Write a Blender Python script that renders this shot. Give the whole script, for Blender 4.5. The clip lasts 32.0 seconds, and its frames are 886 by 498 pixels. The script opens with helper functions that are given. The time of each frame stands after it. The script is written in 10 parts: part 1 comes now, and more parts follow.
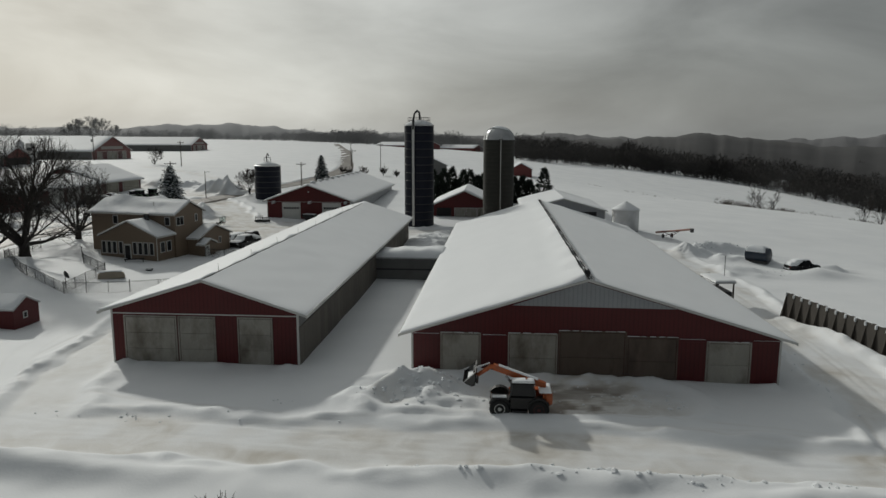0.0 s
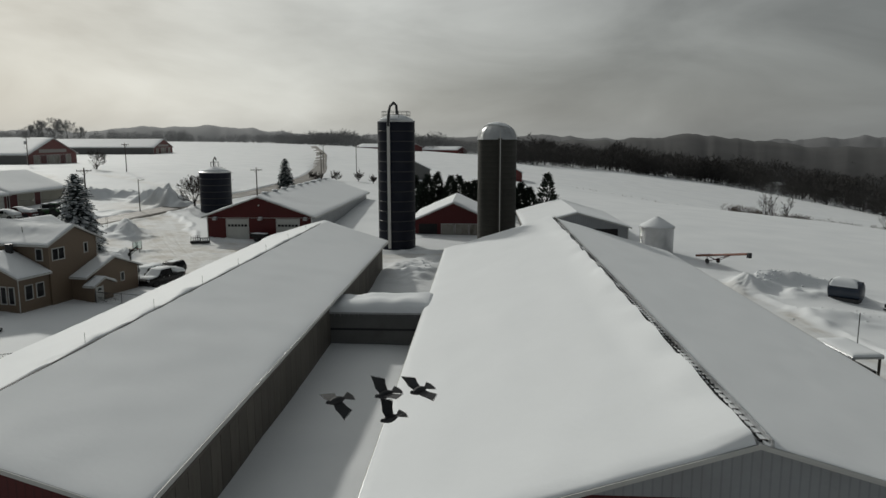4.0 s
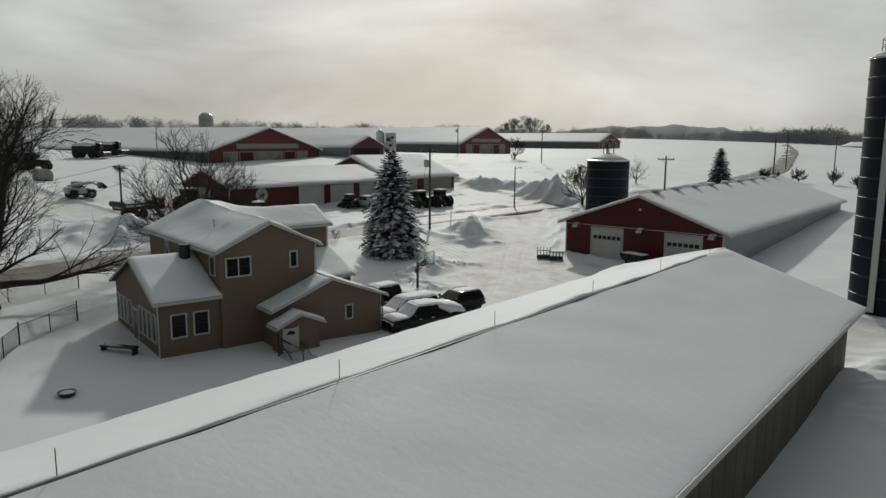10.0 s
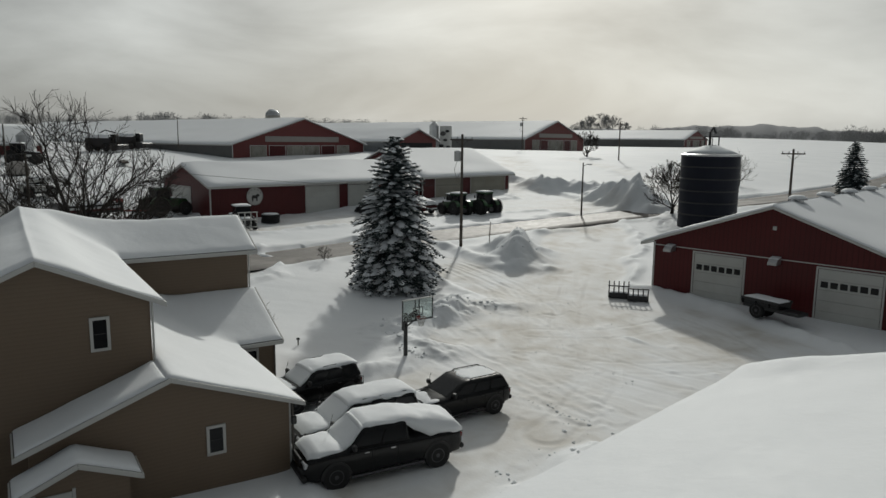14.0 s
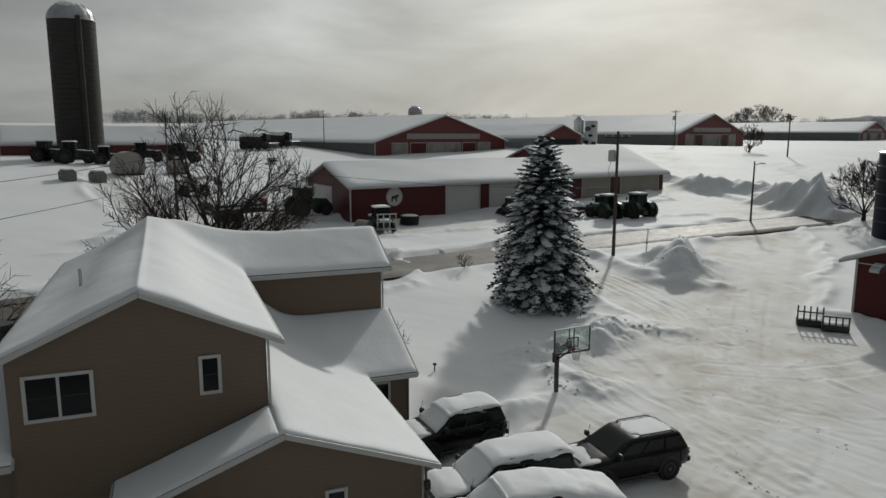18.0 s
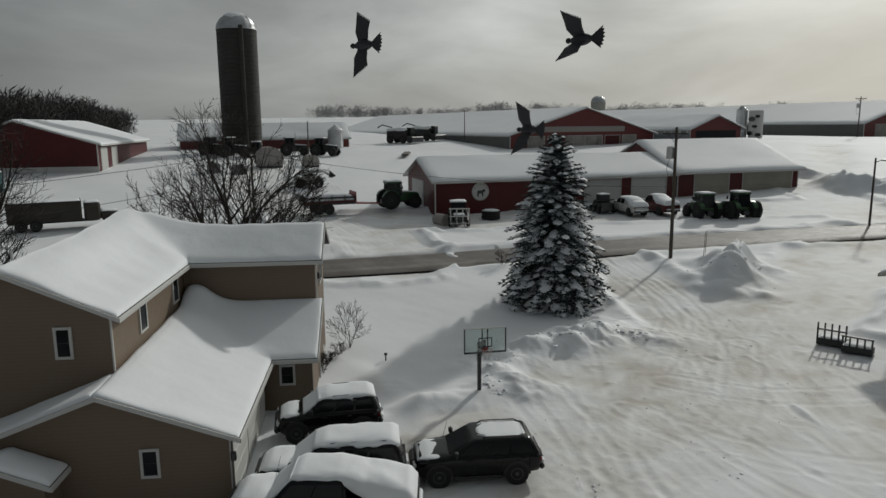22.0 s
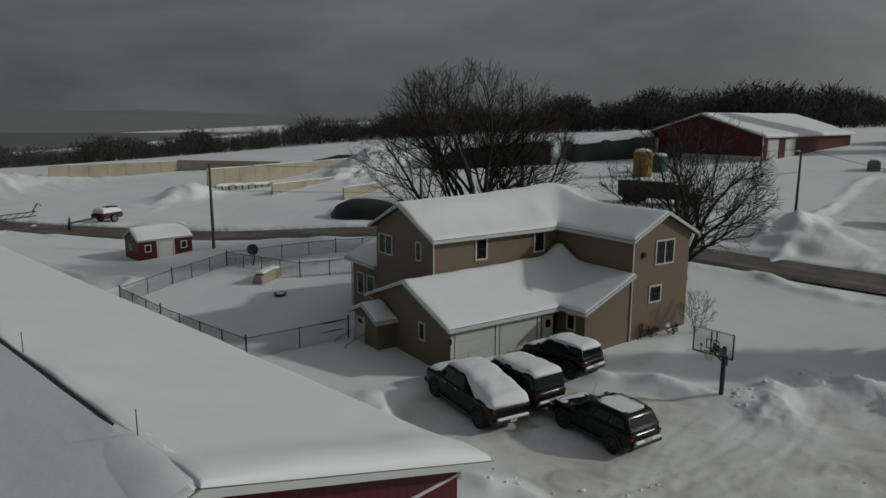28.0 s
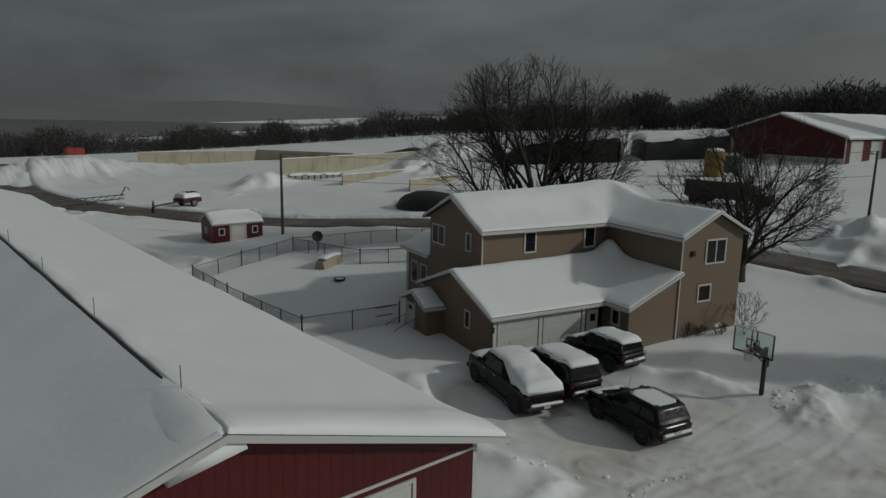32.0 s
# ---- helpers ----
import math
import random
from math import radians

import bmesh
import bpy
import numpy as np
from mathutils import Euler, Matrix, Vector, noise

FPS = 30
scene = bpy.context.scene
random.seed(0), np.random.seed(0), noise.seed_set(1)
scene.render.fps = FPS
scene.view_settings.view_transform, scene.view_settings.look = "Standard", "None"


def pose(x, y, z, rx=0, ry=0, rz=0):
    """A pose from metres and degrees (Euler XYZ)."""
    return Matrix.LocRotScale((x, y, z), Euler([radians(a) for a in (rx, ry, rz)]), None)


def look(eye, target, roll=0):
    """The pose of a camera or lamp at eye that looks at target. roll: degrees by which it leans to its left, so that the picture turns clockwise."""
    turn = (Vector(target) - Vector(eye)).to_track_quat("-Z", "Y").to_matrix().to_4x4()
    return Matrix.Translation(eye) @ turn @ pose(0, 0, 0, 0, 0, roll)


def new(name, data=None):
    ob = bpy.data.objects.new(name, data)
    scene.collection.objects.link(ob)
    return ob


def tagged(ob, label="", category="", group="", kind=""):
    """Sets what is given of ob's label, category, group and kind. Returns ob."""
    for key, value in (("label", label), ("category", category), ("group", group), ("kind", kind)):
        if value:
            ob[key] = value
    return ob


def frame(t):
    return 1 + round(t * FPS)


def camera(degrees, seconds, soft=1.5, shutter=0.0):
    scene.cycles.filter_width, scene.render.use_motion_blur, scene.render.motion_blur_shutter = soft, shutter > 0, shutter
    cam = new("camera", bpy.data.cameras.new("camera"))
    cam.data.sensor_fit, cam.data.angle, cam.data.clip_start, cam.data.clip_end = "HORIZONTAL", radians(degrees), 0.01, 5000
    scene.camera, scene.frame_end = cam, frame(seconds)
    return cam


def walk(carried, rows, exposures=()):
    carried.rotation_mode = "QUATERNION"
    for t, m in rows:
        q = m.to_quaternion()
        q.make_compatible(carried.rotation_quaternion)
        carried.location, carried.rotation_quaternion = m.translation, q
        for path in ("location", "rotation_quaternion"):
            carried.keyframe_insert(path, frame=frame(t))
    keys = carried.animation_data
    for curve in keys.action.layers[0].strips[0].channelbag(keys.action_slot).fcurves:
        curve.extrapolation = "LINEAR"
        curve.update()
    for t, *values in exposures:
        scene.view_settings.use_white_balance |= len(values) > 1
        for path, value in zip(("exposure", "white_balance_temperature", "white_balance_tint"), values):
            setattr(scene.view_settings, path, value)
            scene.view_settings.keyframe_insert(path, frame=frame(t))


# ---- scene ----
cam = camera(64.7, 32.0)
METRES, EYE, TILT, LEAN, TURN = 134.0, 16.2, 0.0, 0.0, 4.6
ROWS = [
    (0.0, 0.0, 0.0, 0.0, 0.01, -8.92, -0.09),
    (0.5, -0.0, 0.0246, -0.0, -0.19, -8.88, -0.07),
    (1.0, 0.0, 0.0496, -0.0004, -0.37, -8.84, -0.06),
    (1.5, -0.0003, 0.0741, -0.0006, -0.58, -8.81, -0.05),
    (2.0, -0.0004, 0.0986, -0.0011, -0.77, -8.76, -0.01),
    (2.5, -0.0005, 0.1234, -0.0014, -0.94, -8.73, 0.01),
    (3.0, -0.0006, 0.1486, -0.0017, -1.1, -8.72, 0.06),
    (3.5, -0.0011, 0.1739, -0.0021, -1.28, -8.73, 0.07),
    (5.5, -0.0035, 0.2783, -0.0039, -1.94, -8.95, 0.09),
    (6.0, -0.0042, 0.3039, -0.0055, -2.11, -8.98, 0.12),
    (6.5, -0.0049, 0.3291, -0.0071, -2.28, -9.01, 0.2),
    (7.0, -0.0053, 0.3543, -0.009, -2.43, -9.01, 0.27),
    (7.5, -0.0073, 0.3794, -0.0115, 4.79, -8.88, 0.04),
    (8.0, -0.0067, 0.4069, -0.014, 15.86, -8.82, -0.12),
    (8.5, -0.0076, 0.4328, -0.0169, 23.62, -8.77, -0.3),
    (9.0, -0.0095, 0.4578, -0.0196, 29.15, -8.8, -0.48),
    (9.5, -0.0123, 0.4828, -0.0228, 34.28, -8.79, -0.49),
    (10.0, -0.0165, 0.5071, -0.0263, 35.22, -8.8, -0.38),
    (10.5, -0.024, 0.5311, -0.03, 35.32, -8.8, -0.3),
    (11.0, -0.0325, 0.5552, -0.0336, 35.4, -8.79, -0.16),
    (11.5, -0.0427, 0.5788, -0.0369, 35.38, -8.76, -0.12),
    (12.0, -0.0539, 0.6016, -0.0377, 35.37, -8.81, -0.21),
    (12.5, -0.0651, 0.6219, -0.0382, 35.37, -8.82, -0.26),
    (13.0, -0.0772, 0.6392, -0.0383, 35.53, -8.79, -0.34),
    (13.5, -0.0876, 0.6538, -0.0375, 41.25, -8.84, -0.6),
    (15.5, -0.1219, 0.6791, -0.0342, 41.33, -8.91, -0.58),
    (16.0, -0.1277, 0.6799, -0.0343, 49.5, -8.86, -0.64),
    (16.5, -0.1287, 0.6807, -0.0338, 52.12, -9.01, -0.54),
    (17.0, -0.1292, 0.6812, -0.0338, 52.22, -9.12, -0.36),
    (17.5, -0.128, 0.6828, -0.0342, 52.36, -9.23, -0.22),
    (18.0, -0.1252, 0.6859, -0.034, 52.54, -9.35, -0.1),
    (18.5, -0.1208, 0.6909, -0.0334, 52.75, -9.48, -0.02),
    (19.0, -0.1152, 0.6974, -0.0329, 52.97, -9.61, 0.07),
    (19.5, -0.1085, 0.705, -0.0322, 53.21, -9.73, 0.19),
    (20.0, -0.1018, 0.714, -0.032, 53.45, -9.85, 0.3),
    (20.5, -0.0945, 0.7236, -0.031, 53.7, -10.01, 0.38),
    (21.0, -0.0873, 0.7336, -0.0304, 53.95, -10.11, 0.45),
    (21.5, -0.0807, 0.7441, -0.0306, 60.75, -10.03, 0.49),
    (22.0, -0.0744, 0.7557, -0.0303, 68.25, -10.03, 0.49),
    (22.5, -0.0682, 0.7679, -0.0303, 74.38, -10.07, 0.44),
    (23.0, -0.0624, 0.7808, -0.0299, 78.45, -10.17, 0.44),
    (23.5, -0.057, 0.7945, -0.0296, 79.29, -10.37, 0.43),
    (24.0, -0.0526, 0.8084, -0.0299, 82.28, -10.38, 0.48),
    (24.5, -0.0493, 0.8242, -0.0298, 86.99, -10.46, 0.5),
    (25.0, -0.047, 0.8401, -0.0295, 91.56, -10.59, 0.31),
    (25.5, -0.0455, 0.8563, -0.0294, 98.63, -10.6, 0.21),
    (26.0, -0.0447, 0.8714, -0.0289, 105.92, -10.65, 0.11),
    (26.5, -0.0449, 0.8847, -0.0287, 112.85, -10.63, 0.01),
    (28.5, -0.0504, 0.9224, -0.0275, 131.65, -10.75, -0.39),
    (29.0, -0.0514, 0.9269, -0.0274, 132.15, -10.83, -0.59),
    (29.5, -0.0512, 0.9286, -0.027, 132.69, -10.88, -0.78),
    (30.0, -0.0502, 0.929, -0.027, 133.26, -10.94, -0.86),
    (30.5, -0.049, 0.9291, -0.0272, 133.81, -10.97, -0.93),
    (31.0, -0.0483, 0.9292, -0.0272, 134.39, -11.02, -0.98),
    (31.5, -0.0481, 0.9292, -0.0274, 134.94, -11.06, -1.05),
    (32.0, -0.0481, 0.9286, -0.0277, 135.54, -11.1, -1.1),
]
EXPOSURES = [(0.0, 0.12, 6550, 6.0), (7.0, 0.17, 6550, 6.0), (13.0, 0.18, 6500, 6.0), (19.0, 0.13, 6480, 6.5), (23.0, 0.05, 6450, 6.0), (26.0, -0.17, 6400, 5.5), (29.0, -0.45, 6380, 4.0), (32.0, -0.5, 6380, 3.0)]
walk(cam, [(t, pose(0, 0, EYE, TILT, LEAN, TURN) @ pose(METRES * x, METRES * y, METRES * z, 90 + pitch, roll, yaw)) for t, x, y, z, yaw, pitch, roll in ROWS], EXPOSURES)

# ---- world and sun ----
SUN_AZ, SUN_EL = radians(38.0), radians(27.0)          # left of +y, above the horizon
SUN_DIR = Vector((-math.sin(SUN_AZ) * math.cos(SUN_EL), math.cos(SUN_AZ) * math.cos(SUN_EL), math.sin(SUN_EL)))


def build_world():
    w = bpy.data.worlds.new("winter_sky")
    scene.world = w
    w.use_nodes = True
    nt = w.node_tree
    nt.nodes.clear()
    N, K = nt.nodes.new, nt.links.new
    out, bg = N("ShaderNodeOutputWorld"), N("ShaderNodeBackground")
    sky = N("ShaderNodeTexSky")
    sky.sky_type = "NISHITA"
    sky.sun_disc = False
    sky.sun_elevation, sky.sun_rotation = SUN_EL, -SUN_AZ
    sky.air_density, sky.dust_density = 1.0, 3.0
    tc = N("ShaderNodeTexCoord")
    # cloud deck: grey, brightest round the veiled sun
    dot = N("ShaderNodeVectorMath")
    dot.operation = "DOT_PRODUCT"
    dot.inputs[1].default_value = SUN_DIR
    K(tc.outputs["Generated"], dot.inputs[0])
    glow = N("ShaderNodeValToRGB")
    glow.color_ramp.interpolation = "EASE"
    e = glow.color_ramp.elements
    e[0].position, e[0].color = 0.0, (0.072, 0.078, 0.083, 1)
    e[1].position, e[1].color = 1.0, (0.545, 0.55, 0.54, 1)
    for p, c in ((0.35, (0.118, 0.124, 0.128, 1)), (0.62, (0.140, 0.146, 0.149, 1)), (0.80, (0.228, 0.232, 0.230, 1)), (0.92, (0.415, 0.42, 0.415, 1))):
        el = glow.color_ramp.elements.new(p)
        el.color = c
    half = N("ShaderNodeMath")
    half.operation = "MULTIPLY_ADD"
    half.inputs[1].default_value, half.inputs[2].default_value = 0.5, 0.5
    K(dot.outputs["Value"], half.inputs[0])
    K(half.outputs[0], glow.inputs[0])
    mp = N("ShaderNodeMapping")
    mp.inputs["Scale"].default_value = (1.6, 1.6, 5.0)
    K(tc.outputs["Generated"], mp.inputs[0])
    nz = N("ShaderNodeTexNoise")
    nz.inputs["Scale"].default_value, nz.inputs["Detail"].default_value, nz.inputs["Roughness"].default_value = 1.7, 6.0, 0.52
    nz.inputs["Distortion"].default_value = 0.4
    K(mp.outputs[0], nz.inputs["Vector"])
    rng = N("ShaderNodeMapRange")
    rng.inputs["From Min"].default_value, rng.inputs["From Max"].default_value = 0.3, 0.72
    rng.inputs["To Min"].default_value, rng.inputs["To Max"].default_value = 0.70, 1.32
    K(nz.outputs["Fac"], rng.inputs["Value"])
    mul = N("ShaderNodeMixRGB")
    mul.blend_type = "MULTIPLY"
    mul.inputs[0].default_value = 1.0
    K(glow.outputs[0], mul.inputs[1])
    K(rng.outputs[0], mul.inputs[2])
    sm = N("ShaderNodeMixRGB")
    sm.blend_type = "MIX"
    sm.inputs[0].default_value = 0.95
    dim = N("ShaderNodeMixRGB")
    dim.blend_type = "MULTIPLY"
    dim.inputs[0].default_value = 1.0
    dim.inputs[2].default_value = (0.1, 0.1, 0.1, 1)
    K(sky.outputs[0], dim.inputs[1])
    K(dim.outputs[0], sm.inputs[1])
    K(mul.outputs[0], sm.inputs[2])
    K(sm.outputs[0], bg.inputs[0])
    bg.inputs[1].default_value = 1.0
    K(bg.outputs[0], out.inputs[0])


build_world()
sun = bpy.data.lights.new("sun", "SUN")
sun.energy, sun.angle, sun.color = 1.5, radians(2.5), (1.0, 0.97, 0.92)
sun_ob = new("sun", sun)
sun_ob.matrix_world = look(SUN_DIR * 300, (0, 0, 0))
# ---- materials ----
MATS = {}


def mat(name, color, rough=0.6, metal=0.0, var=0.12, scale=2.0, bump=0.0, bscale=30.0, spec=0.5, dirt=None, dirt_scale=0.6, ribs=0.0, rib_pitch=0.25, rib_axis="v",
        rib_tone=0.0, stretch=(1, 1, 1), rand=0.0, trans=0.0, emit=0.0, dist=0.03):
    """A procedural surface: colour varied at two scales, stains, ribs or laps in relief, fine bump."""
    m = bpy.data.materials.new(name)
    m.use_nodes = True
    nt = m.node_tree
    N, K = nt.nodes.new, nt.links.new
    b = nt.nodes["Principled BSDF"]
    b.inputs["Roughness"].default_value, b.inputs["Metallic"].default_value = rough, metal
    b.inputs["Specular IOR Level"].default_value = spec
    if trans:
        b.inputs["Transmission Weight"].default_value = trans
    tc = N("ShaderNodeTexCoord")
    mp = N("ShaderNodeMapping")
    mp.inputs["Scale"].default_value = stretch
    K(tc.outputs["Object"], mp.inputs[0])

    def noise_tex(s, detail=5.0, rough_=0.55):
        n = N("ShaderNodeTexNoise")
        n.inputs["Scale"].default_value, n.inputs["Detail"].default_value, n.inputs["Roughness"].default_value = s, detail, rough_
        K(mp.outputs[0], n.inputs["Vector"])
        return n

    def math_(op, a, v):
        n = N("ShaderNodeMath")
        n.operation = op
        for i, s in enumerate((a, v)):
            if isinstance(s, (int, float)):
                n.inputs[i].default_value = s
            else:
                K(s, n.inputs[i])
        return n.outputs[0]

    def mix(kind, fac, c1, c2):
        n = N("ShaderNodeMixRGB")
        n.blend_type = kind
        for i, s in enumerate((fac, c1, c2)):
            if isinstance(s, (int, float)):
                n.inputs[i].default_value = s
            elif isinstance(s, tuple):
                n.inputs[i].default_value = (*s[:3], 1)
            else:
                K(s, n.inputs[i])
        return n.outputs[0]

    n1, n2 = noise_tex(scale), noise_tex(scale * 9, 3.0)
    both = math_("ADD", math_("MULTIPLY", n1.outputs["Fac"], 0.65), math_("MULTIPLY", n2.outputs["Fac"], 0.35))
    tone = math_("ADD", math_("MULTIPLY", math_("SUBTRACT", both, 0.5), var * 4.0), 1.0)
    col = mix("MULTIPLY", 1.0, color, tone)
    if rand:
        oi = N("ShaderNodeObjectInfo")
        r = math_("ADD", math_("MULTIPLY", oi.outputs["Random"], rand), 1.0 - rand / 2)
        col = mix("MULTIPLY", 1.0, col, r)
    if dirt:
        nd = noise_tex(dirt_scale, 7.0, 0.62)
        rp = N("ShaderNodeValToRGB")
        rp.color_ramp.elements[0].position, rp.color_ramp.elements[1].position = 0.46, 0.70
        K(nd.outputs["Fac"], rp.inputs[0])
        col = mix("MIX", math_("MULTIPLY", rp.outputs[0], dirt[3]), col, dirt[:3])
    heights = []
    if ribs:
        sep = N("ShaderNodeSeparateXYZ")
        K(tc.outputs["Object"], sep.inputs[0])
        coord = sep.outputs["Z"] if rib_axis == "h" else (math_("ADD", sep.outputs["X"], sep.outputs["Y"]) if rib_axis == "v" else sep.outputs[rib_axis])
        saw = math_("FRACT", math_("MULTIPLY", coord, 1.0 / rib_pitch), 0)
        if rib_axis != "h":
            saw = math_("LESS_THAN", saw, 0.22)
        heights.append((saw, ribs))
        if rib_tone:
            col = mix("MULTIPLY", 1.0, col, math_("ADD", math_("MULTIPLY", saw, -rib_tone), 1.0))
    if bump:
        heights.append((noise_tex(bscale, 6.0).outputs["Fac"], bump))
    K(col, b.inputs["Base Color"])
    last = None
    for h, s in heights:
        bn = N("ShaderNodeBump")
        bn.inputs["Strength"].default_value, bn.inputs["Distance"].default_value = s, dist
        K(h, bn.inputs["Height"])
        if last:
            K(last, bn.inputs["Normal"])
        last = bn.outputs[0]
    if last:
        K(last, b.inputs["Normal"])
    rv = math_("ADD", math_("MULTIPLY", math_("SUBTRACT", n2.outputs["Fac"], 0.5), 0.3), rough)
    K(rv, b.inputs["Roughness"])
    if emit:
        K(col, b.inputs["Emission Color"])
        b.inputs["Emission Strength"].default_value = emit
    MATS[name] = m
    return m


SNOW = mat("snow", (0.80, 0.82, 0.84), 0.7, var=0.02, scale=0.35, bump=0.25, bscale=3.0, spec=0.3, dist=0.05)
RED = mat("red_steel_siding", (0.092, 0.0115, 0.0125), 0.45, var=0.10, scale=0.5, ribs=0.7, rib_pitch=0.3, rib_tone=0.18, dirt=(0.05, 0.010, 0.010, 0.5), dirt_scale=0.25, spec=0.3)
RED_FAR = mat("weathered_red_siding", (0.14, 0.025, 0.023), 0.55, var=0.12, scale=0.3, ribs=0.6, rib_pitch=0.6, rib_tone=0.15)
GREY_STEEL = mat("grey_steel_siding", (0.30, 0.315, 0.33), 0.42, var=0.08, scale=0.5, ribs=0.7, rib_pitch=0.3, rib_tone=0.15, dirt=(0.2, 0.2, 0.2, 0.4), dirt_scale=0.3)
GREY_DARK = mat("dark_grey_curtain", (0.16, 0.16, 0.155), 0.7, var=0.15, scale=0.4, dirt=(0.09, 0.085, 0.08, 0.6), dirt_scale=0.4, bump=0.2, bscale=12)
BOARD = mat("weathered_boards", (0.125, 0.112, 0.096), 0.8, var=0.16, scale=1.2, stretch=(4, 4, 0.5), bump=0.3, bscale=18, rand=0.35, dirt=(0.09, 0.08, 0.065, 0.6), dirt_scale=0.7)
DOOR_WHITE = mat("stained_white_door", (0.30, 0.285, 0.25), 0.6, var=0.2, scale=0.9, stretch=(1, 1, 0.6), dirt=(0.10, 0.08, 0.06, 0.9), dirt_scale=0.55, bump=0.1, bscale=12, rand=0.12)
DOOR_TAN = mat("beige_door_panel", (0.30, 0.285, 0.235), 0.6, var=0.1, scale=0.8, dirt=(0.22, 0.2, 0.16, 0.5), dirt_scale=0.5)
DOOR_RUST = mat("rust_stained_door", (0.105, 0.078, 0.06), 0.7, var=0.22, scale=1.0, stretch=(1, 1, 0.4), dirt=(0.055, 0.035, 0.026, 0.9), dirt_scale=0.6, bump=0.15, bscale=12, rand=0.2)
DOOR_CLEAN = mat("white_door_panel", (0.50, 0.505, 0.48), 0.5, var=0.05, scale=0.8, dirt=(0.4, 0.39, 0.36, 0.5), dirt_scale=0.5)
TRIM = mat("white_trim", (0.52, 0.52, 0.50), 0.5, var=0.05, scale=1.5, dirt=(0.45, 0.44, 0.42, 0.4), dirt_scale=1.5)
TAN = mat("tan_vinyl_siding", (0.180, 0.130, 0.088), 0.6, var=0.06, scale=0.5, ribs=0.5, rib_pitch=0.13, rib_axis="h", rib_tone=0.10, dirt=(0.16, 0.12, 0.085, 0.3), dirt_scale=0.5, dist=0.015)
SHINGLE = mat("dark_shingles", (0.045, 0.043, 0.042), 0.85, var=0.25, scale=3.0, bump=0.4, bscale=25)
# Near-black for seams and backings; also solid panels standing for unlit openings.
DARK = mat("near_black_fill", (0.012, 0.012, 0.013), 0.8, var=0.2, scale=1.0)
GLASS = mat("dark_window_glass", (0.008, 0.009, 0.011), 0.14, var=0.1, scale=1.0, spec=0.22)
CLEAR = mat("clear_acrylic", (0.75, 0.85, 0.82), 0.05, var=0.02, trans=0.92)
NAVY = mat("navy_enamel_steel", (0.008, 0.010, 0.020), 0.5, var=0.18, scale=0.6, rib_axis="h", ribs=0.3, rib_pitch=1.42, rib_tone=0.12, dirt=(0.018, 0.02, 0.027, 0.5), dirt_scale=0.4, spec=0.2)
STAVE = mat("dark_stave_concrete", (0.035, 0.034, 0.028), 0.8, var=0.2, scale=0.7, ribs=0.6, rib_pitch=0.75, rib_axis="h", rib_tone=0.25, dirt=(0.018, 0.02, 0.014, 0.6), dirt_scale=0.25)
CONC = mat("concrete", (0.34, 0.33, 0.30), 0.85, var=0.12, scale=0.6, bump=0.2, bscale=15, dirt=(0.2, 0.18, 0.15, 0.5), dirt_scale=0.3)
CONC_TAN = mat("tan_concrete", (0.38, 0.34, 0.26), 0.85, var=0.12, scale=0.4, bump=0.2, bscale=12, dirt=(0.22, 0.19, 0.14, 0.5), dirt_scale=0.25)
GALV = mat("galvanized_steel", (0.48, 0.49, 0.50), 0.38, 0.75, var=0.1, scale=1.0, ribs=0.5, rib_pitch=0.1, rib_axis="h", dirt=(0.3, 0.3, 0.3, 0.5), dirt_scale=0.7)
STEEL = mat("dark_steel", (0.05, 0.05, 0.052), 0.5, 0.6, var=0.2, scale=3.0)
BLACK = mat("black_paint", (0.006, 0.006, 0.007), 0.22, var=0.15, scale=2.0, spec=0.6)
CARBLACK = mat("black_car_paint", (0.005, 0.0052, 0.006), 0.22, var=0.2, scale=1.2, spec=0.3, dirt=(0.014, 0.014, 0.014, 0.35), dirt_scale=1.2)
PLASTIC = mat("black_plastic", (0.015, 0.015, 0.016), 0.55, var=0.15, scale=4.0)
TYRE = mat("tyre_rubber", (0.012, 0.012, 0.012), 0.85, var=0.2, scale=6.0, bump=0.3, bscale=40)
RIM = mat("alloy_rim", (0.085, 0.085, 0.09), 0.35, 0.7, var=0.1, scale=4.0)
CHROME = mat("chrome", (0.6, 0.6, 0.61), 0.15, 1.0, var=0.05)
TAIL = mat("red_lamp_lens", (0.16, 0.008, 0.008), 0.2, var=0.1, scale=6.0)
LAMP = mat("clear_lamp_lens", (0.55, 0.56, 0.58), 0.12, var=0.1, scale=6.0)
GREEN = mat("green_tractor_paint", (0.018, 0.075, 0.022), 0.35, var=0.15, scale=2.0, dirt=(0.05, 0.045, 0.035, 0.4), dirt_scale=1.2)
YELLOW = mat("yellow_paint", (0.22, 0.13, 0.02), 0.5, var=0.12, scale=1.5, dirt=(0.3, 0.2, 0.05, 0.4), dirt_scale=1.0)
ORANGE = mat("orange_loader_paint", (0.42, 0.095, 0.02), 0.4, var=0.14, scale=2.0, dirt=(0.12, 0.05, 0.03, 0.5), dirt_scale=1.5)
REDPAINT = mat("red_machine_paint", (0.25, 0.02, 0.015), 0.4, var=0.14, scale=2.0, dirt=(0.1, 0.03, 0.025, 0.5), dirt_scale=1.2)
RUSTED = mat("faded_rusty_paint", (0.26, 0.12, 0.085), 0.7, var=0.2, scale=2.0, dirt=(0.12, 0.05, 0.03, 0.6), dirt_scale=1.2)
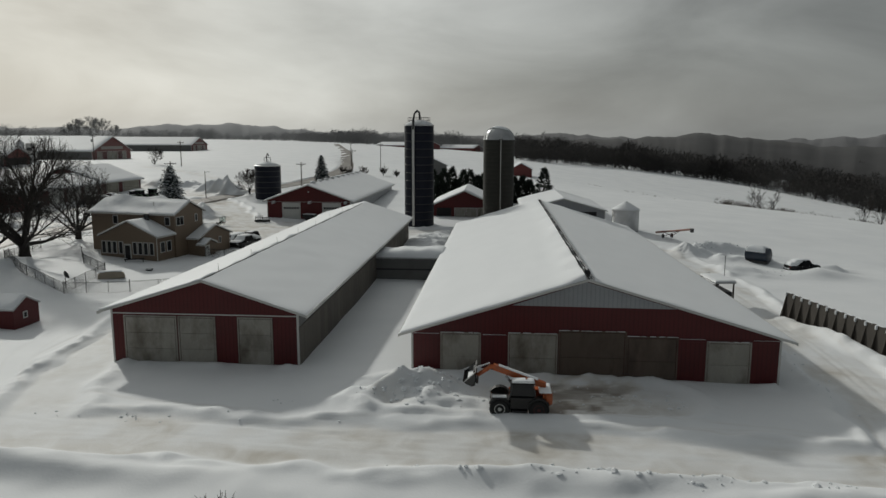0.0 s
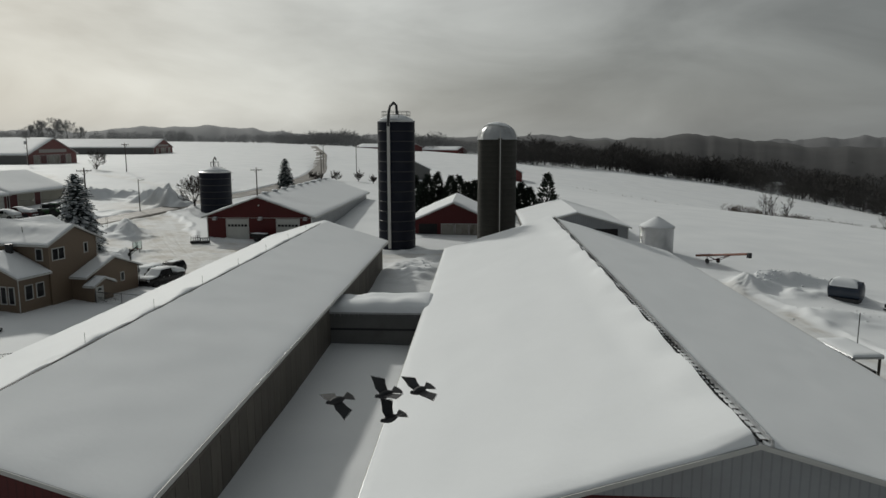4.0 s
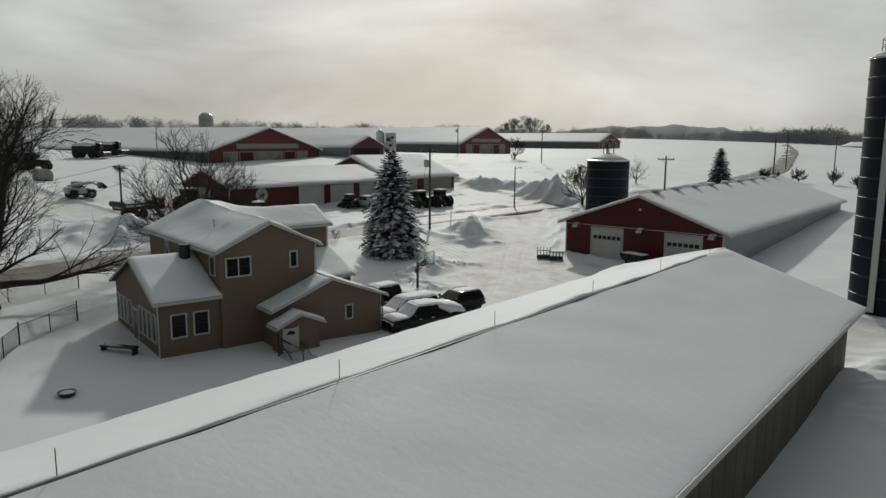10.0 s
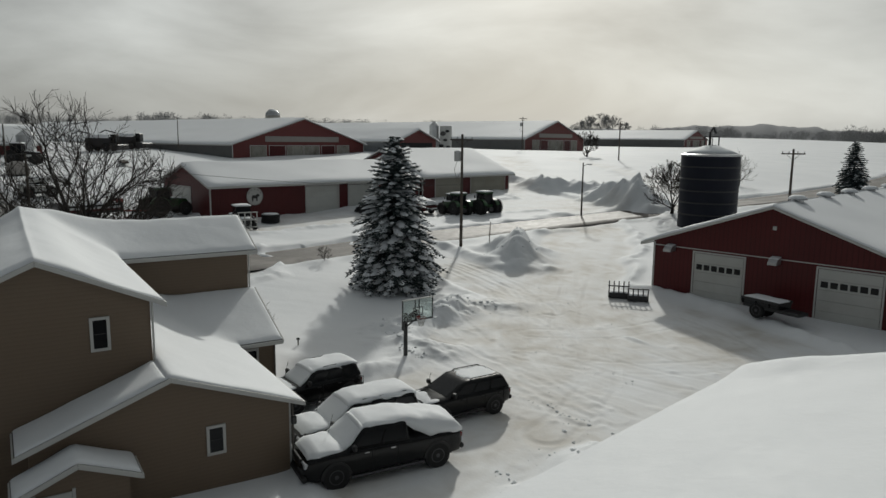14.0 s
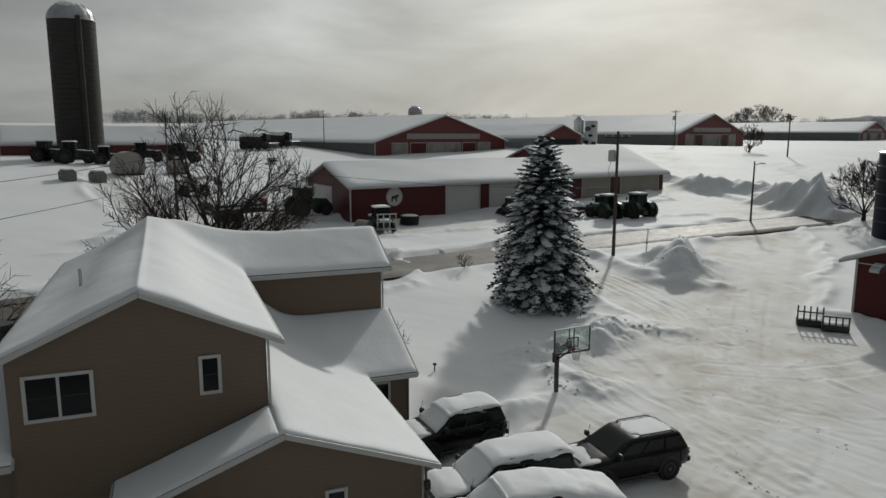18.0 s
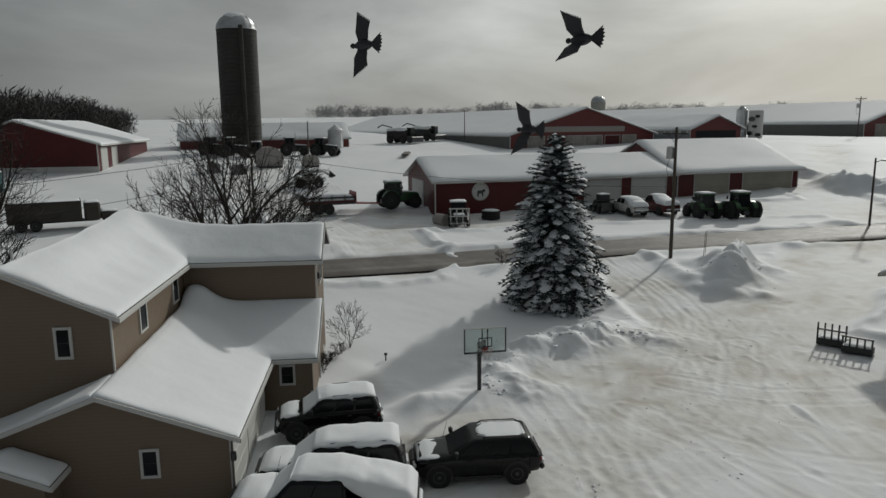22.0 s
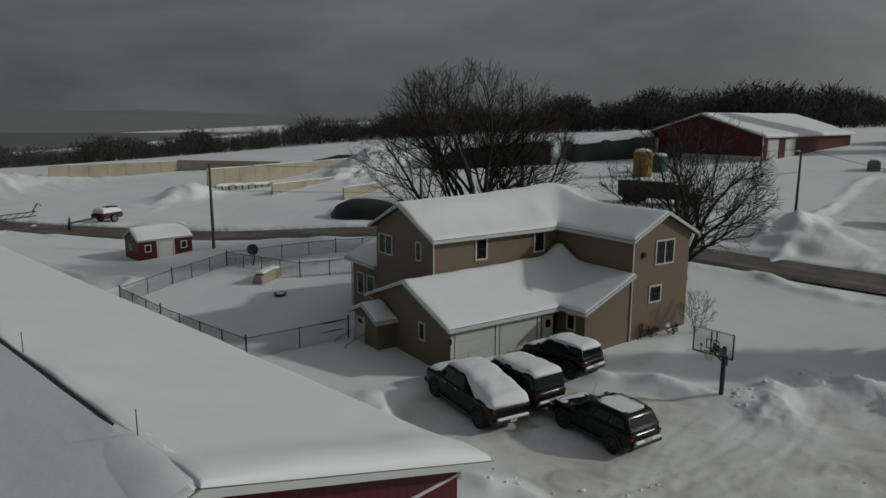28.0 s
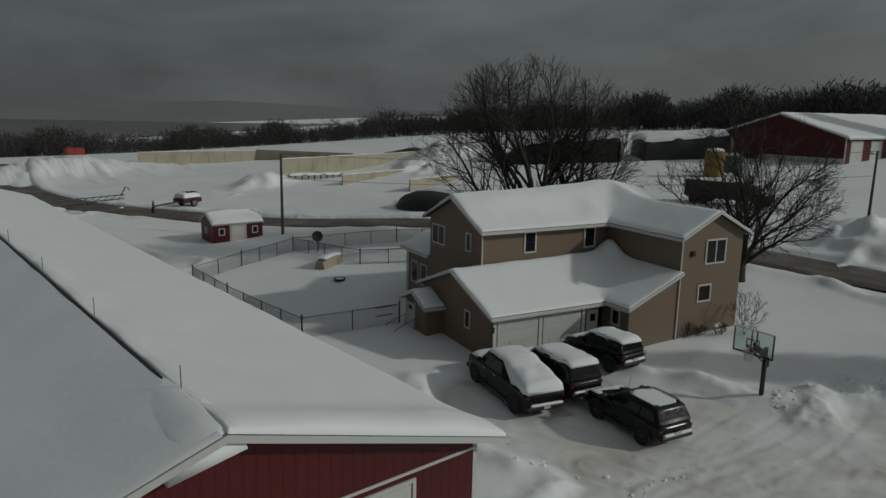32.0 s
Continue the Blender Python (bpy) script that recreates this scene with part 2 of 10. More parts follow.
DULLRED = mat("dull_red_box", (0.075, 0.012, 0.012), 0.6, var=0.18, scale=1.0, dirt=(0.03, 0.012, 0.012, 0.5), dirt_scale=0.8)
BLUE = mat("blue_tank_paint", (0.016, 0.026, 0.045), 0.4, var=0.15, scale=1.0, dirt=(0.05, 0.05, 0.06, 0.4), dirt_scale=0.8)
TEAL = mat("teal_plastic", (0.04, 0.11, 0.11), 0.5, var=0.1, scale=1.0)
POLE = mat("weathered_pole_wood", (0.075, 0.062, 0.05), 0.85, var=0.2, scale=2.0, stretch=(6, 6, 0.4), bump=0.4, bscale=14)
BARK = mat("bare_bark", (0.028, 0.024, 0.021), 0.9, var=0.25, scale=2.0, bump=0.5, bscale=12)
TWIG = mat("twig_bark", (0.034, 0.028, 0.024), 0.9, var=0.25, scale=1.0)
BRUSH = mat("dry_brush", (0.085, 0.062, 0.045), 0.9, var=0.25, scale=2.0)
WOODS = mat("leafless_woods", (0.05, 0.047, 0.045), 0.95, var=0.35, scale=0.03)
NEEDLE = mat("spruce_needles", (0.030, 0.046, 0.046), 0.75, var=0.3, scale=1.0, bump=0.4, bscale=30)
CEDAR = mat("cedar_foliage", (0.010, 0.018, 0.011), 0.85, var=0.35, scale=1.2)
TARP = mat("black_silage_plastic", (0.012, 0.012, 0.013), 0.5, var=0.3, scale=0.5, bump=0.5, bscale=3)
TANCOVER = mat("tan_cover", (0.30, 0.26, 0.20), 0.7, var=0.12, scale=1.0)
CAN = mat("bird_plumage", (0.018, 0.018, 0.021), 0.7, var=0.35, scale=14.0)
ROADM = mat("slushy_road", (0.085, 0.072, 0.060), 0.62, var=0.2, scale=0.25, bump=0.25, bscale=5, dirt=(0.40, 0.37, 0.33, 0.42), dirt_scale=0.2, dist=0.04)
NET = mat("white_net_cord", (0.6, 0.6, 0.58), 0.8, var=0.05)
# Haze of distance is put into this colour: pale grey instead of bark.
WOODS_HAZE = mat("haze_tinted_leafless_woods", (0.24, 0.24, 0.24), 0.95, var=0.25, scale=0.02)
DARKCONC = mat("stained_dark_concrete", (0.055, 0.048, 0.04), 0.85, var=0.25, scale=0.8, bump=0.2, bscale=10)
GREYBAR = mat("faded_sign_paint", (0.30, 0.28, 0.26), 0.6, var=0.1, scale=1.0)


def ground_material():
    m = bpy.data.materials.new("snow_ground")
    m.use_nodes = True
    nt = m.node_tree
    N, K = nt.nodes.new, nt.links.new
    b = nt.nodes["Principled BSDF"]
    b.inputs["Roughness"].default_value, b.inputs["Specular IOR Level"].default_value = 0.7, 0.28
    tc, at = N("ShaderNodeTexCoord"), N("ShaderNodeAttribute")
    at.attribute_name = "packed"

    def nz(s, d=5.0, dist=0.0):
        n = N("ShaderNodeTexNoise")
        n.inputs["Scale"].default_value, n.inputs["Detail"].default_value, n.inputs["Distortion"].default_value = s, d, dist
        K(tc.outputs["Object"], n.inputs["Vector"])
        return n.outputs["Fac"]

    def ramp(src, p0, p1, c0, c1):
        r = N("ShaderNodeValToRGB")
        r.color_ramp.elements[0].position, r.color_ramp.elements[1].position = p0, p1
        r.color_ramp.elements[0].color, r.color_ramp.elements[1].color = (*c0, 1), (*c1, 1)
        K(src, r.inputs[0])
        return r.outputs[0]

    fresh = ramp(nz(0.12, 6), 0.3, 0.7, (0.76, 0.78, 0.80), (0.84, 0.855, 0.87))
    used = ramp(nz(0.5, 8, 0.6), 0.34, 0.66, (0.50, 0.465, 0.41), (0.76, 0.755, 0.74))
    mx = N("ShaderNodeMixRGB")
    K(at.outputs["Fac"], mx.inputs[0])
    K(fresh, mx.inputs[1])
    K(used, mx.inputs[2])
    ov = N("ShaderNodeMath")
    ov.operation = "SUBTRACT"
    ov.use_clamp = True
    ov.inputs[1].default_value = 1.0
    K(at.outputs["Fac"], ov.inputs[0])
    soil = N("ShaderNodeMixRGB")
    soil.inputs[2].default_value = (0.16, 0.125, 0.095, 1)
    K(ov.outputs[0], soil.inputs[0])
    K(mx.outputs[0], soil.inputs[1])
    K(soil.outputs[0], b.inputs["Base Color"])
    h1, h2 = N("ShaderNodeBump"), N("ShaderNodeBump")
    h1.inputs["Strength"].default_value, h1.inputs["Distance"].default_value = 0.22, 0.08
    h2.inputs["Strength"].default_value, h2.inputs["Distance"].default_value = 0.3, 0.03
    K(nz(0.9, 6, 0.4), h1.inputs["Height"])
    K(nz(7.0, 6), h2.inputs["Height"])
    K(h1.outputs[0], h2.inputs["Normal"])
    K(h2.outputs[0], b.inputs["Normal"])
    MATS["snow_ground"] = m
    return m


GROUND = ground_material()
# ---- mesh helpers ----
class MB:
    """Gathers vertices and faces of one mesh."""

    def __init__(self):
        self.v, self.f, self.mi = [], [], []

    def add(self, verts, faces, m=None, mi=0):
        k = len(self.v)
        self.v += [tuple(m @ Vector(p)) if m is not None else tuple(p) for p in verts]
        self.f += [tuple(k + i for i in f) for f in faces]
        self.mi += [mi] * len(faces)
        return self

    def box(self, x0, x1, y0, y1, z0, z1, m=None, mi=0):
        vs = [(x, y, z) for z in (z0, z1) for y in (y0, y1) for x in (x0, x1)]
        return self.add(vs, [(0, 2, 3, 1), (4, 5, 7, 6), (0, 1, 5, 4), (2, 6, 7, 3), (0, 4, 6, 2), (1, 3, 7, 5)], m, mi)

    def rbox(self, x0, x1, y0, y1, z0, z1, r=0.03, m=None, mi=0, n=1):
        bm = bmesh.new()
        bmesh.ops.create_cube(bm, size=1.0, matrix=Matrix.Translation(((x0 + x1) / 2, (y0 + y1) / 2, (z0 + z1) / 2)) @ Matrix.Diagonal((x1 - x0, y1 - y0, z1 - z0, 1)))
        r = min(r, 0.45 * min(x1 - x0, y1 - y0, z1 - z0))
        bmesh.ops.bevel(bm, geom=bm.edges[:], offset=r, segments=n, affect="EDGES", profile=0.5)
        bm.verts.index_update()
        self.add([v.co for v in bm.verts], [[v.index for v in f.verts] for f in bm.faces], m, mi)
        bm.free()
        return self

    def tube(self, pts, radii, n=8, cap=True, m=None, mi=0):
        """A tube through points, with a radius at each."""
        pts = [Vector(p) for p in pts]
        vs, fs = [], []
        for i, p in enumerate(pts):
            d = (pts[min(i + 1, len(pts) - 1)] - pts[max(i - 1, 0)]).normalized()
            u = d.orthogonal().normalized() if i == 0 else (u - u.dot(d) * d).normalized()
            w = d.cross(u)
            r = radii[i] if isinstance(radii, (list, tuple)) else radii
            vs += [p + r * (math.cos(2 * math.pi * k / n) * u + math.sin(2 * math.pi * k / n) * w) for k in range(n)]
            if i:
                a = (i - 1) * n
                fs += [(a + k, a + (k + 1) % n, a + n + (k + 1) % n, a + n + k) for k in range(n)]
        if cap:
            fs += [tuple(range(n))[::-1], tuple(range(len(vs) - n, len(vs)))]
        return self.add(vs, fs, m, mi)

    def cyl(self, x, y, z0, z1, r0, r1=None, n=16, m=None, mi=0):
        return self.tube([(x, y, z0), (x, y, z1)], [r0, r0 if r1 is None else r1], n, True, m, mi)

    def lathe(self, prof, n=24, m=None, mi=0):
        """Turns (radius, z) pairs round z."""
        vs, fs = [], []
        for r, z in prof:
            vs += [(r * math.cos(2 * math.pi * k / n), r * math.sin(2 * math.pi * k / n), z) for k in range(n)]
        for i in range(len(prof) - 1):
            a = i * n
            fs += [(a + k, a + (k + 1) % n, a + n + (k + 1) % n, a + n + k) for k in range(n)]
        fs += [tuple(range(n))[::-1], tuple(range(len(vs) - n, len(vs)))]
        return self.add(vs, fs, m, mi)

    def prism(self, poly, d, m=None, mi=0):
        """A polygon pushed along the vector d."""
        n = len(poly)
        vs = [Vector(p) for p in poly] + [Vector(p) + Vector(d) for p in poly]
        return self.add(vs, [tuple(range(n))[::-1], tuple(range(n, 2 * n))] + [(k, (k + 1) % n, n + (k + 1) % n, n + k) for k in range(n)], m, mi)

    def loft(self, rings, cap=True, m=None, mi=0):
        n = len(rings[0])
        vs, fs = [p for r in rings for p in r], []
        for i in range(len(rings) - 1):
            a = i * n
            fs += [(a + k, a + (k + 1) % n, a + n + (k + 1) % n, a + n + k) for k in range(n)]
        if cap:
            fs += [tuple(range(n))[::-1], tuple(range(len(vs) - n, len(vs)))]
        return self.add(vs, fs, m, mi)

    def mesh(self, name, mats, smooth=False):
        me = bpy.data.meshes.new(name)
        me.from_pydata(self.v, [], self.f)
        for k in mats:
            me.materials.append(k)
        if len(mats) > 1:
            me.polygons.foreach_set("material_index", self.mi)
        bm = bmesh.new()
        bm.from_mesh(me)
        bmesh.ops.recalc_face_normals(bm, faces=bm.faces)
        bm.to_mesh(me)
        bm.free()
        if smooth:
            me.polygons.foreach_set("use_smooth", [True] * len(me.polygons))
            if smooth is True:
                me.set_sharp_from_angle(angle=radians(40))
        return me


def part(name, mb, material, parent, label="", smooth=False, m=None):
    ob = new(name, mb.mesh(name, material if isinstance(material, (list, tuple)) else [material], smooth))
    ob.parent = parent
    if m is not None:
        ob.matrix_basis = m
    return tagged(ob, label)


def thing(name, m, label, category, group="", kind=""):
    ob = new(name)
    ob.empty_display_size = 0.5
    ob.matrix_basis = m
    return tagged(ob, label, category, group, kind)


RNG = np.random.RandomState(7)
TABLE = RNG.rand(256, 256)


def vnoise(x, y, s=0):
    """Smooth value noise, -1 to 1, on arrays."""
    x, y = np.asarray(x, float) + 17.3 * s, np.asarray(y, float) - 9.7 * s
    i, j = np.floor(x).astype(int), np.floor(y).astype(int)
    a, b = x - i, y - j
    a, b = a * a * (3 - 2 * a), b * b * (3 - 2 * b)
    t = lambda p, q: TABLE[p % 256, q % 256]
    return 2 * ((t(i, j) * (1 - a) + t(i + 1, j) * a) * (1 - b) + (t(i, j + 1) * (1 - a) + t(i + 1, j + 1) * a) * b) - 1


def fbm(x, y, octaves=4, s=0):
    return sum(vnoise(np.asarray(x) * 2 ** k, np.asarray(y) * 2 ** k, s + k) / 2 ** k for k in range(octaves))
# ---- the lie of the land ----
CTRL = np.array([(0, 0, -0.3), (0, 45, 0.0), (-28, 48, 0.0), (20, 48, -0.4), (-30, 95, 0.1), (-40, 108, 0.0), (-46, 110, 0.4), (-58, 119, 0.7), (-64, 132, 1.8), (-67, 156, 2.8),
                 (-69, 95, 1.7), (-92, 121, 2.9), (-80, 155, 3.0), (-125, 85, 6.2), (-145, 153, 7.5), (-153, 103, 7.7), (-135, 235, 8.8), (-45, 133, 0.8), (23, 126, 0.0), (-15, 125, 0.5),
                 (40, 104, -2.0), (103, 230, -8.0), (-50, 205, 4.5), (-90, 420, 8.5), (-55, 65, 0.9), (-43, 58, -0.45), (-38, 70, -0.1), (-75, 10, 2.0), (-40, 10, 0.2), (60, 40, -2.0),
                 (-183, 420, 9.2), (-178, 405, 9.0), (-140, 340, 8.4), (-250, 420, 9.4), (-146, 256, 8.5), (-215, 262, 8.8)], float)
FARP = [(d * math.sin(radians(a)), d * math.cos(radians(a)), z) for d, a, z in (
    (520, 3.4, -0.5), (560, 10, -6), (600, 17, -16), (480, 28, -27), (307, 19.6, -13.5), (300, 27, -17.5), (650, -12, 11), (650, -30, 15), (600, -53, 17), (500, -80, 14), (430, -105, 11),
    (400, -125, 6), (330, -140, -6), (320, -155, -13), (320, -175, -15), (300, 150, -12), (280, 100, -18), (260, 60, -18))]
PTS = np.vstack([CTRL, np.array(FARP)])


def tps_solve(p):
    n = len(p)
    d2 = ((p[:, None, :2] - p[None, :, :2]) ** 2).sum(-1)
    k = 0.5 * d2 * np.log(d2 + 1e-9) + 60.0 * np.eye(n)
    q = np.hstack([np.ones((n, 1)), p[:, :2]])
    a = np.block([[k, q], [q.T, np.zeros((3, 3))]])
    return np.linalg.solve(a, np.concatenate([p[:, 2], np.zeros(3)]))


TPS = tps_solve(PTS)


def base_z(x, y):
    """Broad lie of the land; past the farm it levels out into the valley."""
    x, y = np.asarray(x, float), np.asarray(y, float)
    r = np.hypot(x + 40, y - 100)
    k = np.minimum(1.0, 600.0 / np.maximum(r, 1.0))
    cx, cy = -40 + (x + 40) * k, 100 + (y - 100) * k
    z = TPS[-3] + TPS[-2] * cx + TPS[-1] * cy
    for w, (px, py, _) in zip(TPS[:-3], PTS):
        d2 = (cx - px) ** 2 + (cy - py) ** 2
        z = z + w * 0.5 * d2 * np.log(d2 + 1e-9)
    return z


ROAD = [(-44, -60), (-36, -12), (-34.5, 10), (-37.5, 28), (-45, 42.5), (-53, 56.5), (-61.5, 69.5), (-68, 84), (-70.5, 96), (-70.8, 108), (-70.3, 125), (-68, 143), (-63, 164), (-54, 200), (-56, 250), (-75, 340), (-100, 450), (-150, 640)]


def smooth_line(pts, step=2.0):
    """Catmull-Rom through the points."""
    p = [np.array(q, float) for q in pts]
    p = [2 * p[0] - p[1]] + p + [2 * p[-1] - p[-2]]
    out = []
    for i in range(1, len(p) - 2):
        n = max(2, int(np.linalg.norm(p[i + 1] - p[i]) / step))
        for k in range(n):
            t = k / n
            out.append(0.5 * (2 * p[i] + (p[i + 1] - p[i - 1]) * t + (2 * p[i - 1] - 5 * p[i] + 4 * p[i + 1] - p[i + 2]) * t * t + (3 * p[i] - p[i - 1] - 3 * p[i + 1] + p[i + 2]) * t ** 3))
    return np.array(out + [p[-2]])


def line_dist(x, y, line, reach=9.0):
    """Distance to a polyline, the signed offset to its side and the way along it; past its reach just far."""
    x, y = np.asarray(x, float), np.asarray(y, float)
    lo, hi = line.min(0) - reach, line.max(0) + reach
    m = (x > lo[0]) & (x < hi[0]) & (y > lo[1]) & (y < hi[1])
    px, py = x[m], y[m]
    best, side, along, run = np.full(px.shape, 50.0), np.zeros(px.shape), np.zeros(px.shape), 0.0
    for (ax, ay), (bx, by) in zip(line[:-1], line[1:]):
        ux, uy = bx - ax, by - ay
        l2 = ux * ux + uy * uy + 1e-9
        near = np.nonzero((px > min(ax, bx) - reach) & (px < max(ax, bx) + reach) & (py > min(ay, by) - reach) & (py < max(ay, by) + reach))[0]
        dx, dy = px[near] - ax, py[near] - ay
        t = np.clip((dx * ux + dy * uy) / l2, 0, 1)
        dx, dy = dx - t * ux, dy - t * uy
        d = np.hypot(dx, dy)
        w = d < best[near]
        k = near[w]
        best[k], side[k], along[k] = d[w], np.sign(ux * dy[w] - uy * dx[w]), run + t[w] * math.sqrt(l2)
        run += math.sqrt(l2)
    out = [np.full(x.shape, 50.0), np.full(x.shape, 50.0), np.zeros(x.shape)]
    out[0][m], out[1][m], out[2][m] = best, side * best, along
    return out


ROADL = smooth_line(ROAD)
# ploughed lanes and yards: points, half width, how packed
LANES = [
    ([(-38, 32), (-30, 34.5), (-18, 35.5), (-8, 35), (4, 35.5), (16, 35), (30, 36), (45, 33)], 2.6, 0.75),
    ([(-27, 36), (-29, 42), (-31, 50), (-33, 60), (-35, 66)], 2.3, 0.45),
    ([(22, 30), (25, 46), (26, 60), (27, 78), (27, 95), (24, 110), (14, 120)], 2.8, 0.6),
    ([(-69.5, 129), (-64, 128.4), (-56.5, 127), (-51.5, 125.6), (-47, 122), (-42, 116), (-38, 108), (-37, 102)], 2.7, 0.8),
    ([(-65.5, 153), (-60.5, 147.5), (-55, 138), (-50.5, 130), (-46, 123), (-41, 117)], 4.2, 0.8),
    ([(-47, 122), (-44, 118), (-41, 113), (-39, 107)], 5.0, 0.75),
    ([(-52, 128), (-46, 128), (-40, 127), (-34, 124), (-27, 120), (-20, 118), (-10, 119), (4, 120)], 4.5, 0.75),
    ([(-43, 116.8), (-38, 117), (-33, 116)], 6.2, 0.85),
    ([(-6, 43), (2, 43), (10, 43.5)], 2.8, 0.8),
    ([(-71, 112), (-80, 112), (-88, 114), (-86, 125), (-84, 140), (-78, 160), (-70, 162)], 5.0, 0.5),
    ([(-71, 108), (-85, 107), (-98, 105), (-115, 104), (-130, 106), (-150, 112)], 4.0, 0.5),
    ([(-66.5, 158), (-73.7, 162.7), (-82, 167), (-90.7, 171.3), (-102.8, 188), (-122, 206)], 3.0, 0.6),
    ([(-60, 168), (-63, 174), (-76, 189), (-91.5, 203), (-112, 215)], 2.2, 0.45),
]
RUTS = [
    ([(-42, 70), (-36, 61), (-37.4, 56.5), (-37, 51.4), (-35, 46.2), (-32, 41.8), (-25, 38.9), (-19, 37), (-13, 35.4), (-9, 34.3)], 0.85), ([(-36, 66), (-34.5, 57), (-34.5, 50), (-32, 44), (-27, 40.5), (-19, 39), (-8, 37)], 0.85),
    ([(-33, 58), (-32, 50), (-29.5, 44), (-25, 41.5)], 0.85), ([(-45, 41), (-36, 39.5), (-25, 37.6), (-12, 36), (2, 34.5), (16, 34.4), (30, 35)], 0.9), ([(-26, 36.6), (-10, 36.5), (-3, 37), (6, 37.9), (16, 37.9), (24, 36.5), (36, 35)], 0.9),
    ([(-9, 34.3), (0, 33.9), (10, 34), (24, 34.6), (40, 33)], 0.9), ([(-14, 36.5), (-6, 38), (2, 39), (10, 39.4), (18, 38.5)], 0.9), ([(-7, 39.5), (-2, 40.8), (5, 41.4)], 0.9),
    ([(21, 33), (24, 46), (25.5, 60), (26.5, 78), (26.5, 95)], 0.9), ([(24, 33), (27, 48), (28, 62), (28.5, 80), (27, 100)], 0.9), ([(26, 30), (30, 44), (30, 58), (30, 72)], 0.9),
    ([(-68, 129.6), (-62, 128.6), (-56, 127.6), (-50, 125), (-44, 119), (-40, 112), (-38.6, 108)], 0.8), ([(-68, 127.6), (-62, 127.4), (-55, 126.2), (-49, 124.4), (-42, 121), (-36, 120)], 0.85), ([(-66, 129.9), (-58, 128), (-52, 127.3), (-46, 125), (-40, 122.5), (-30, 120)], 0.8),
    ([(-63.5, 152), (-58.6, 145.5), (-53.5, 137), (-49, 129), (-44, 121), (-40, 114)], 0.85), ([(-61.5, 151), (-56.5, 143), (-51, 134), (-46, 127), (-40, 122)], 0.85), ([(-64.5, 150), (-59.5, 143), (-55.5, 136), (-51.5, 129.5), (-47, 124)], 0.85), ([(-59, 150), (-53, 141), (-47, 134), (-41, 127.5)], 0.85), ([(-57, 141), (-52.5, 133), (-48, 128), (-42, 124), (-36, 122)], 0.85),
    ([(-60, 127.8), (-53, 125.6), (-48, 121), (-44.5, 117), (-40, 113.5), (-35, 112.5)], 0.8), ([(-52, 132), (-48, 130), (-43, 128.5), (-38, 127), (-30, 122)], 0.85),
    ([(-48, 126), (-42, 121), (-37.5, 115), (-36, 109)], 0.8), ([(-47, 120.8), (-43, 118.3), (-38, 118), (-33, 119), (-28, 121)], 0.85), ([(-49, 117), (-44, 115), (-40, 115.4), (-36, 115.6), (-32, 116)], 0.8),
    ([(-49.5, 112.7), (-45.4, 113.4), (-40, 112.8), (-36, 111.5)], 0.8), ([(-45, 110.9), (-40.8, 110.9), (-37.4, 111.8), (-34, 112.6)], 0.75), ([(-46, 128), (-41, 125.5), (-36, 124.6), (-30, 126)], 0.85), ([(-43, 130), (-38, 128), (-33, 123), (-28, 119)], 0.85),
    ([(-34, 131), (-33.6, 126), (-35.5, 121), (-39, 117.5), (-43, 116)], 0.8), ([(-40.5, 131), (-40.5, 127), (-42, 122.5), (-45, 119.5)], 0.8),
    ([(-73, 109), (-86, 108.5), (-100, 106), (-118, 106), (-128, 112), (-134, 120)], 0.9), ([(-86, 108), (-100, 109), (-110, 114), (-116, 124)], 0.9), ([(-78, 113), (-92, 110.5), (-104, 111.5), (-118, 116)], 0.9), ([(-84, 118), (-83, 130), (-80, 146), (-74, 160)], 0.9),
]
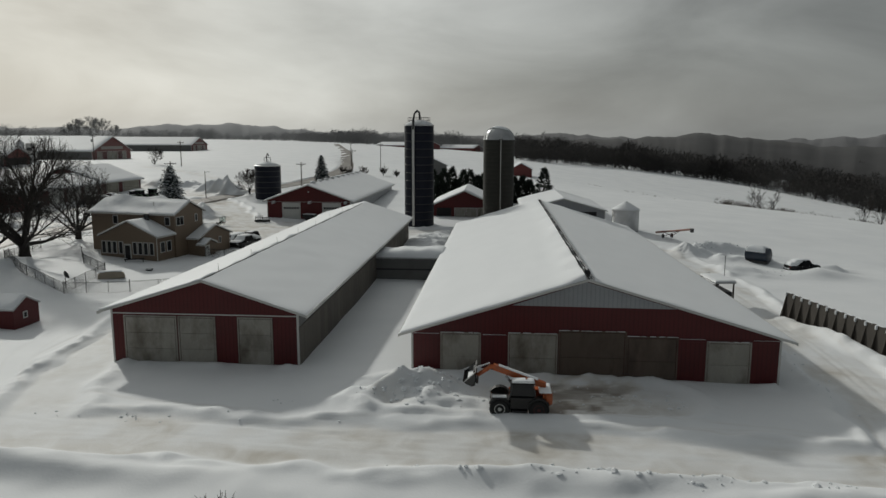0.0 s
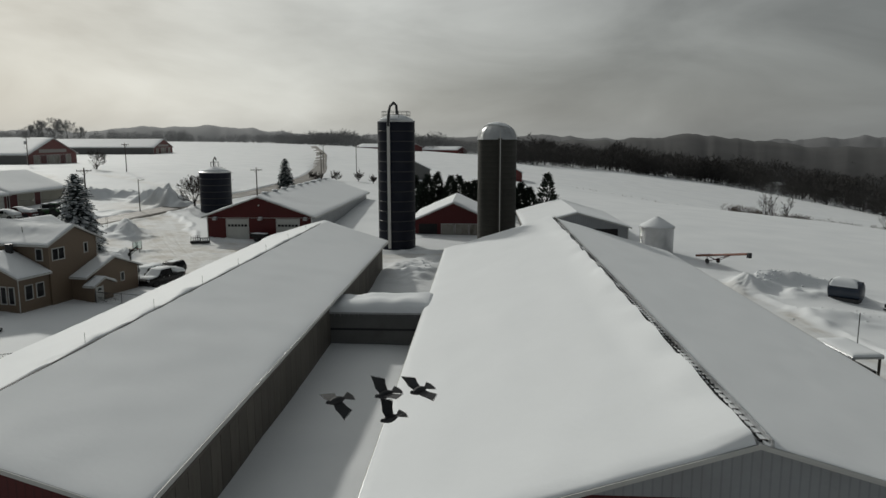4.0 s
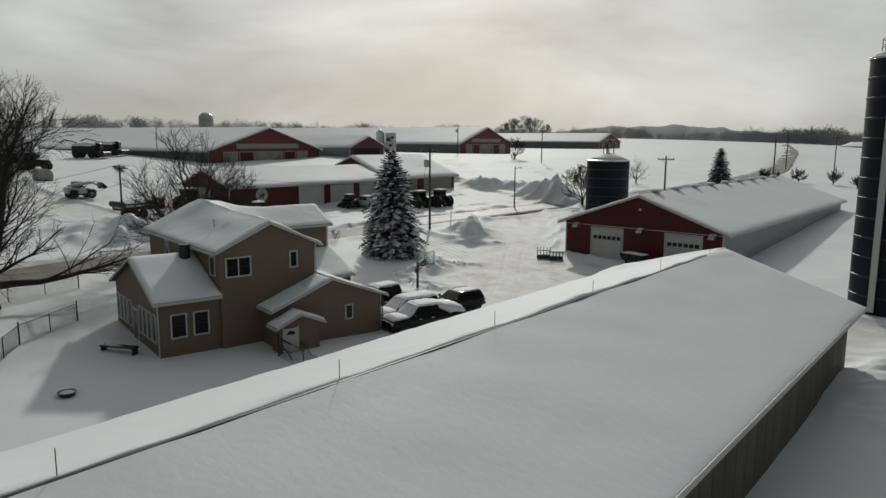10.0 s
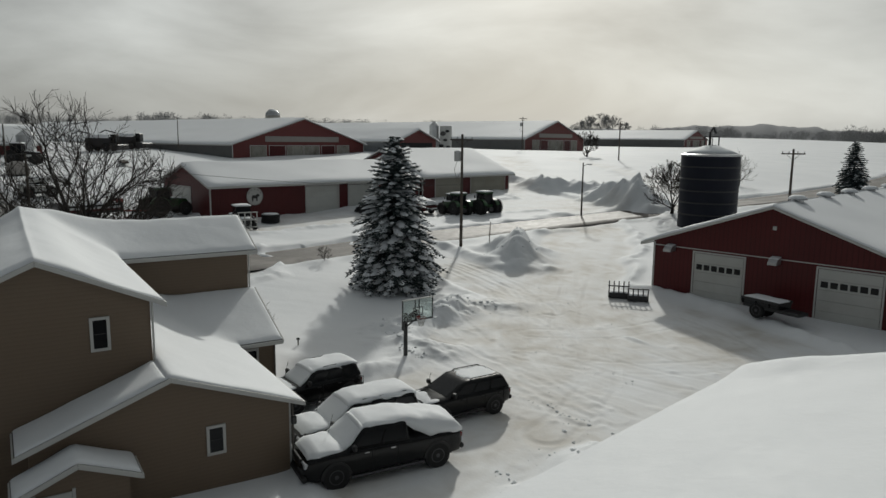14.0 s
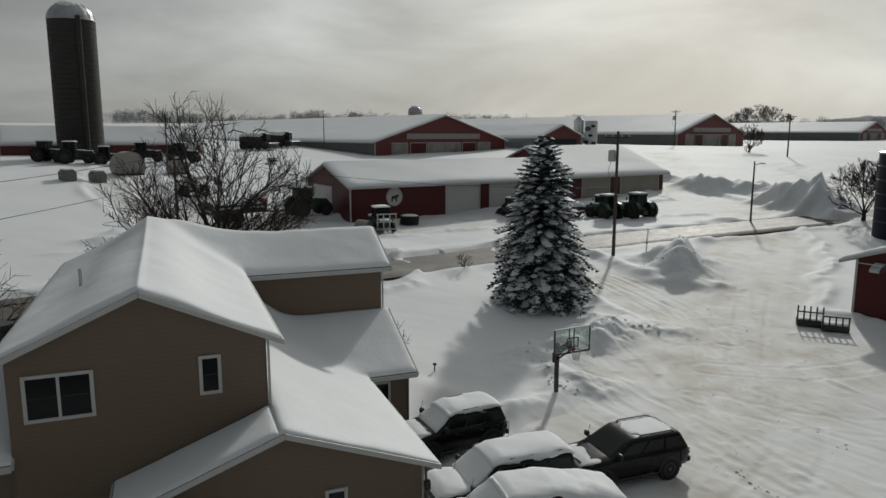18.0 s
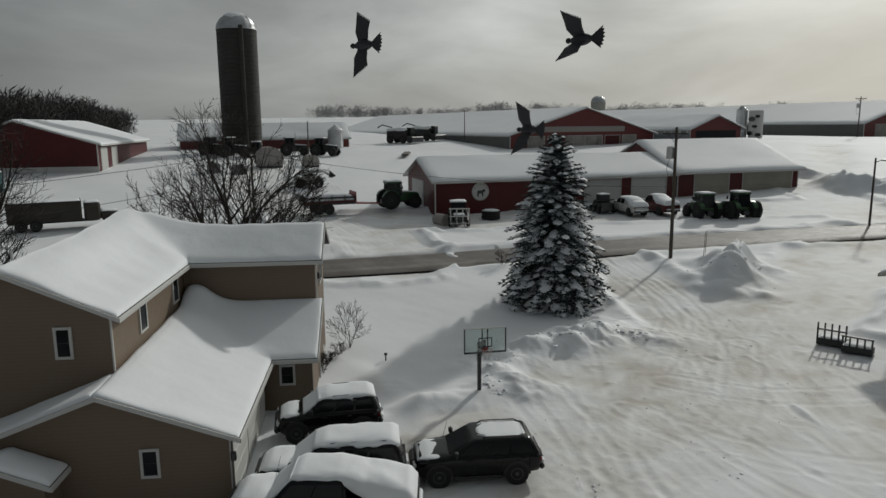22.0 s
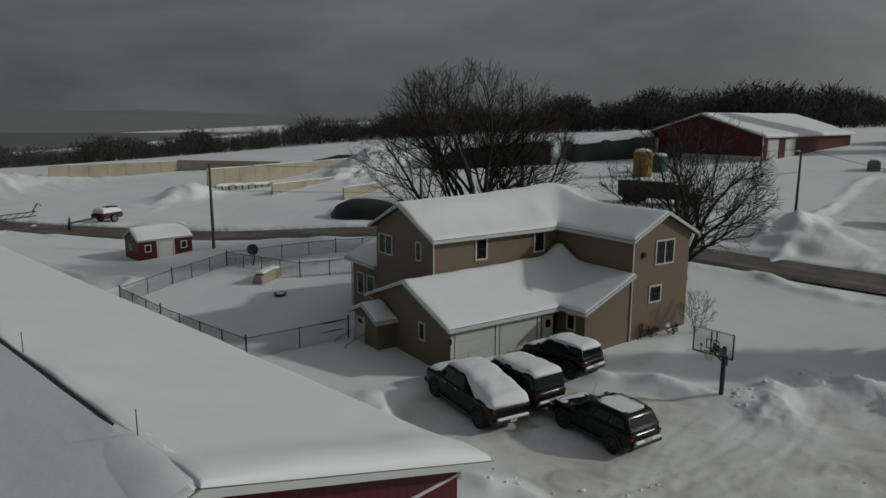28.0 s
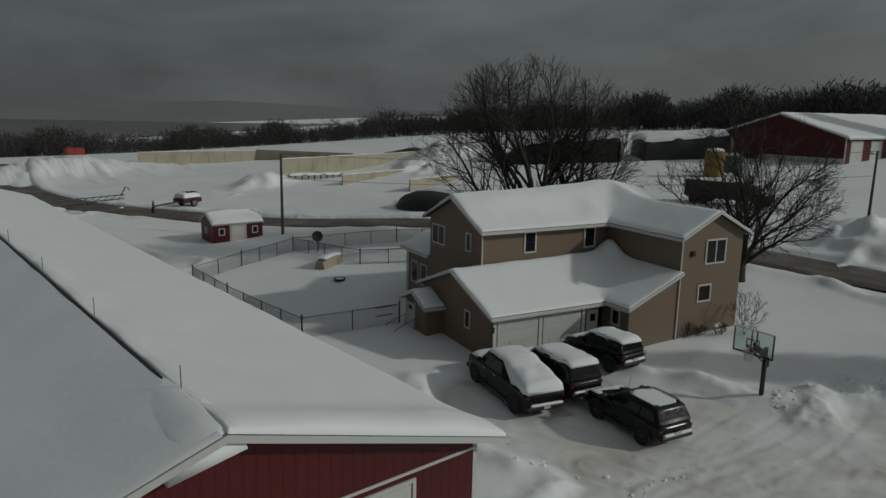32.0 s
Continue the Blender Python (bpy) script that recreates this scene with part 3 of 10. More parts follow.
# snow heaps: x, y, height, length, width, turn
HEAPS = [(-47.6, 111.8, 0.35, 1.6, 0.9, 40), (-50.2, 113.4, 0.5, 2.2, 1.5, 70), (-51.0, 116.6, 0.55, 2.6, 1.7, 80), (-51.2, 119.8, 0.5, 2.4, 1.6, 95), (-50.0, 122.2, 0.35, 2.0, 1.3, 130),
         (-4.6, 43.6, 1.5, 2.4, 1.6, 20), (-7.5, 42.0, 0.8, 2.0, 1.3, 40), (-3.0, 41.0, 0.7, 3.0, 1.5, 10), (-58.6, 134.2, 1.45, 2.3, 1.7, -30), (-57.0, 132.6, 0.8, 2.0, 1.6, 10), (-60.6, 135.4, 0.7, 2.4, 1.5, 40), (-58.2, 136.6, 0.5, 1.6, 1.2, 0),
         (-46, 112.8, 0.3, 2.6, 1.0, 75), (-70.4, 168.6, 1.9, 3.0, 2.2, 10), (-67.2, 167.0, 2.3, 3.2, 2.4, -30), (-63.8, 165.4, 1.4, 3.0, 2.0, -30), (-73.4, 170.4, 1.0, 3.0, 1.8, -20), (-88.0, 173.2, 1.3, 2.6, 1.8, 0), (-84.6, 173.0, 1.5, 2.6, 2.0, 20), (-81.4, 173.6, 1.0, 2.4, 1.8, 0), (-78.4, 174.6, 1.3, 2.8, 2.0, -20),
         (-95.5, 176.5, 0.9, 3.0, 1.6, 30), (-79, 103.5, 2.2, 4.0, 2.6, 80),
         (-84, 101, 1.4, 4.0, 3.0, 0), (32, 112, 1.4, 5.0, 2.0, 30), (37, 113, 1.0, 4.0, 2.0, -20), (33, 97, 0.8, 3.5, 2.5, 0), (44, 98, 1.0, 4.0, 2.2, 40), (-10.5, 108, 1.2, 3.2, 6.0, 0),
         (-9, 117.5, 0.8, 2.5, 2.0, 0), (-5, 115, 0.7, 2.4, 1.6, 40), (-24, 31, 0.8, 9.0, 1.2, -5), (4, 31.6, 0.6, 8.0, 1.0, 0), (16, 30.5, 0.9, 7.0, 1.6, 5),
         (-63, 26, 2.0, 5.0, 3.0, 30), (29.0, 62.4, 0.6, 8.5, 0.8, 100.5), (36.5, 106.5, 0.7, 1.8, 1.2, 30), (40.0, 105.0, 0.8, 1.6, 1.1, -20), (47.5, 103.0, 0.7, 2.0, 1.2, 60), (29.5, 108.5, 0.9, 2.6, 1.4, 20), (33.5, 106.8, 0.7, 2.0, 1.2, 70), (-58, 78, 0.9, 3.0, 2.0, 50), (-47.6, 106.6, 0.22, 2.6, 1.0, 20), (-98, 27, 4.0, 9.0, 6.0, 30), (-43, -14, 3.2, 14.0, 8.0, 10)]


def ground_raw(x, y):
    """Height and packing of the snow at arrays x, y."""
    x, y = np.asarray(x, float), np.asarray(y, float)
    z = base_z(x, y)
    near = np.clip(1.3 - np.hypot(x + 30, y - 95) / 260.0, 0.0, 1.0)
    pk = np.zeros(np.shape(x))
    soft = fbm(x / 12.0, y / 12.0, 2, 1) * 0.10 + fbm(x / 2.2, y / 2.2, 3, 5) * 0.012
    wind = fbm(x / 14.0 + y / 20.0, y / 3.2 - x / 5.0, 3, 9) * 0.025
    clear = np.full(np.shape(x), -50.0)
    clod = np.clip(fbm(x / 0.7, y / 0.7, 2, 21) - 0.45, 0, 1)
    patch = fbm(x / 4.0, y / 4.0, 3, 23)
    frayed, crumbs, uneven = 0.6 * vnoise(x / 2.5, y / 2.5, 3), vnoise(x * 3.0, y * 3.0, 17), vnoise(x / 1.7, y / 1.7, 6)
    for pts, half, packed in LANES:
        d, off, along = line_dist(x, y, smooth_line(pts, 3.0))
        edge = half + frayed
        inside = np.clip((edge - d) / 0.6, 0, 1)
        # many old wheel tracks side by side
        tracks = vnoise(off * 3.4, along / 30.0, 11)
        z = z + inside * (0.004 * tracks + 0.003 * vnoise(off * 8.0, along / 10.0, 13))
        pk = np.maximum(pk, inside * np.clip(packed * (0.72 - 0.22 * tracks + 0.6 * patch), 0.05, 1))
        clear = np.maximum(clear, edge - d)
    inside = np.clip(clear / 0.8 + 0.5, 0, 1)
    z = z - 0.22 * inside + 0.05 * clod * inside
    z = z + 0.30 * np.exp(-((clear + 0.75) / 0.5) ** 2) * (0.55 + 0.45 * fbm(x / 1.1, y / 1.1, 2, 4)) * near
    z = z + (soft + wind) * near * (1 - 0.9 * inside)
    for q_, (pts, gauge) in enumerate(RUTS):
        deep = (0.35 + 0.65 * ((q_ * 0.618) % 1.0)) * (1.8 if pts[0][0] > 15 else 1.0)
        d, _, along = line_dist(x, y, smooth_line(pts, 3.0))
        for w in (gauge,):
            q = np.abs(d - w)
            rut = np.exp(-(q / 0.16) ** 4) * (0.6 + 0.4 * vnoise(along / 4.0, 0 * along + q_, 31)) * deep
            z = z - (0.030 + 0.006 * np.sin(along * 17.0)) * rut + 0.013 * deep * np.exp(-((q - 0.30) / 0.09) ** 2) * (0.6 + 0.6 * crumbs)
            pk = np.maximum(pk, rut * 0.35)
    rough = fbm(x / 1.1, y / 1.1, 4, 12)
    for hx, hy, h, a, b, turn in HEAPS:
        c, s = math.cos(radians(turn)), math.sin(radians(turn))
        u, v = ((x - hx) * c + (y - hy) * s) / a, (-(x - hx) * s + (y - hy) * c) / b
        g = np.exp(-(u * u + v * v) * (1.0 + 0.5 * uneven))
        z = z + h * g * (1 + (0.34 if a < 3.5 else 0.10) * rough * np.clip(g * 4, 0, 1))
        pk = pk * (1 - 0.5 * g)
    # drifts against the barn doors
    for front, x0, x1 in ((47.2, -28.3, -14.7), (46.9, -5.9, 19.1)):
        hump = np.clip(vnoise(x * 0.75, 0 * y, 41) + 0.25, 0, 1) * (x > x0) * (x < x1)
        z = z + 0.55 * hump * np.exp(-((y - front) / 0.55) ** 2)
    mess = 2.3 * np.exp(-((x - 6.2) / 2.8) ** 2 - ((y - 45.9) / 1.7) ** 2) + 1.6 * np.exp(-((x - 3.4) / 4.0) ** 2 - ((y - 42.3) / 1.9) ** 2)
    mess = mess + 0.8 * np.exp(-((x + 39.0) / 2.4) ** 2 - ((y - 105.6) / 1.6) ** 2) + 0.6 * np.exp(-((x + 42.6) / 1.2) ** 2 - ((y - 104.5) / 2.6) ** 2)
    pk = np.clip(pk, 0, 1) + np.clip(mess * (1.0 + 0.9 * fbm(x / 0.8, y / 0.8, 3, 51)) - 0.25, 0, 1)
    d, _, _ = line_dist(x, y, ROADL)
    z = np.where(d < 2.7, z - 0.30, z) + 0.30 * np.exp(-((d - 3.6) / 0.8) ** 2) * (0.6 + 0.5 * vnoise(x / 2.0, y / 2.0, 8)) * (near > 0)
    return z, pk


GRID = {}


def gz(x, y):
    """Height of the snow, read between the lines of the ground's grid."""
    xs, ys, Z = GRID["x"], GRID["y"], GRID["z"]
    i, j = int(np.clip(np.searchsorted(xs, x) - 1, 0, len(xs) - 2)), int(np.clip(np.searchsorted(ys, y) - 1, 0, len(ys) - 2))
    a, b = (x - xs[i]) / (xs[i + 1] - xs[i]), (y - ys[j]) / (ys[j + 1] - ys[j])
    return float((Z[j, i] * (1 - a) + Z[j, i + 1] * a) * (1 - b) + (Z[j + 1, i] * (1 - a) + Z[j + 1, i + 1] * a) * b)


def axis_lines(fine0, fine1, step, mid0, mid1, mid_step, far):
    a = list(np.arange(fine0, fine1 + 0.01, step))
    up, dn = list(np.arange(fine1 + mid_step, mid1, mid_step)), list(np.arange(fine0 - mid_step, mid0, -mid_step))
    grow, q = [], mid_step * 1.5
    x = mid1
    while x < far:
        grow.append(x)
        q *= 1.25
        x += q
    lo, q, x = [], mid_step * 1.5, mid0
    while x > -far:
        lo.append(x)
        q *= 1.25
        x -= q
    return np.array(sorted(lo + dn + a + up + grow))


def build_ground():
    xs = np.unique(np.concatenate([axis_lines(-96, 36, 0.4, -175, 120, 2.0, 4200), np.arange(-64, -30, 0.2), np.arange(-54, -32, 0.1), np.arange(20, 33, 0.2)]).round(2))
    ys = np.unique(np.concatenate([axis_lines(28, 178, 0.4, -30, 260, 2.0, 4200), np.arange(100, 134, 0.2), np.arange(108, 130, 0.1), np.arange(30, 48, 0.2)]).round(2))
    X, Y = np.meshgrid(xs, ys)
    Z, PK = ground_raw(X.ravel(), Y.ravel())
    nx, ny = len(xs), len(ys)
    GRID["x"], GRID["y"], GRID["z"] = xs, ys, Z.reshape(ny, nx)
    me = bpy.data.meshes.new("ground")
    me.vertices.add(nx * ny)
    me.vertices.foreach_set("co", np.column_stack([X.ravel(), Y.ravel(), Z]).ravel())
    i = (np.arange(ny - 1)[:, None] * nx + np.arange(nx - 1)[None, :]).ravel()
    quads = np.column_stack([i, i + 1, i + nx + 1, i + nx]).ravel()
    me.loops.add(len(quads))
    me.loops.foreach_set("vertex_index", quads)
    me.polygons.add(len(i))
    me.polygons.foreach_set("loop_start", np.arange(len(i)) * 4)
    me.update(calc_edges=True)
    me.polygons.foreach_set("use_smooth", np.ones(len(i), bool))
    at = me.attributes.new("packed", "FLOAT", "POINT")
    at.data.foreach_set("value", PK)
    me.materials.append(GROUND)
    tagged(new("ground", me), "deep wind-drifted snow over fields and farmyard with ploughed lanes", "snowy ground", kind="structure")


build_ground()


def build_road():
    line = smooth_line(ROAD, 1.6)
    offs = np.linspace(-3.0, 3.0, 15)
    tang = np.gradient(line, axis=0)
    tang /= np.linalg.norm(tang, axis=1)[:, None]
    nrm = np.column_stack([-tang[:, 1], tang[:, 0]])
    P = line[:, None, :] + nrm[:, None, :] * offs[None, :, None]
    zc = base_z(line[:, 0], line[:, 1])
    Z = zc[:, None] + 0.02 + 0.05 * np.abs(offs[None, :] / 3.0) ** 3 - 0.035 * np.exp(-((np.abs(offs)[None, :] - 1.1) / 0.4) ** 2) + 0.02 * fbm(P[..., 0], P[..., 1], 3, 2)
    Z[:, [0, -1]] -= 0.25
    mb = MB()
    n = len(offs)
    mb.v = [tuple(p) for p in np.concatenate([P, Z[..., None]], -1).reshape(-1, 3)]
    mb.f = [(i * n + k, i * n + k + 1, (i + 1) * n + k + 1, (i + 1) * n + k) for i in range(len(line) - 1) for k in range(n - 1)]
    mb.mi = [0] * len(mb.f)
    tagged(new("road", mb.mesh("road", [ROADM], "all")), "wet brown slush-covered country road between ploughed snowbanks", "road", kind="structure")


build_road()
# ---- buildings ----
def snow_slab(name, parent, o, u, v, nu, nv, thick, edge=0.35, rough=0.04, seed=0, label="", round_u0=True, lump=0.0, material=None):
    """A blanket of snow on a sloped plane: o + a*u + b*v; its edges are rounded, its top uneven."""
    o, u, v = np.array(o, float), np.array(u, float), np.array(v, float)
    lu, lv = np.linalg.norm(u), np.linalg.norm(v)
    nrm = np.cross(u, v)
    nrm = nrm / np.linalg.norm(nrm) * (1 if np.cross(u, v)[2] > 0 else -1)

    def spaced(n, length, r0, r1):
        s = np.linspace(0, 1, n)
        ext = [0.0] + ([edge * 0.12 / length, edge * 0.4 / length] if r0 else []) + list(s[1:-1]) + ([1 - edge * 0.4 / length, 1 - edge * 0.12 / length] if r1 else []) + [1.0]
        return np.array(sorted(ext))

    a, b = spaced(nu, lu, round_u0, True), spaced(nv, lv, True, True)
    A, B = np.meshgrid(a, b, indexing="ij")
    du = np.minimum(np.where(round_u0, A, 1.0), 1 - A) * lu
    dv = np.minimum(B, 1 - B) * lv
    d = np.clip(np.minimum(du, dv) / edge, 0, 1)
    prof = np.sqrt(np.clip(1 - (1 - d) ** 2, 0, 1))
    h = thick * prof * (1 + 0.25 * fbm(A * lu / 3 + seed, B * lv / 5, 2, seed)) + rough * fbm(A * lu * 0.9 + seed, B * lv * 0.7, 3, seed + 3) * prof
    if lump:
        h = h + lump * np.clip(1 - A * lu / 1.6, 0, 1) * (0.6 + 0.6 * fbm(B * lv / 1.1 + seed, A * lu / 1.1, 3, seed + 5)) * prof
    h = np.maximum(h, 0.015)
    P = o + A[..., None] * u + B[..., None] * v + h[..., None] * nrm
    P0 = o + A[..., None] * u + B[..., None] * v + 0.006 * nrm
    na, nb = A.shape
    mb = MB()
    mb.v = [tuple(p) for p in P.reshape(-1, 3)]
    mb.f = [(i * nb + k, i * nb + k + 1, (i + 1) * nb + k + 1, (i + 1) * nb + k) for i in range(na - 1) for k in range(nb - 1)]
    ring = [(0, k) for k in range(nb)] + [(i, nb - 1) for i in range(1, na)] + [(na - 1, k) for k in range(nb - 2, -1, -1)] + [(i, 0) for i in range(na - 2, 0, -1)]
    k0 = len(mb.v)
    n = len(ring)
    mb.v += [tuple(P0[i, k]) for i, k in ring] + [tuple(P[i, k]) for i, k in ring]
    mb.f += [(k0 + n + j, k0 + n + (j + 1) % n, k0 + (j + 1) % n, k0 + j) for j in range(n)]
    mb.mi = [0] * len(mb.f)
    return part(name, mb, material or SNOW, parent, label, "all")


def gable_building(name, label, category, m, w, length, eave, ridge, wall, side_wall, over=0.5, gover=0.4, snow=(0.2, 0.2), base=-0.8, ridge_x=0.0, roof_mat=None, group="",
                   trim=True, seed=0, back_wall=None, fine=1.0, lump=0.0, gable_low=None, kind="", ridge_gap=0.0, lip=False, label_roof="snow-covered metal roof"):
    """Ridge along local y from the front gable at y = 0; x across; z = 0 at its ground."""
    b = thing(name, m, label, category, group, kind)
    h, t = w / 2, 0.16
    sl, sr = (ridge - eave) / (h + ridge_x), (ridge - eave) / (h - ridge_x)
    low = base if gable_low is None else gable_low
    pent = [(-h, 0, low), (h, 0, low), (h, 0, eave), (ridge_x, 0, ridge), (-h, 0, eave)]
    part("gable_wall", MB().prism(pent, (0, t, 0)), wall, b)
    part("gable_wall", MB().prism([(x, length - t, z) for x, _, z in pent], (0, t, 0)), back_wall or wall, b)
    for s in (-1, 1):
        part("side_wall", MB().box(*sorted((s * h, s * (h - t))), t, length - t, base, eave - 0.02), side_wall, b)
        xe, ze = s * (h + over), eave - over * (sl if s < 0 else sr)
        th = 0.14
        r = MB().prism([(ridge_x, -gover, ridge + th), (xe, -gover, ze + th), (xe, -gover, ze), (ridge_x, -gover, ridge)], (0, length + 2 * gover, 0))
        part("roof_slope", r, roof_mat or GALV, b, label_roof)
        if trim:
            part("eave_fascia", MB().box(*sorted((xe, xe + s * 0.04)), -gover, length + gover, ze - 0.08, ze + th), TRIM, b)
            for y in (-gover - 0.03, length + gover):
                part("gable_fascia", MB().prism([(ridge_x, y, ridge + th), (xe, y, ze + th), (xe, y, ze - 0.02), (ridge_x, y, ridge - 0.02)], (0, 0.03, 0)), TRIM, b)
            for y in (-0.02, length - 0.1):
                part("corner_trim", MB().box(*sorted((s * (h - 0.12), s * (h + 0.02))), y, y + 0.12, base, eave - 0.05), TRIM, b)
        k = snow[0] if s < 0 else snow[1]
        if k > 0:
            g = 0.04
            n = max(8, int(fine * (h + over) / 0.7)), max(10, int(fine * length / 1.1))
            snow_slab("roof_snow", b, (ridge_x + s * ridge_gap, -gover + g, ridge + th - ridge_gap * (sl if s < 0 else sr)), (xe - ridge_x - s * (ridge_gap + 0.03), 0, ze - ridge + ridge_gap * (sl if s < 0 else sr)), (0, length + 2 * gover - 2 * g, 0), n[0], n[1], k,
                      edge=0.45, rough=0.03, seed=seed + (3 if s > 0 else 0), label="windblown snow cover", round_u0=lip and s < 0, lump=lump if s < 0 else 0.0)
    b["w"], b["length"], b["eave"] = w, length, eave
    return b


def face_m(b, face):
    """Local frame of a wall: x along it as seen from outside, y into the wall, z up."""
    w, l = b["w"], b["length"]
    return {"front": pose(0, 0, 0), "back": pose(0, l, 0, 0, 0, 180), "right": pose(w / 2, 0, 0, 0, 0, 90), "left": pose(-w / 2, 0, 0, 0, 0, -90)}[face]


def overhead_door(b, face, x0, x1, z0, z1, material, sections=4, windows=0, frame_mat=None, label="", glass_row=None):
    """A closed door in leaves with a frame round it."""
    m = face_m(b, face)
    d = part("door", MB().box(x0 + 0.03, x1 - 0.03, -0.02, 0.05, z0, z1 - 0.03), material, b, label, m=m)
    hgt = (z1 - z0) / sections
    for k in range(sections):
        part("panel", MB().rbox(x0 + 0.05, x1 - 0.05, -0.055, -0.015, z0 + k * hgt + 0.012, z0 + (k + 1) * hgt - 0.012 - (0.03 if k == sections - 1 else 0), 0.012), material, d)
    fm = frame_mat or TRIM
    for q in ((x0 - 0.1, x0, z0, z1 + 0.1), (x1, x1 + 0.1, z0, z1 + 0.1), (x0, x1, z1, z1 + 0.1)):
        part("door_frame", MB().box(q[0], q[1], -0.06, 0.03, q[2], q[3]), fm, b, m=m)
    if windows:
        row = glass_row if glass_row is not None else sections - 2
        wz0, wz1 = z0 + row * hgt + hgt * 0.22, z0 + row * hgt + hgt * 0.8
        cw = (x1 - x0 - 0.3) / windows
        for k in range(windows):
            part("pane", MB().box(x0 + 0.15 + k * cw + cw * 0.12, x0 + 0.15 + (k + 1) * cw - cw * 0.12, -0.065, -0.05, wz0, wz1), GLASS, d, "small dark window pane")
    return d


def window(b, m, x, z, w, h, panes=1):
    """A framed window in a wall: x, z of its middle."""
    o = part("window", MB().box(x - w / 2, x + w / 2, -0.01, 0.06, z - h / 2, z + h / 2), DARK, b, m=m)
    pw = w / panes
    for k in range(panes):
        a, c = x - w / 2 + k * pw, x - w / 2 + (k + 1) * pw
        part("pane", MB().box(a + 0.03, c - 0.03, -0.03, -0.02, z - h / 2 + 0.03, z + h / 2 - 0.03), GLASS, o)
        part("sash", MB().box(a + 0.03, c - 0.03, -0.034, -0.005, z - 0.012, z + 0.012), PLASTIC, o)
        if k:
            part("mullion", MB().box(a - 0.035, a + 0.035, -0.05, 0.0, z - h / 2, z + h / 2), TRIM, o)
    f = 0.05
    for q in ((x - w / 2 - f, x - w / 2 + 0.04, z - h / 2 - f, z + h / 2 + f), (x + w / 2 - 0.04, x + w / 2 + f, z - h / 2 - f, z + h / 2 + f),
              (x - w / 2, x + w / 2, z + h / 2 - 0.04, z + h / 2 + f), (x - w / 2, x + w / 2, z - h / 2 - f, z - h / 2 + 0.04)):
        part("window_frame", MB().box(q[0], q[1], -0.055, 0.02, q[2], q[3]), TRIM, o)
    return o


def strip(b, m, x0, x1, z0, z1, material, name="trim_strip", out=0.03):
    return part(name, MB().box(x0, x1, -out, 0.02, z0, z1), material, b, m=m)


def roof_blanket(b, rects, height, thick, seed, bumps=(), edge=0.3, step=0.22, soft=5, label="smooth windblown snow"):
    """One coat of snow over roof planes that meet: rects (x0, x1, y0, y1) of plan, height(x, y) of the roof under it."""
    def lines(k0, k1):
        cuts = sorted({r[k0] for r in rects} | {r[k1] for r in rects})
        out = []
        for p, q in zip(cuts[:-1], cuts[1:]):
            n = max(2, int(round((q - p) / step)))
            s = np.linspace(0, 1, n + 1)
            out += list(p + (q - p) * s[:-1])
        extra = [c + d for c in cuts for d in (-0.09, -0.03, 0.03, 0.09)]
        return np.array(sorted(set(np.round([v for v in out + [cuts[-1]] + extra if cuts[0] <= v <= cuts[-1]], 3))))

    xs, ys = lines(0, 1), lines(2, 3)
    X, Y = np.meshgrid(xs, ys)
    dist = np.full(X.shape, -1.0)
    for x0, x1, y0, y1 in rects:
        dist = np.maximum(dist, np.minimum(np.minimum(X - x0, x1 - X), np.minimum(Y - y0, y1 - Y)))
    base = height(X, Y)
    d = np.clip(dist / edge, 0, 1)
    prof = np.sqrt(np.clip(1 - (1 - d) ** 2, 0, 1))
    top = base.copy()
    for _ in range(soft):
        p = np.pad(top, 1, mode="edge")
        top = 0.5 * top + 0.125 * (p[2:, 1:-1] + p[:-2, 1:-1] + p[1:-1, 2:] + p[1:-1, :-2])
    k = np.clip(dist / 0.8, 0, 1)
    top = base * (1 - k) + np.maximum(top, base - 0.02) * k
    h = thick * (1 + 0.3 * fbm(X / 2.6 + seed, Y / 2.6, 2, seed)) + 0.02 * fbm(X * 1.3, Y * 1.3, 2, seed + 2)
    for x, y, a, rx, ry in bumps:
        h = h + a * np.exp(-((X - x) / rx) ** 2 - ((Y - y) / ry) ** 2)
    T = np.maximum(top + h * prof, base + 0.012)
    mb, ids = MB(), {}

    def vid(i, j, low):
        if (i, j, low) not in ids:
            ids[(i, j, low)] = len(mb.v)
            mb.v.append((xs[j], ys[i], base[i, j] + 0.004 if low else T[i, j]))
        return ids[(i, j, low)]

    inside = lambda x, y: any(r[0] < x < r[1] and r[2] < y < r[3] for r in rects)
    cells = {(i, j) for i in range(len(ys) - 1) for j in range(len(xs) - 1) if inside((xs[j] + xs[j + 1]) / 2, (ys[i] + ys[i + 1]) / 2)}
    for i, j in cells:
        mb.f.append((vid(i, j, 0), vid(i, j + 1, 0), vid(i + 1, j + 1, 0), vid(i + 1, j, 0)))
        for di, dj, p, q in ((-1, 0, (i, j), (i, j + 1)), (1, 0, (i + 1, j + 1), (i + 1, j)), (0, -1, (i + 1, j), (i, j)), (0, 1, (i, j + 1), (i + 1, j + 1))):
            if (i + di, j + dj) not in cells:
                mb.f.append((vid(*p, 0), vid(*p, 1), vid(*q, 1), vid(*q, 0)))
    mb.mi = [0] * len(mb.f)
    return part("roof_snow", mb, SNOW, b, label, "all")


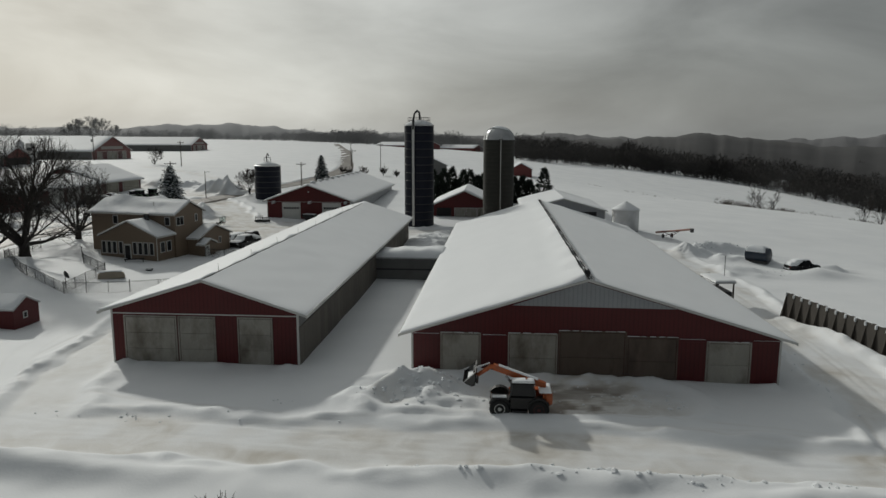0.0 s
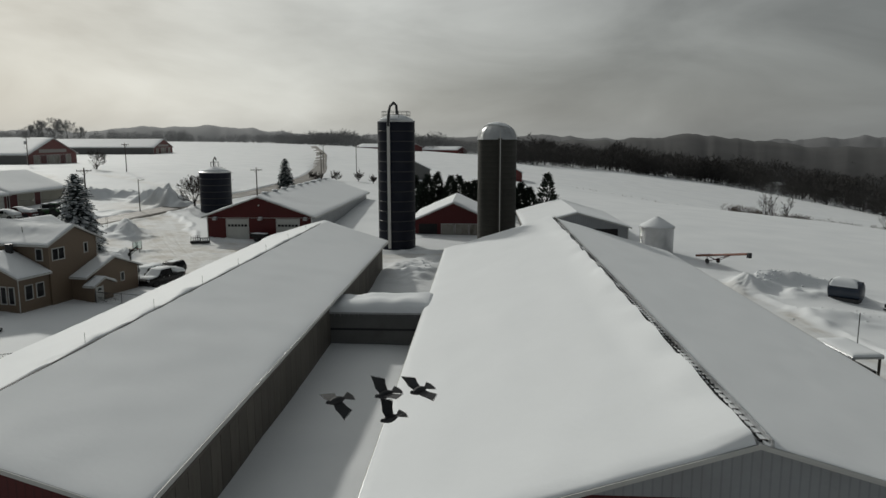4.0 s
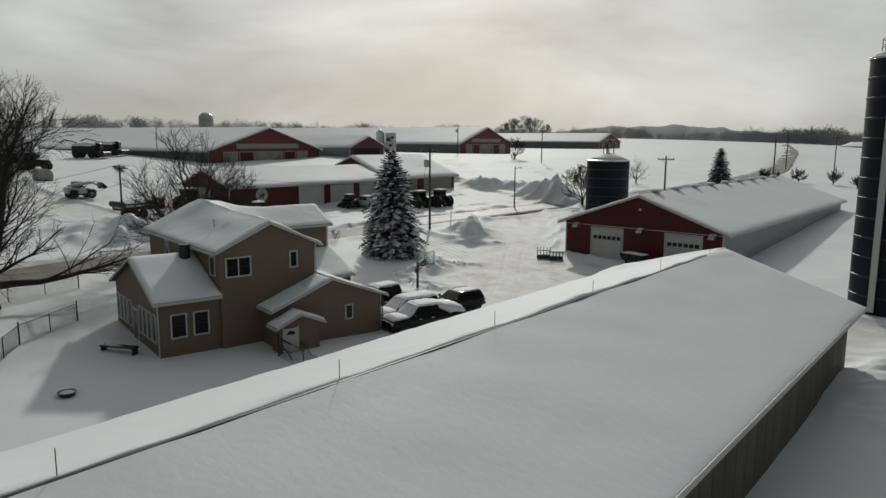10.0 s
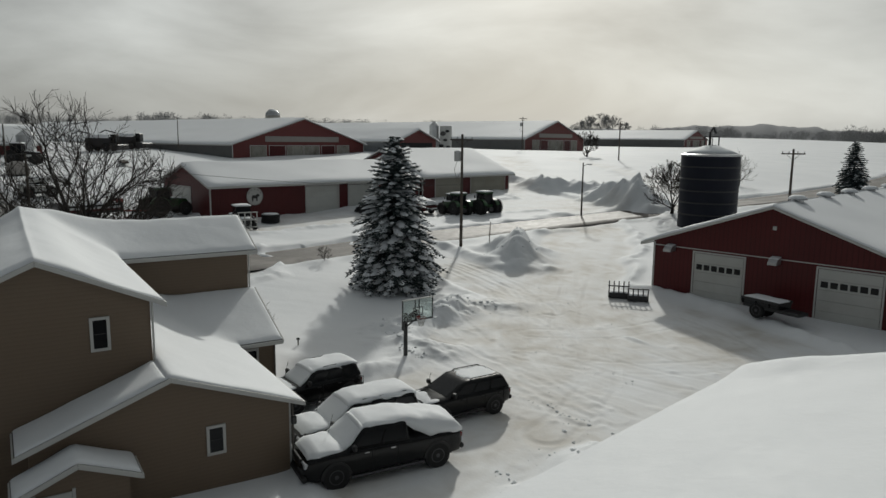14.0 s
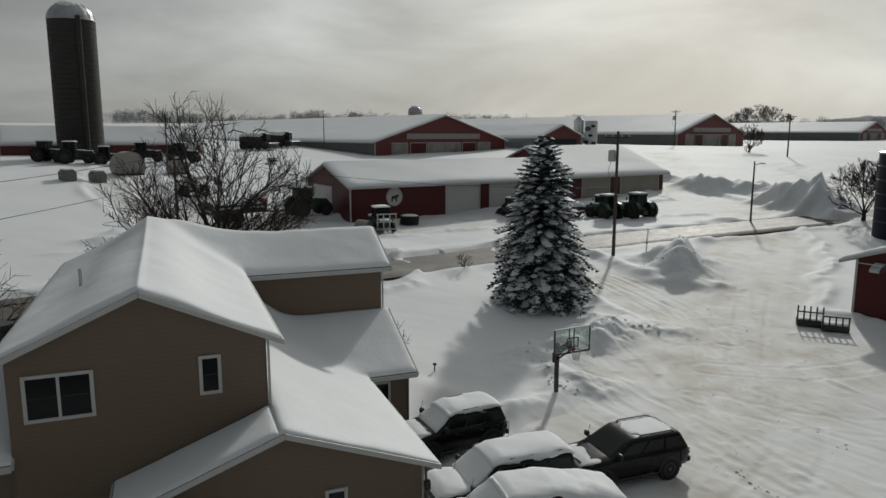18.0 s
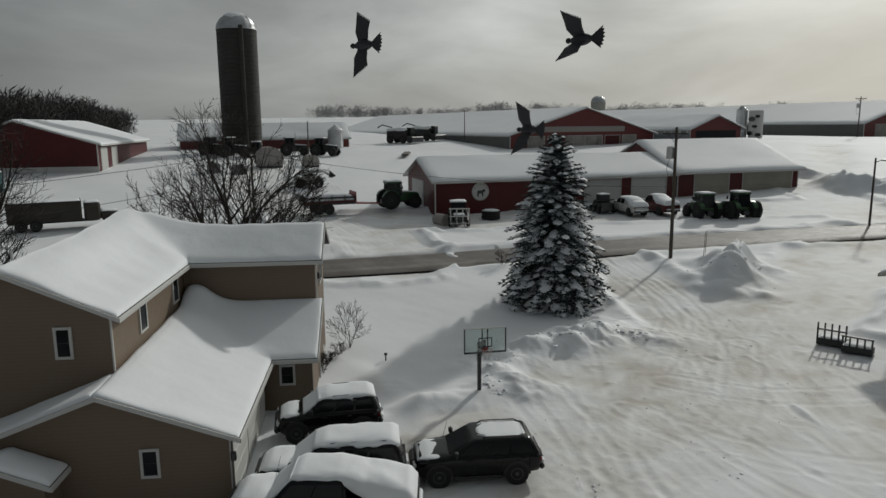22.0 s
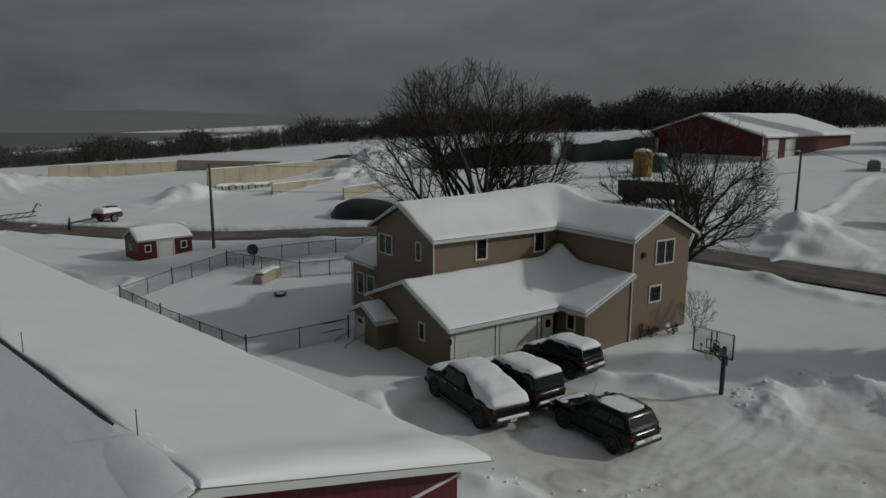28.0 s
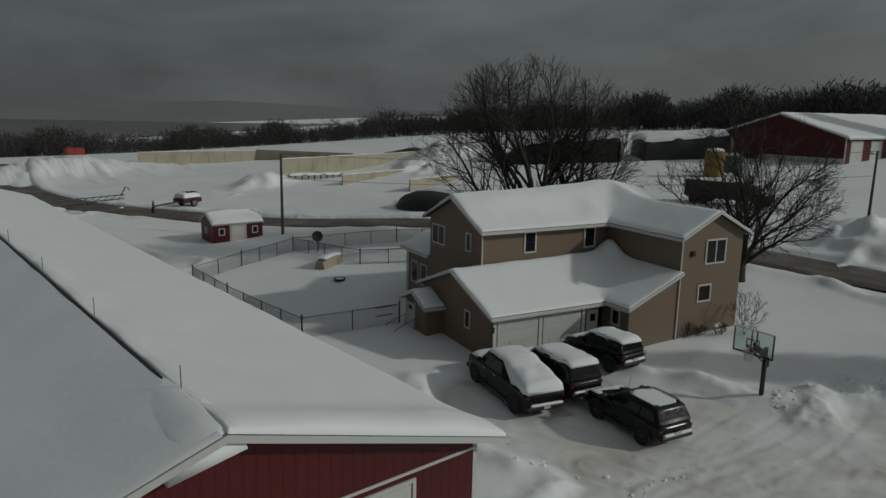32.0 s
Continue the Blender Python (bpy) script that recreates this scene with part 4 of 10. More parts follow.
# left barn
BARN1 = gable_building("long_barn", "long low red steel barn with snow-covered roof and stained white doors", "barn", pose(-21.3, 47.9, 0.0, 0, 0, 0.2), 14.0, 62.8, 3.9, 6.1, RED, GREY_DARK,
                       over=0.75, gover=0.5, snow=(0.0, 0.06), seed=1, lump=0.0, fine=1.3, ridge_gap=0.07, ridge_x=0.15)
b = BARN1
lip = np.random.RandomState(19)
roof_blanket(b, [(-7.72, 0.12, -0.46, 63.26)], lambda x, y: 6.25 - np.abs(0.15 - x) * (2.2 / 7.15), 0.10, 3, edge=0.10, step=0.42, soft=1, label="deep windblown snow along the ridge",
             bumps=[(-0.15 - 0.5 * lip.rand(), 62.8 * lip.rand(), lip.uniform(-0.05, 0.09), lip.uniform(0.2, 0.5), lip.uniform(0.4, 1.4)) for _ in range(110)] + [(-3.0, 62.6, 0.2, 3.2, 0.7), (-6.5, 62.4, 0.2, 1.4, 0.9)])
fm = face_m(b, "front")
strip(b, fm, -7.0, 7.0, 3.55, 3.63, TRIM)
for x0, x1, lab in ((-5.95, -2.15, "wide grimy white sliding door"), (-1.85, 0.75, "grimy white sliding door"), (2.6, 5.0, "grimy white sliding door")):
    overhead_door(b, "front", x0, x1, -0.2, 3.35, DOOR_WHITE, 3, label=lab, frame_mat=DOOR_WHITE)
mr = face_m(b, "right")
for k in range(52):
    part("board", MB().rbox(0.15 + k * 1.21, 0.15 + k * 1.21 + 1.16, -0.05, 0.0, -0.6, 2.55, 0.015), BOARD, b, m=mr)
part("curtain_rail", MB().box(0, 63, -0.08, 0.0, 2.6, 2.75), BOARD, b, m=mr)
bk = face_m(b, "back")
strip(b, bk, -7.0, 7.0, 3.55, 3.63, TRIM)
for x0, x1 in ((-5.2, -1.6), (1.4, 4.8)):
    overhead_door(b, "back", x0, x1, -0.2, 3.3, DOOR_CLEAN, 4, label="white sectional door with a snow-dusted frame")
part("ridge_cap", MB().prism([(0.12, -0.1, 6.2), (0.14, -0.1, 6.30), (0.20, -0.1, 6.285), (0.24, -0.1, 6.2)], (0, 60.0, 0)), STEEL, b, "dark metal ridge cap showing through snow")
part("ridge_drift", MB().loft([[(-0.3, y, 5.8), (-0.2, y, 6.22 + d), (0.15, y, 6.32 + d), (0.5, y, 6.21 + d), (0.85, y, 6.08 + d), (1.2, y, 5.9), (1.3, y, 5.5)] for y, d in ((57.5, -0.15), (59.0, -0.05), (60.5, 0.01), (62.0, 0.03), (63.0, 0.0), (63.24, -0.1))]), SNOW, b, smooth="all")
for k in range(9):
    part("ridge_rod", MB().cyl(0.05, 3 + k * 7.2, 6.1, 6.85, 0.012, n=5), STEEL, b)

# right barn
BARN2 = gable_building("freestall_barn", "wide red freestall barn with grey upper gable and snow-laden roof", "barn", pose(6.6, 47.6, -0.3), 25.3, 63.0, 3.15, 7.0, RED, GREY_DARK, over=0.85, gover=0.5,
                       snow=(0.18, 0.06), seed=5, fine=1.3, ridge_x=-0.5, lump=0.3, ridge_gap=0.12)
b = BARN2
fm = face_m(b, "front")
part("upper_gable_panel", MB().prism([(-5.6, -0.03, 5.12), (5.6, -0.03, 5.06), (-0.5, -0.03, 6.85)], (0, 0.04, 0)), GREY_STEEL, b, "light grey ribbed upper gable")
strip(b, fm, -12.6, 12.6, 2.92, 2.98, DULLRED)
for x0, x1, mt, z1, lab in ((-10.5, -7.85, DOOR_WHITE, 3.0, "grimy white sliding door"), (-5.75, -2.5, DOOR_WHITE, 3.05, "stained white sliding door"), (-2.25, 2.2, DOOR_RUST, 3.3, "rust-brown stained double door"),
                            (2.42, 5.7, DOOR_RUST, 3.0, "brown-stained sliding door"), (7.8, 10.6, DOOR_WHITE, 2.75, "brown-stained white sliding door")):
    overhead_door(b, "front", x0, x1, -0.3, z1, mt, 2, label=lab, frame_mat=mt)
    x = x0 - 0.08
    while x < x1:
        w = min(lip.uniform(0.2, 0.9), x1 + 0.08 - x)
        part("rail_snow", MB().rbox(x, x + w, -0.10, -0.03, z1 + 0.1, z1 + lip.uniform(0.115, 0.14), 0.008), SNOW, b, m=fm)
        x += w + lip.uniform(0.02, 0.3)
for x0, x1 in ((-12.5, -10.7), (-7.6, -6.0), (5.9, 7.6), (10.8, 12.5)):
    part("girt_snow", MB().rbox(x0, x1, -0.05, -0.02, 2.98, 3.0, 0.008), SNOW, b, "thin line of snow on a wall rail", m=fm)
# Solid near-black strip drawn for the shade inside the ridge vent.
part("ridge_slot", MB().box(-0.54, -0.24, -0.3, 63.3, 6.95, 7.13), DARK, b, "near-black strip for the shade in the open ridge vent")
for k in range(126):
    part("vent_slat", MB().box(-0.56, -0.2, -0.25 + k * 0.5, -0.17 + k * 0.5, 7.12, 7.17), STEEL, b)
part("ridge_flashing", MB().prism([(-0.2, -0.5, 7.0), (-0.1, -0.5, 6.95), (-0.1, -0.5, 7.24), (-0.18, -0.5, 7.32)], (0, 64, 0)), GALV, b, "bent grey ridge flashing")
part("ridge_flashing", MB().prism([(-0.66, -0.5, 7.0), (-0.56, -0.5, 7.05), (-0.56, -0.5, 7.2)], (0, 64, 0)), GALV, b)

# roofed passage between the two
PASS = thing("link_passage", pose(-14.6, 80.5, 0.0), "low snow-topped link building between the two barns", "passage")
part("wall", MB().box(0, 8.7, 0.0, 0.15, -0.6, 2.35), GREY_DARK, PASS, "dark corrugated wall")
part("wall", MB().box(0, 8.7, 3.85, 4.0, -0.6, 2.35), GREY_DARK, PASS)
part("wall_rail", MB().box(0, 8.7, -0.04, 0.0, 0.95, 1.12), STEEL, PASS)
part("roof", MB().box(-0.2, 8.6, -0.35, 4.35, 2.35, 2.5), GALV, PASS)
snow_slab("roof_snow", PASS, (-0.15, -0.38, 2.5), (8.7, 0, 0.0), (0, 4.76, 0), 20, 16, 0.75, edge=1.3, rough=0.08, seed=11, label="thick rounded snow cornice")
for k in range(26):
    x = 0.4 + 8.0 * ((k * 0.618) % 1.0)
    part("icicle", MB().tube([(x, -0.36, 2.5), (x, -0.36, 2.3 - 0.22 * ((k * 0.37) % 1))], [0.03, 0.004], 5), LAMP, PASS)

# shop barn beyond the yard
BARN3 = gable_building("shop_barn", "red barn with two white sectional doors and snowy roof", "barn", pose(-37.0, 133.5, 0.8), 16.6, 52.0, 3.55, 6.5, RED, GREY_STEEL, over=0.7, gover=0.6, snow=(0.22, 0.14), seed=9)
b = BARN3
fm = face_m(b, "front")
strip(b, fm, -8.3, 8.3, 3.25, 3.31, TRIM)
overhead_door(b, "front", -5.2, -1.75, -0.2, 3.05, DOOR_CLEAN, 5, windows=6, label="white sectional door with a row of small windows", glass_row=3)
overhead_door(b, "front", 2.75, 6.3, -0.2, 3.05, DOOR_CLEAN, 5, windows=6, label="white sectional door with a row of small windows", glass_row=3)
# Galvanized exhaust hoods with snow caps on the front wall; no lamps.
for x in (-6.9, 0.25, 7.35):
    o = part("wall_light", MB().prism([(x - 0.28, -0.75, 2.95), (x - 0.28, -0.75, 3.1), (x - 0.28, -0.5, 3.3), (x - 0.28, 0, 3.4), (x - 0.28, 0, 2.95)], (0.56, 0, 0)), GALV, b, "grey exhaust hood", m=fm)
    snow_slab("snow_cap", b, (x - 0.3, -0.5, 3.31), (0.6, 0, 0), (0, 0.5, 0.1), 5, 5, 0.07, edge=0.1, rough=0.01, seed=4)
part("vent_plate", MB().rbox(-0.12, 0.12, -0.06, 0.0, 5.1, 5.35, 0.02), TRIM, b, m=fm)
for k in range(9):
    y = 3.5 + k * 5.4
    v = part("roof_vent", MB().cyl(0, y, 6.4, 6.85, 0.38, n=12).lathe([(0.62, 0), (0.55, 0.1), (0.1, 0.18)], 12, Matrix.Translation((0, y, 6.86))), GALV, b, "squat metal roof ventilator")
    part("snow_cap", MB().lathe([(0.62, 0.0), (0.55, 0.13), (0.35, 0.22), (0.05, 0.25)], 12, Matrix.Translation((0, y, 6.92))), SNOW, v, smooth="all")

# small red building between the silos
BARN4 = gable_building("feed_room", "small red feed building with snow-heaped roof", "barn", pose(-6.9, 139.0, 0.6), 13.0, 18.0, 2.5, 5.4, RED, RED, over=0.6, gover=0.5, snow=(0.25, 0.25), seed=13)
b = BARN4
# A shut near-black panel stands for the unlit inside of this doorway.
overhead_door(b, "front", -5.6, -2.6, -0.3, 2.1, DARK, 1, label="near-black panel for the shade in an open doorway", frame_mat=RED)
for x0 in (-1.9, 0.4, 2.7):
    overhead_door(b, "front", x0, x0 + 2.0, -0.3, 2.0, DOOR_WHITE, 2, label="grey-white door")
# commodity shed with white roof
BARN5 = gable_building("commodity_shed", "grey open-sided commodity shed under snow", "shed", pose(12.2, 133.5, 0.0), 15.5, 24.0, 2.9, 5.0, GREY_STEEL, GREY_DARK, over=0.4, gover=0.4, snow=(0.25, 0.12), seed=15)
# Bay drawn as a flat near-black panel, its inner shade in the colour.
overhead_door(BARN5, "front", 0.8, 6.2, -0.3, 2.7, DARK, 1, label="near-black panel for the shade in an open bay", frame_mat=GREY_STEEL)


# ---- silos and bins ----
def silo(name, label, x, y, z, r, h, body, dome, seed=0, bands=0):
    s = thing(name, pose(x, y, z), label, "silo")
    part("shell", MB().lathe([(r, -1.0), (r, h)], 48), body, s, smooth=True)
    for k in range(bands):
        part("hoop_band", MB().lathe([(r + 0.005, 0), (r + 0.05, 0.03), (r + 0.05, 0.12), (r + 0.005, 0.15)], 48, Matrix.Translation((0, 0, (k + 1) * h / (bands + 1)))), STEEL, s)
    if dome == "dome":
        part("dome", MB().lathe([(r + 0.08, h - 0.1), (r + 0.08, h)] + [(r * math.cos(a), h + r * 0.82 * math.sin(a)) for a in np.linspace(0.05, 1.5, 9)], 32), GALV, s, "rounded grey metal dome", smooth=True)
        for k in range(16):
            a = 2 * math.pi * k / 16
            part("dome_rib", MB().tube([(1.01 * r * math.cos(q) * math.cos(a), 1.01 * r * math.cos(q) * math.sin(a), h + r * 0.83 * math.sin(q)) for q in np.linspace(0.05, 1.45, 7)], 0.035, 4), GALV, s)
        cap = MB()
        for q in range(1):
            cap.lathe([(0.05, r * 0.80)] + [(r * (0.99 - 0.0 * k) * math.cos(a), r * 0.85 * math.sin(a) + 0.03) for k, a in enumerate(np.linspace(1.5, 0.75, 7))][1:], 24, pose(0, 0, h, 0, 12, 40))
        part("dome_snow", cap, SNOW, s, smooth="all")
    return s


S1 = silo("tall_navy_silo", "tall navy-blue enamelled steel silo with filler pipe", -14.6, 127.3, 0.3, 2.65, 18.3, NAVY, "", bands=12)
part("roof_cone", MB().lathe([(2.72, 18.25), (2.72, 18.4), (0.7, 19.2), (0.6, 19.35)], 40), GALV, S1, "shallow grey cone roof", smooth=True)
part("roof_snow", MB().lathe([(2.5, 18.5), (2.2, 18.75), (1.2, 19.2), (0.75, 19.3)], 32), SNOW, S1, smooth="all")
part("ladder_chute", MB().box(-0.95, -0.55, -2.95, -2.55, 0.5, 18.3), TRIM, S1, "white ladder shaft")
part("filler_pipe", MB().tube([(-0.75, -2.9, 17.6), (-0.72, -2.85, 19.0), (-0.6, -2.3, 20.3), (-0.2, -1.3, 20.9), (0.1, -0.4, 20.6), (0.15, 0, 19.3)], 0.19, 10), STEEL, S1, "dark gooseneck filler pipe", smooth=True)
for k in range(10):
    a = 2 * math.pi * k / 10
    part("rail_post", MB().cyl(2.0 * math.cos(a), 2.0 * math.sin(a), 18.5, 19.75, 0.03, n=5), STEEL, S1)
for z in (19.25, 19.72):
    part("guard_rail", MB().tube([(2.0 * math.cos(q), 2.0 * math.sin(q), z) for q in np.linspace(0, 2 * math.pi, 25)], 0.03, 5), STEEL, S1)
S2 = silo("domed_stave_silo", "dark concrete stave silo with snow-dusted metal dome", -0.2, 127.4, 0.3, 2.75, 15.9, STAVE, "dome", bands=0)
for k in range(20):
    part("hoop_band", MB().lathe([(2.755, 0), (2.78, 0.02), (2.755, 0.05)], 40, Matrix.Translation((0, 0, 0.6 + k * 0.76))), STAVE, S2)
part("unloading_chute", MB().tube([(0.35, -2.95, 0.5), (0.35, -2.95, 16.0)], 0.3, 12), STAVE, S2)
part("chute_rail", MB().box(0.3, 0.42, -3.32, -3.22, 0.5, 17.0), TRIM, S2, "white pipe down the chute")
TANK = silo("navy_slurry_tank", "short navy-blue steel feed tank with roof rail", -53.7, 159.5, 2.6, 2.95, 7.4, NAVY, "", bands=5)
part("roof_cone", MB().lathe([(3.0, 7.35), (3.0, 7.5), (0.6, 8.4), (0.5, 8.5)], 40), GALV, TANK, smooth=True)
part("roof_snow", MB().lathe([(2.7, 7.62), (2.0, 7.95), (0.7, 8.45)], 32), SNOW, TANK, smooth="all")
for k in range(6):
    a = 2 * math.pi * k / 6
    part("rail_post", MB().cyl(0.8 * math.cos(a), 0.8 * math.sin(a), 8.1, 9.4, 0.035, n=5), STEEL, TANK)
part("guard_rail", MB().tube([(0.8 * math.cos(q), 0.8 * math.sin(q), 9.35) for q in np.linspace(0, 2 * math.pi, 17)], 0.04, 5), STEEL, TANK)
part("filler_pipe", MB().tube([(0, -0.5, 8.3), (0, -0.45, 9.8), (0.1, 0, 10.3), (0.2, 0.4, 9.7)], 0.12, 8), STEEL, TANK)
BIN = thing("grain_bin", pose(22.7, 127.5, 0.0), "small galvanized grain bin with snowy cone roof", "grain bin")
part("shell", MB().lathe([(2.35, -0.5), (2.35, 3.7)], 40), GALV, BIN, smooth=True)
part("roof_cone", MB().lathe([(2.5, 3.65), (2.5, 3.75), (0.35, 5.0), (0.3, 5.2)], 40), GALV, BIN, smooth=True)
part("roof_snow", MB().lathe([(2.46, 3.8), (2.3, 3.98), (1.2, 4.65), (0.4, 5.12), (0.1, 5.25)], 32), SNOW, BIN, smooth="all")
S3 = silo("tall_concrete_silo", "tall dark concrete silo with grey metal dome", -153.3, 103.3, 7.4, 3.5, 21.9, STAVE, "dome")
for k in range(27):
    part("hoop_band", MB().lathe([(3.505, 0), (3.55, 0.03), (3.505, 0.06)], 40, Matrix.Translation((0, 0, 0.8 + k * 0.79))), STEEL, S3)
part("unloading_chute", MB().tube([(3.6, 0.6, 0.3), (3.6, 0.6, 22.3)], 0.4, 12), STAVE, S3)
# ---- farmhouse ----
HOUSE = thing("farmhouse", pose(-41.83, 96.5, 0.2, 0, 0, -11.5), "two-storey tan-sided farmhouse with snow-covered roofs and attached garage", "house")


def gable_end(b, name, pts, d, material, m=None):
    return part(name, MB().prism(pts, d), material, b, m=m)


def house_roof(b, o, u, v, thick, seed, edge=0.2, nu=14, nv=20, trimmed=True, lump=0.0, rough=0.03, bare=False):
    """One roof plane: deck, white edge boards and its snow; o is a ridge end, u runs down the slope."""
    o, u, v = Vector(o), Vector(u), Vector(v)
    n = u.cross(v).normalized()
    n = n if n.z > 0 else -n
    part("roof_plane", MB().prism([o, o + u, o + u + v, o + v], -0.12 * n), SHINGLE, b, "dark shingles under snow")
    part("fascia", MB().prism([o + u * 1.002, o + u * 1.002 + v, o + u * 1.002 + v - Vector((0, 0, 0.15)), o + u * 1.002 - Vector((0, 0, 0.15))], u.normalized() * 0.05), TRIM, b)
    if trimmed:
        for e in (o, o + v):
            s = -v.normalized() if e is o else v.normalized()
            e = Vector(e) + n * 0.012
            part("rake_board", MB().prism([e, e + u, e + u - Vector((0, 0, 0.15)), e - Vector((0, 0, 0.15))], s * 0.045), TRIM, b)
    if bare:
        return None
    return snow_slab("roof_snow", b, o + n * 0.01, u, v, nu, nv, thick, edge=edge, rough=rough, seed=seed, label="smooth windblown snow", lump=lump)


def build_house():
    b = HOUSE
    E0, R0, LOW = 6.1, 7.5, -0.8
    # main block: ridge along x at y = -3.5
    mx0, mx1, my0, my1 = -13.8, -0.3, -6.55, -0.35
    ym = (my0 + my1) / 2
    gable_end(b, "wall", [(mx1, my0, LOW), (mx1, my1, LOW), (mx1, my1, E0), (mx1, ym, R0 - 0.05), (mx1, my0, E0)], (-0.2, 0, 0), TAN)
    gable_end(b, "wall", [(mx0 + 0.2, my0, LOW), (mx0 + 0.2, my1, LOW), (mx0 + 0.2, my1, E0), (mx0 + 0.2, ym, R0 - 0.05), (mx0 + 0.2, my0, E0)], (-0.2, 0, 0), TAN)
    part("wall", MB().box(mx0 + 0.2, mx1 - 0.2, my1 - 0.2, my1, LOW, E0), TAN, b)
    part("wall", MB().box(mx0 + 0.2, mx1 - 0.2, my0, my0 + 0.2, LOW, E0), TAN, b)
    sl = (R0 - E0) / (my1 - ym)
    run = my1 - ym + 0.4
    house_roof(b, (mx1 + 0.35, ym, R0 + 0.05), (0, run, -run * sl), (mx0 - mx1 - 0.7, 0, 0), 0.12, 21, nv=30, lump=0.14, rough=0.05, bare=True)
    house_roof(b, (mx1 + 0.35, ym, R0 + 0.05), (0, -run, -run * sl), (mx0 - mx1 - 0.7, 0, 0), 0.12, 22, nv=30, bare=True)
    # wing: ridge along y
    wx0, wx1, wy1 = -13.9, -9.15, 5.5
    xm = (wx0 + wx1) / 2
    gable_end(b, "wall", [(wx0, wy1, LOW), (wx1, wy1, LOW), (wx1, wy1, E0), (xm, wy1, 7.25), (wx0, wy1, E0)], (0, -0.2, 0), TAN)
    part("wall", MB().box(wx1 - 0.2, wx1, -0.34, wy1 - 0.2, LOW, E0), TAN, b)
    part("wall", MB().box(wx0, wx0 + 0.2, -0.34, wy1 - 0.2, LOW, E0), TAN, b)
    sw = (7.25 - E0) / (wx1 - xm)
    rw = wx1 - xm + 0.35
    house_roof(b, (xm, wy1 + 0.35, 7.3), (rw, 0, -rw * sw), (0, -9.0, 0), 0.14, 23, nv=24, bare=True)
    house_roof(b, (xm, wy1 + 0.35, 7.3), (-rw, 0, -rw * sw), (0, -9.0, 0), 0.16, 24, nv=24, bare=True)
    sm_, g0 = R0 + 0.06, 0.02
    main_h = lambda x, y: np.where((x > mx0 - 0.4) & (x < mx1 + 0.4), sm_ - np.abs(y - ym) * sl, -9.0)
    wing_h = lambda x, y: np.where((y > ym - 0.01) & (np.abs(x - xm) < rw + 0.05), 7.31 - np.abs(x - xm) * sw, -9.0)
    roof_blanket(b, [(mx0 - 0.33, mx1 + 0.33, ym - run + g0, ym + run - g0), (xm - rw + g0, xm + rw - g0, ym, wy1 + 0.33)], lambda x, y: np.maximum(main_h(x, y), wing_h(x, y)), 0.09, 21, edge=0.2,
                 bumps=((-11.6, -2.6, 0.55, 1.8, 1.9), (-8.9, -1.2, 0.22, 1.2, 1.2), (-5.2, ym + 1.0, 0.2, 4.6, 0.8), (-5.2, ym - 1.0, 0.2, 4.6, 0.8), (-9.5, ym + 0.4, 0.2, 2.2, 1.3), (-7.0, -3.2, 0.16, 2.5, 0.9), (-2.5, -2.9, 0.1, 1.5, 0.7)))
    # garage: ridge along x at y = -0.2
    gx1, gy0, gy1, EG, RG = 1.4, -4.0, 3.55, 2.55, 3.95
    gy = -0.22
    gable_end(b, "wall", [(gx1, gy0, LOW), (gx1, gy1, LOW), (gx1, gy1, EG), (gx1, gy, RG), (gx1, gy0, EG)], (-0.2, 0, 0), TAN)
    part("wall", MB().box(-5.35, gx1 - 0.2, gy1 - 0.2, gy1, LOW, EG), TAN, b)
    part("wall", MB().box(-0.3, gx1 - 0.2, gy0, gy0 + 0.2, LOW, EG), TAN, b)
    sg = (RG - EG) / (gy1 - gy)
    rg = gy1 - gy + 0.4
    house_roof(b, (gx1 + 0.35, gy, RG + 0.05), (0, rg, -rg * sg), (-10.6, 0, 0), 0.14, 25, nv=26, rough=0.05, bare=True)
    rg2 = gy - gy0 + 0.35
    house_roof(b, (gx1 + 0.35, gy, RG + 0.05), (0, -rg2, -rg2 * sg), (-2.0, 0, 0), 0.12, 26, nv=8, bare=True)
    # lean-to of the wing, its eave towards +x
    bx1, by1 = -5.75, 5.5
    gable_end(b, "wall", [(-9.15, by1, LOW), (bx1, by1, LOW), (bx1, by1, EG + 0.05), (-9.15, by1, 4.0)], (0, -0.2, 0), TAN)
    part("wall", MB().box(bx1 - 0.2, bx1, gy1 - 0.2, by1 - 0.2, LOW, EG), TAN, b)
    sb = (4.0 - EG) / (-9.15 - bx1)
    house_roof(b, (-9.14, by1 + 0.3, 4.12), (3.75, 0, sb * 3.75), (0, -4.6, 0), 0.12, 27, nv=16, bare=True)
    north_h = lambda x, y: np.where(x < gx1 + 0.4, RG + 0.06 - np.where(y > gy, (y - gy) * sg, (gy - y) * sg), -9.0)
    lean_h = lambda x, y: np.where(x < -5.3, 4.13 + sb * (x + 9.14), -9.0)
    roof_blanket(b, [(-9.13, gx1 + 0.33, -0.34, gy + rg - 0.02), (-0.28, gx1 + 0.33, gy - rg2 + 0.02, -0.34), (-9.13, -5.41, -0.34, by1 + 0.28)], lambda x, y: np.maximum(north_h(x, y), lean_h(x, y)), 0.09, 25, edge=0.2,
                 bumps=((-8.9, 0.2, 0.75, 0.7, 0.9), (-7.6, 0.6, 0.25, 2.0, 1.2), (-4.0, -0.2, 0.12, 4.0, 0.8)))
    # sunroom: gable towards -y
    sx0, sx1, sy0 = -9.4, -0.5, -10.1
    sxm = -4.7
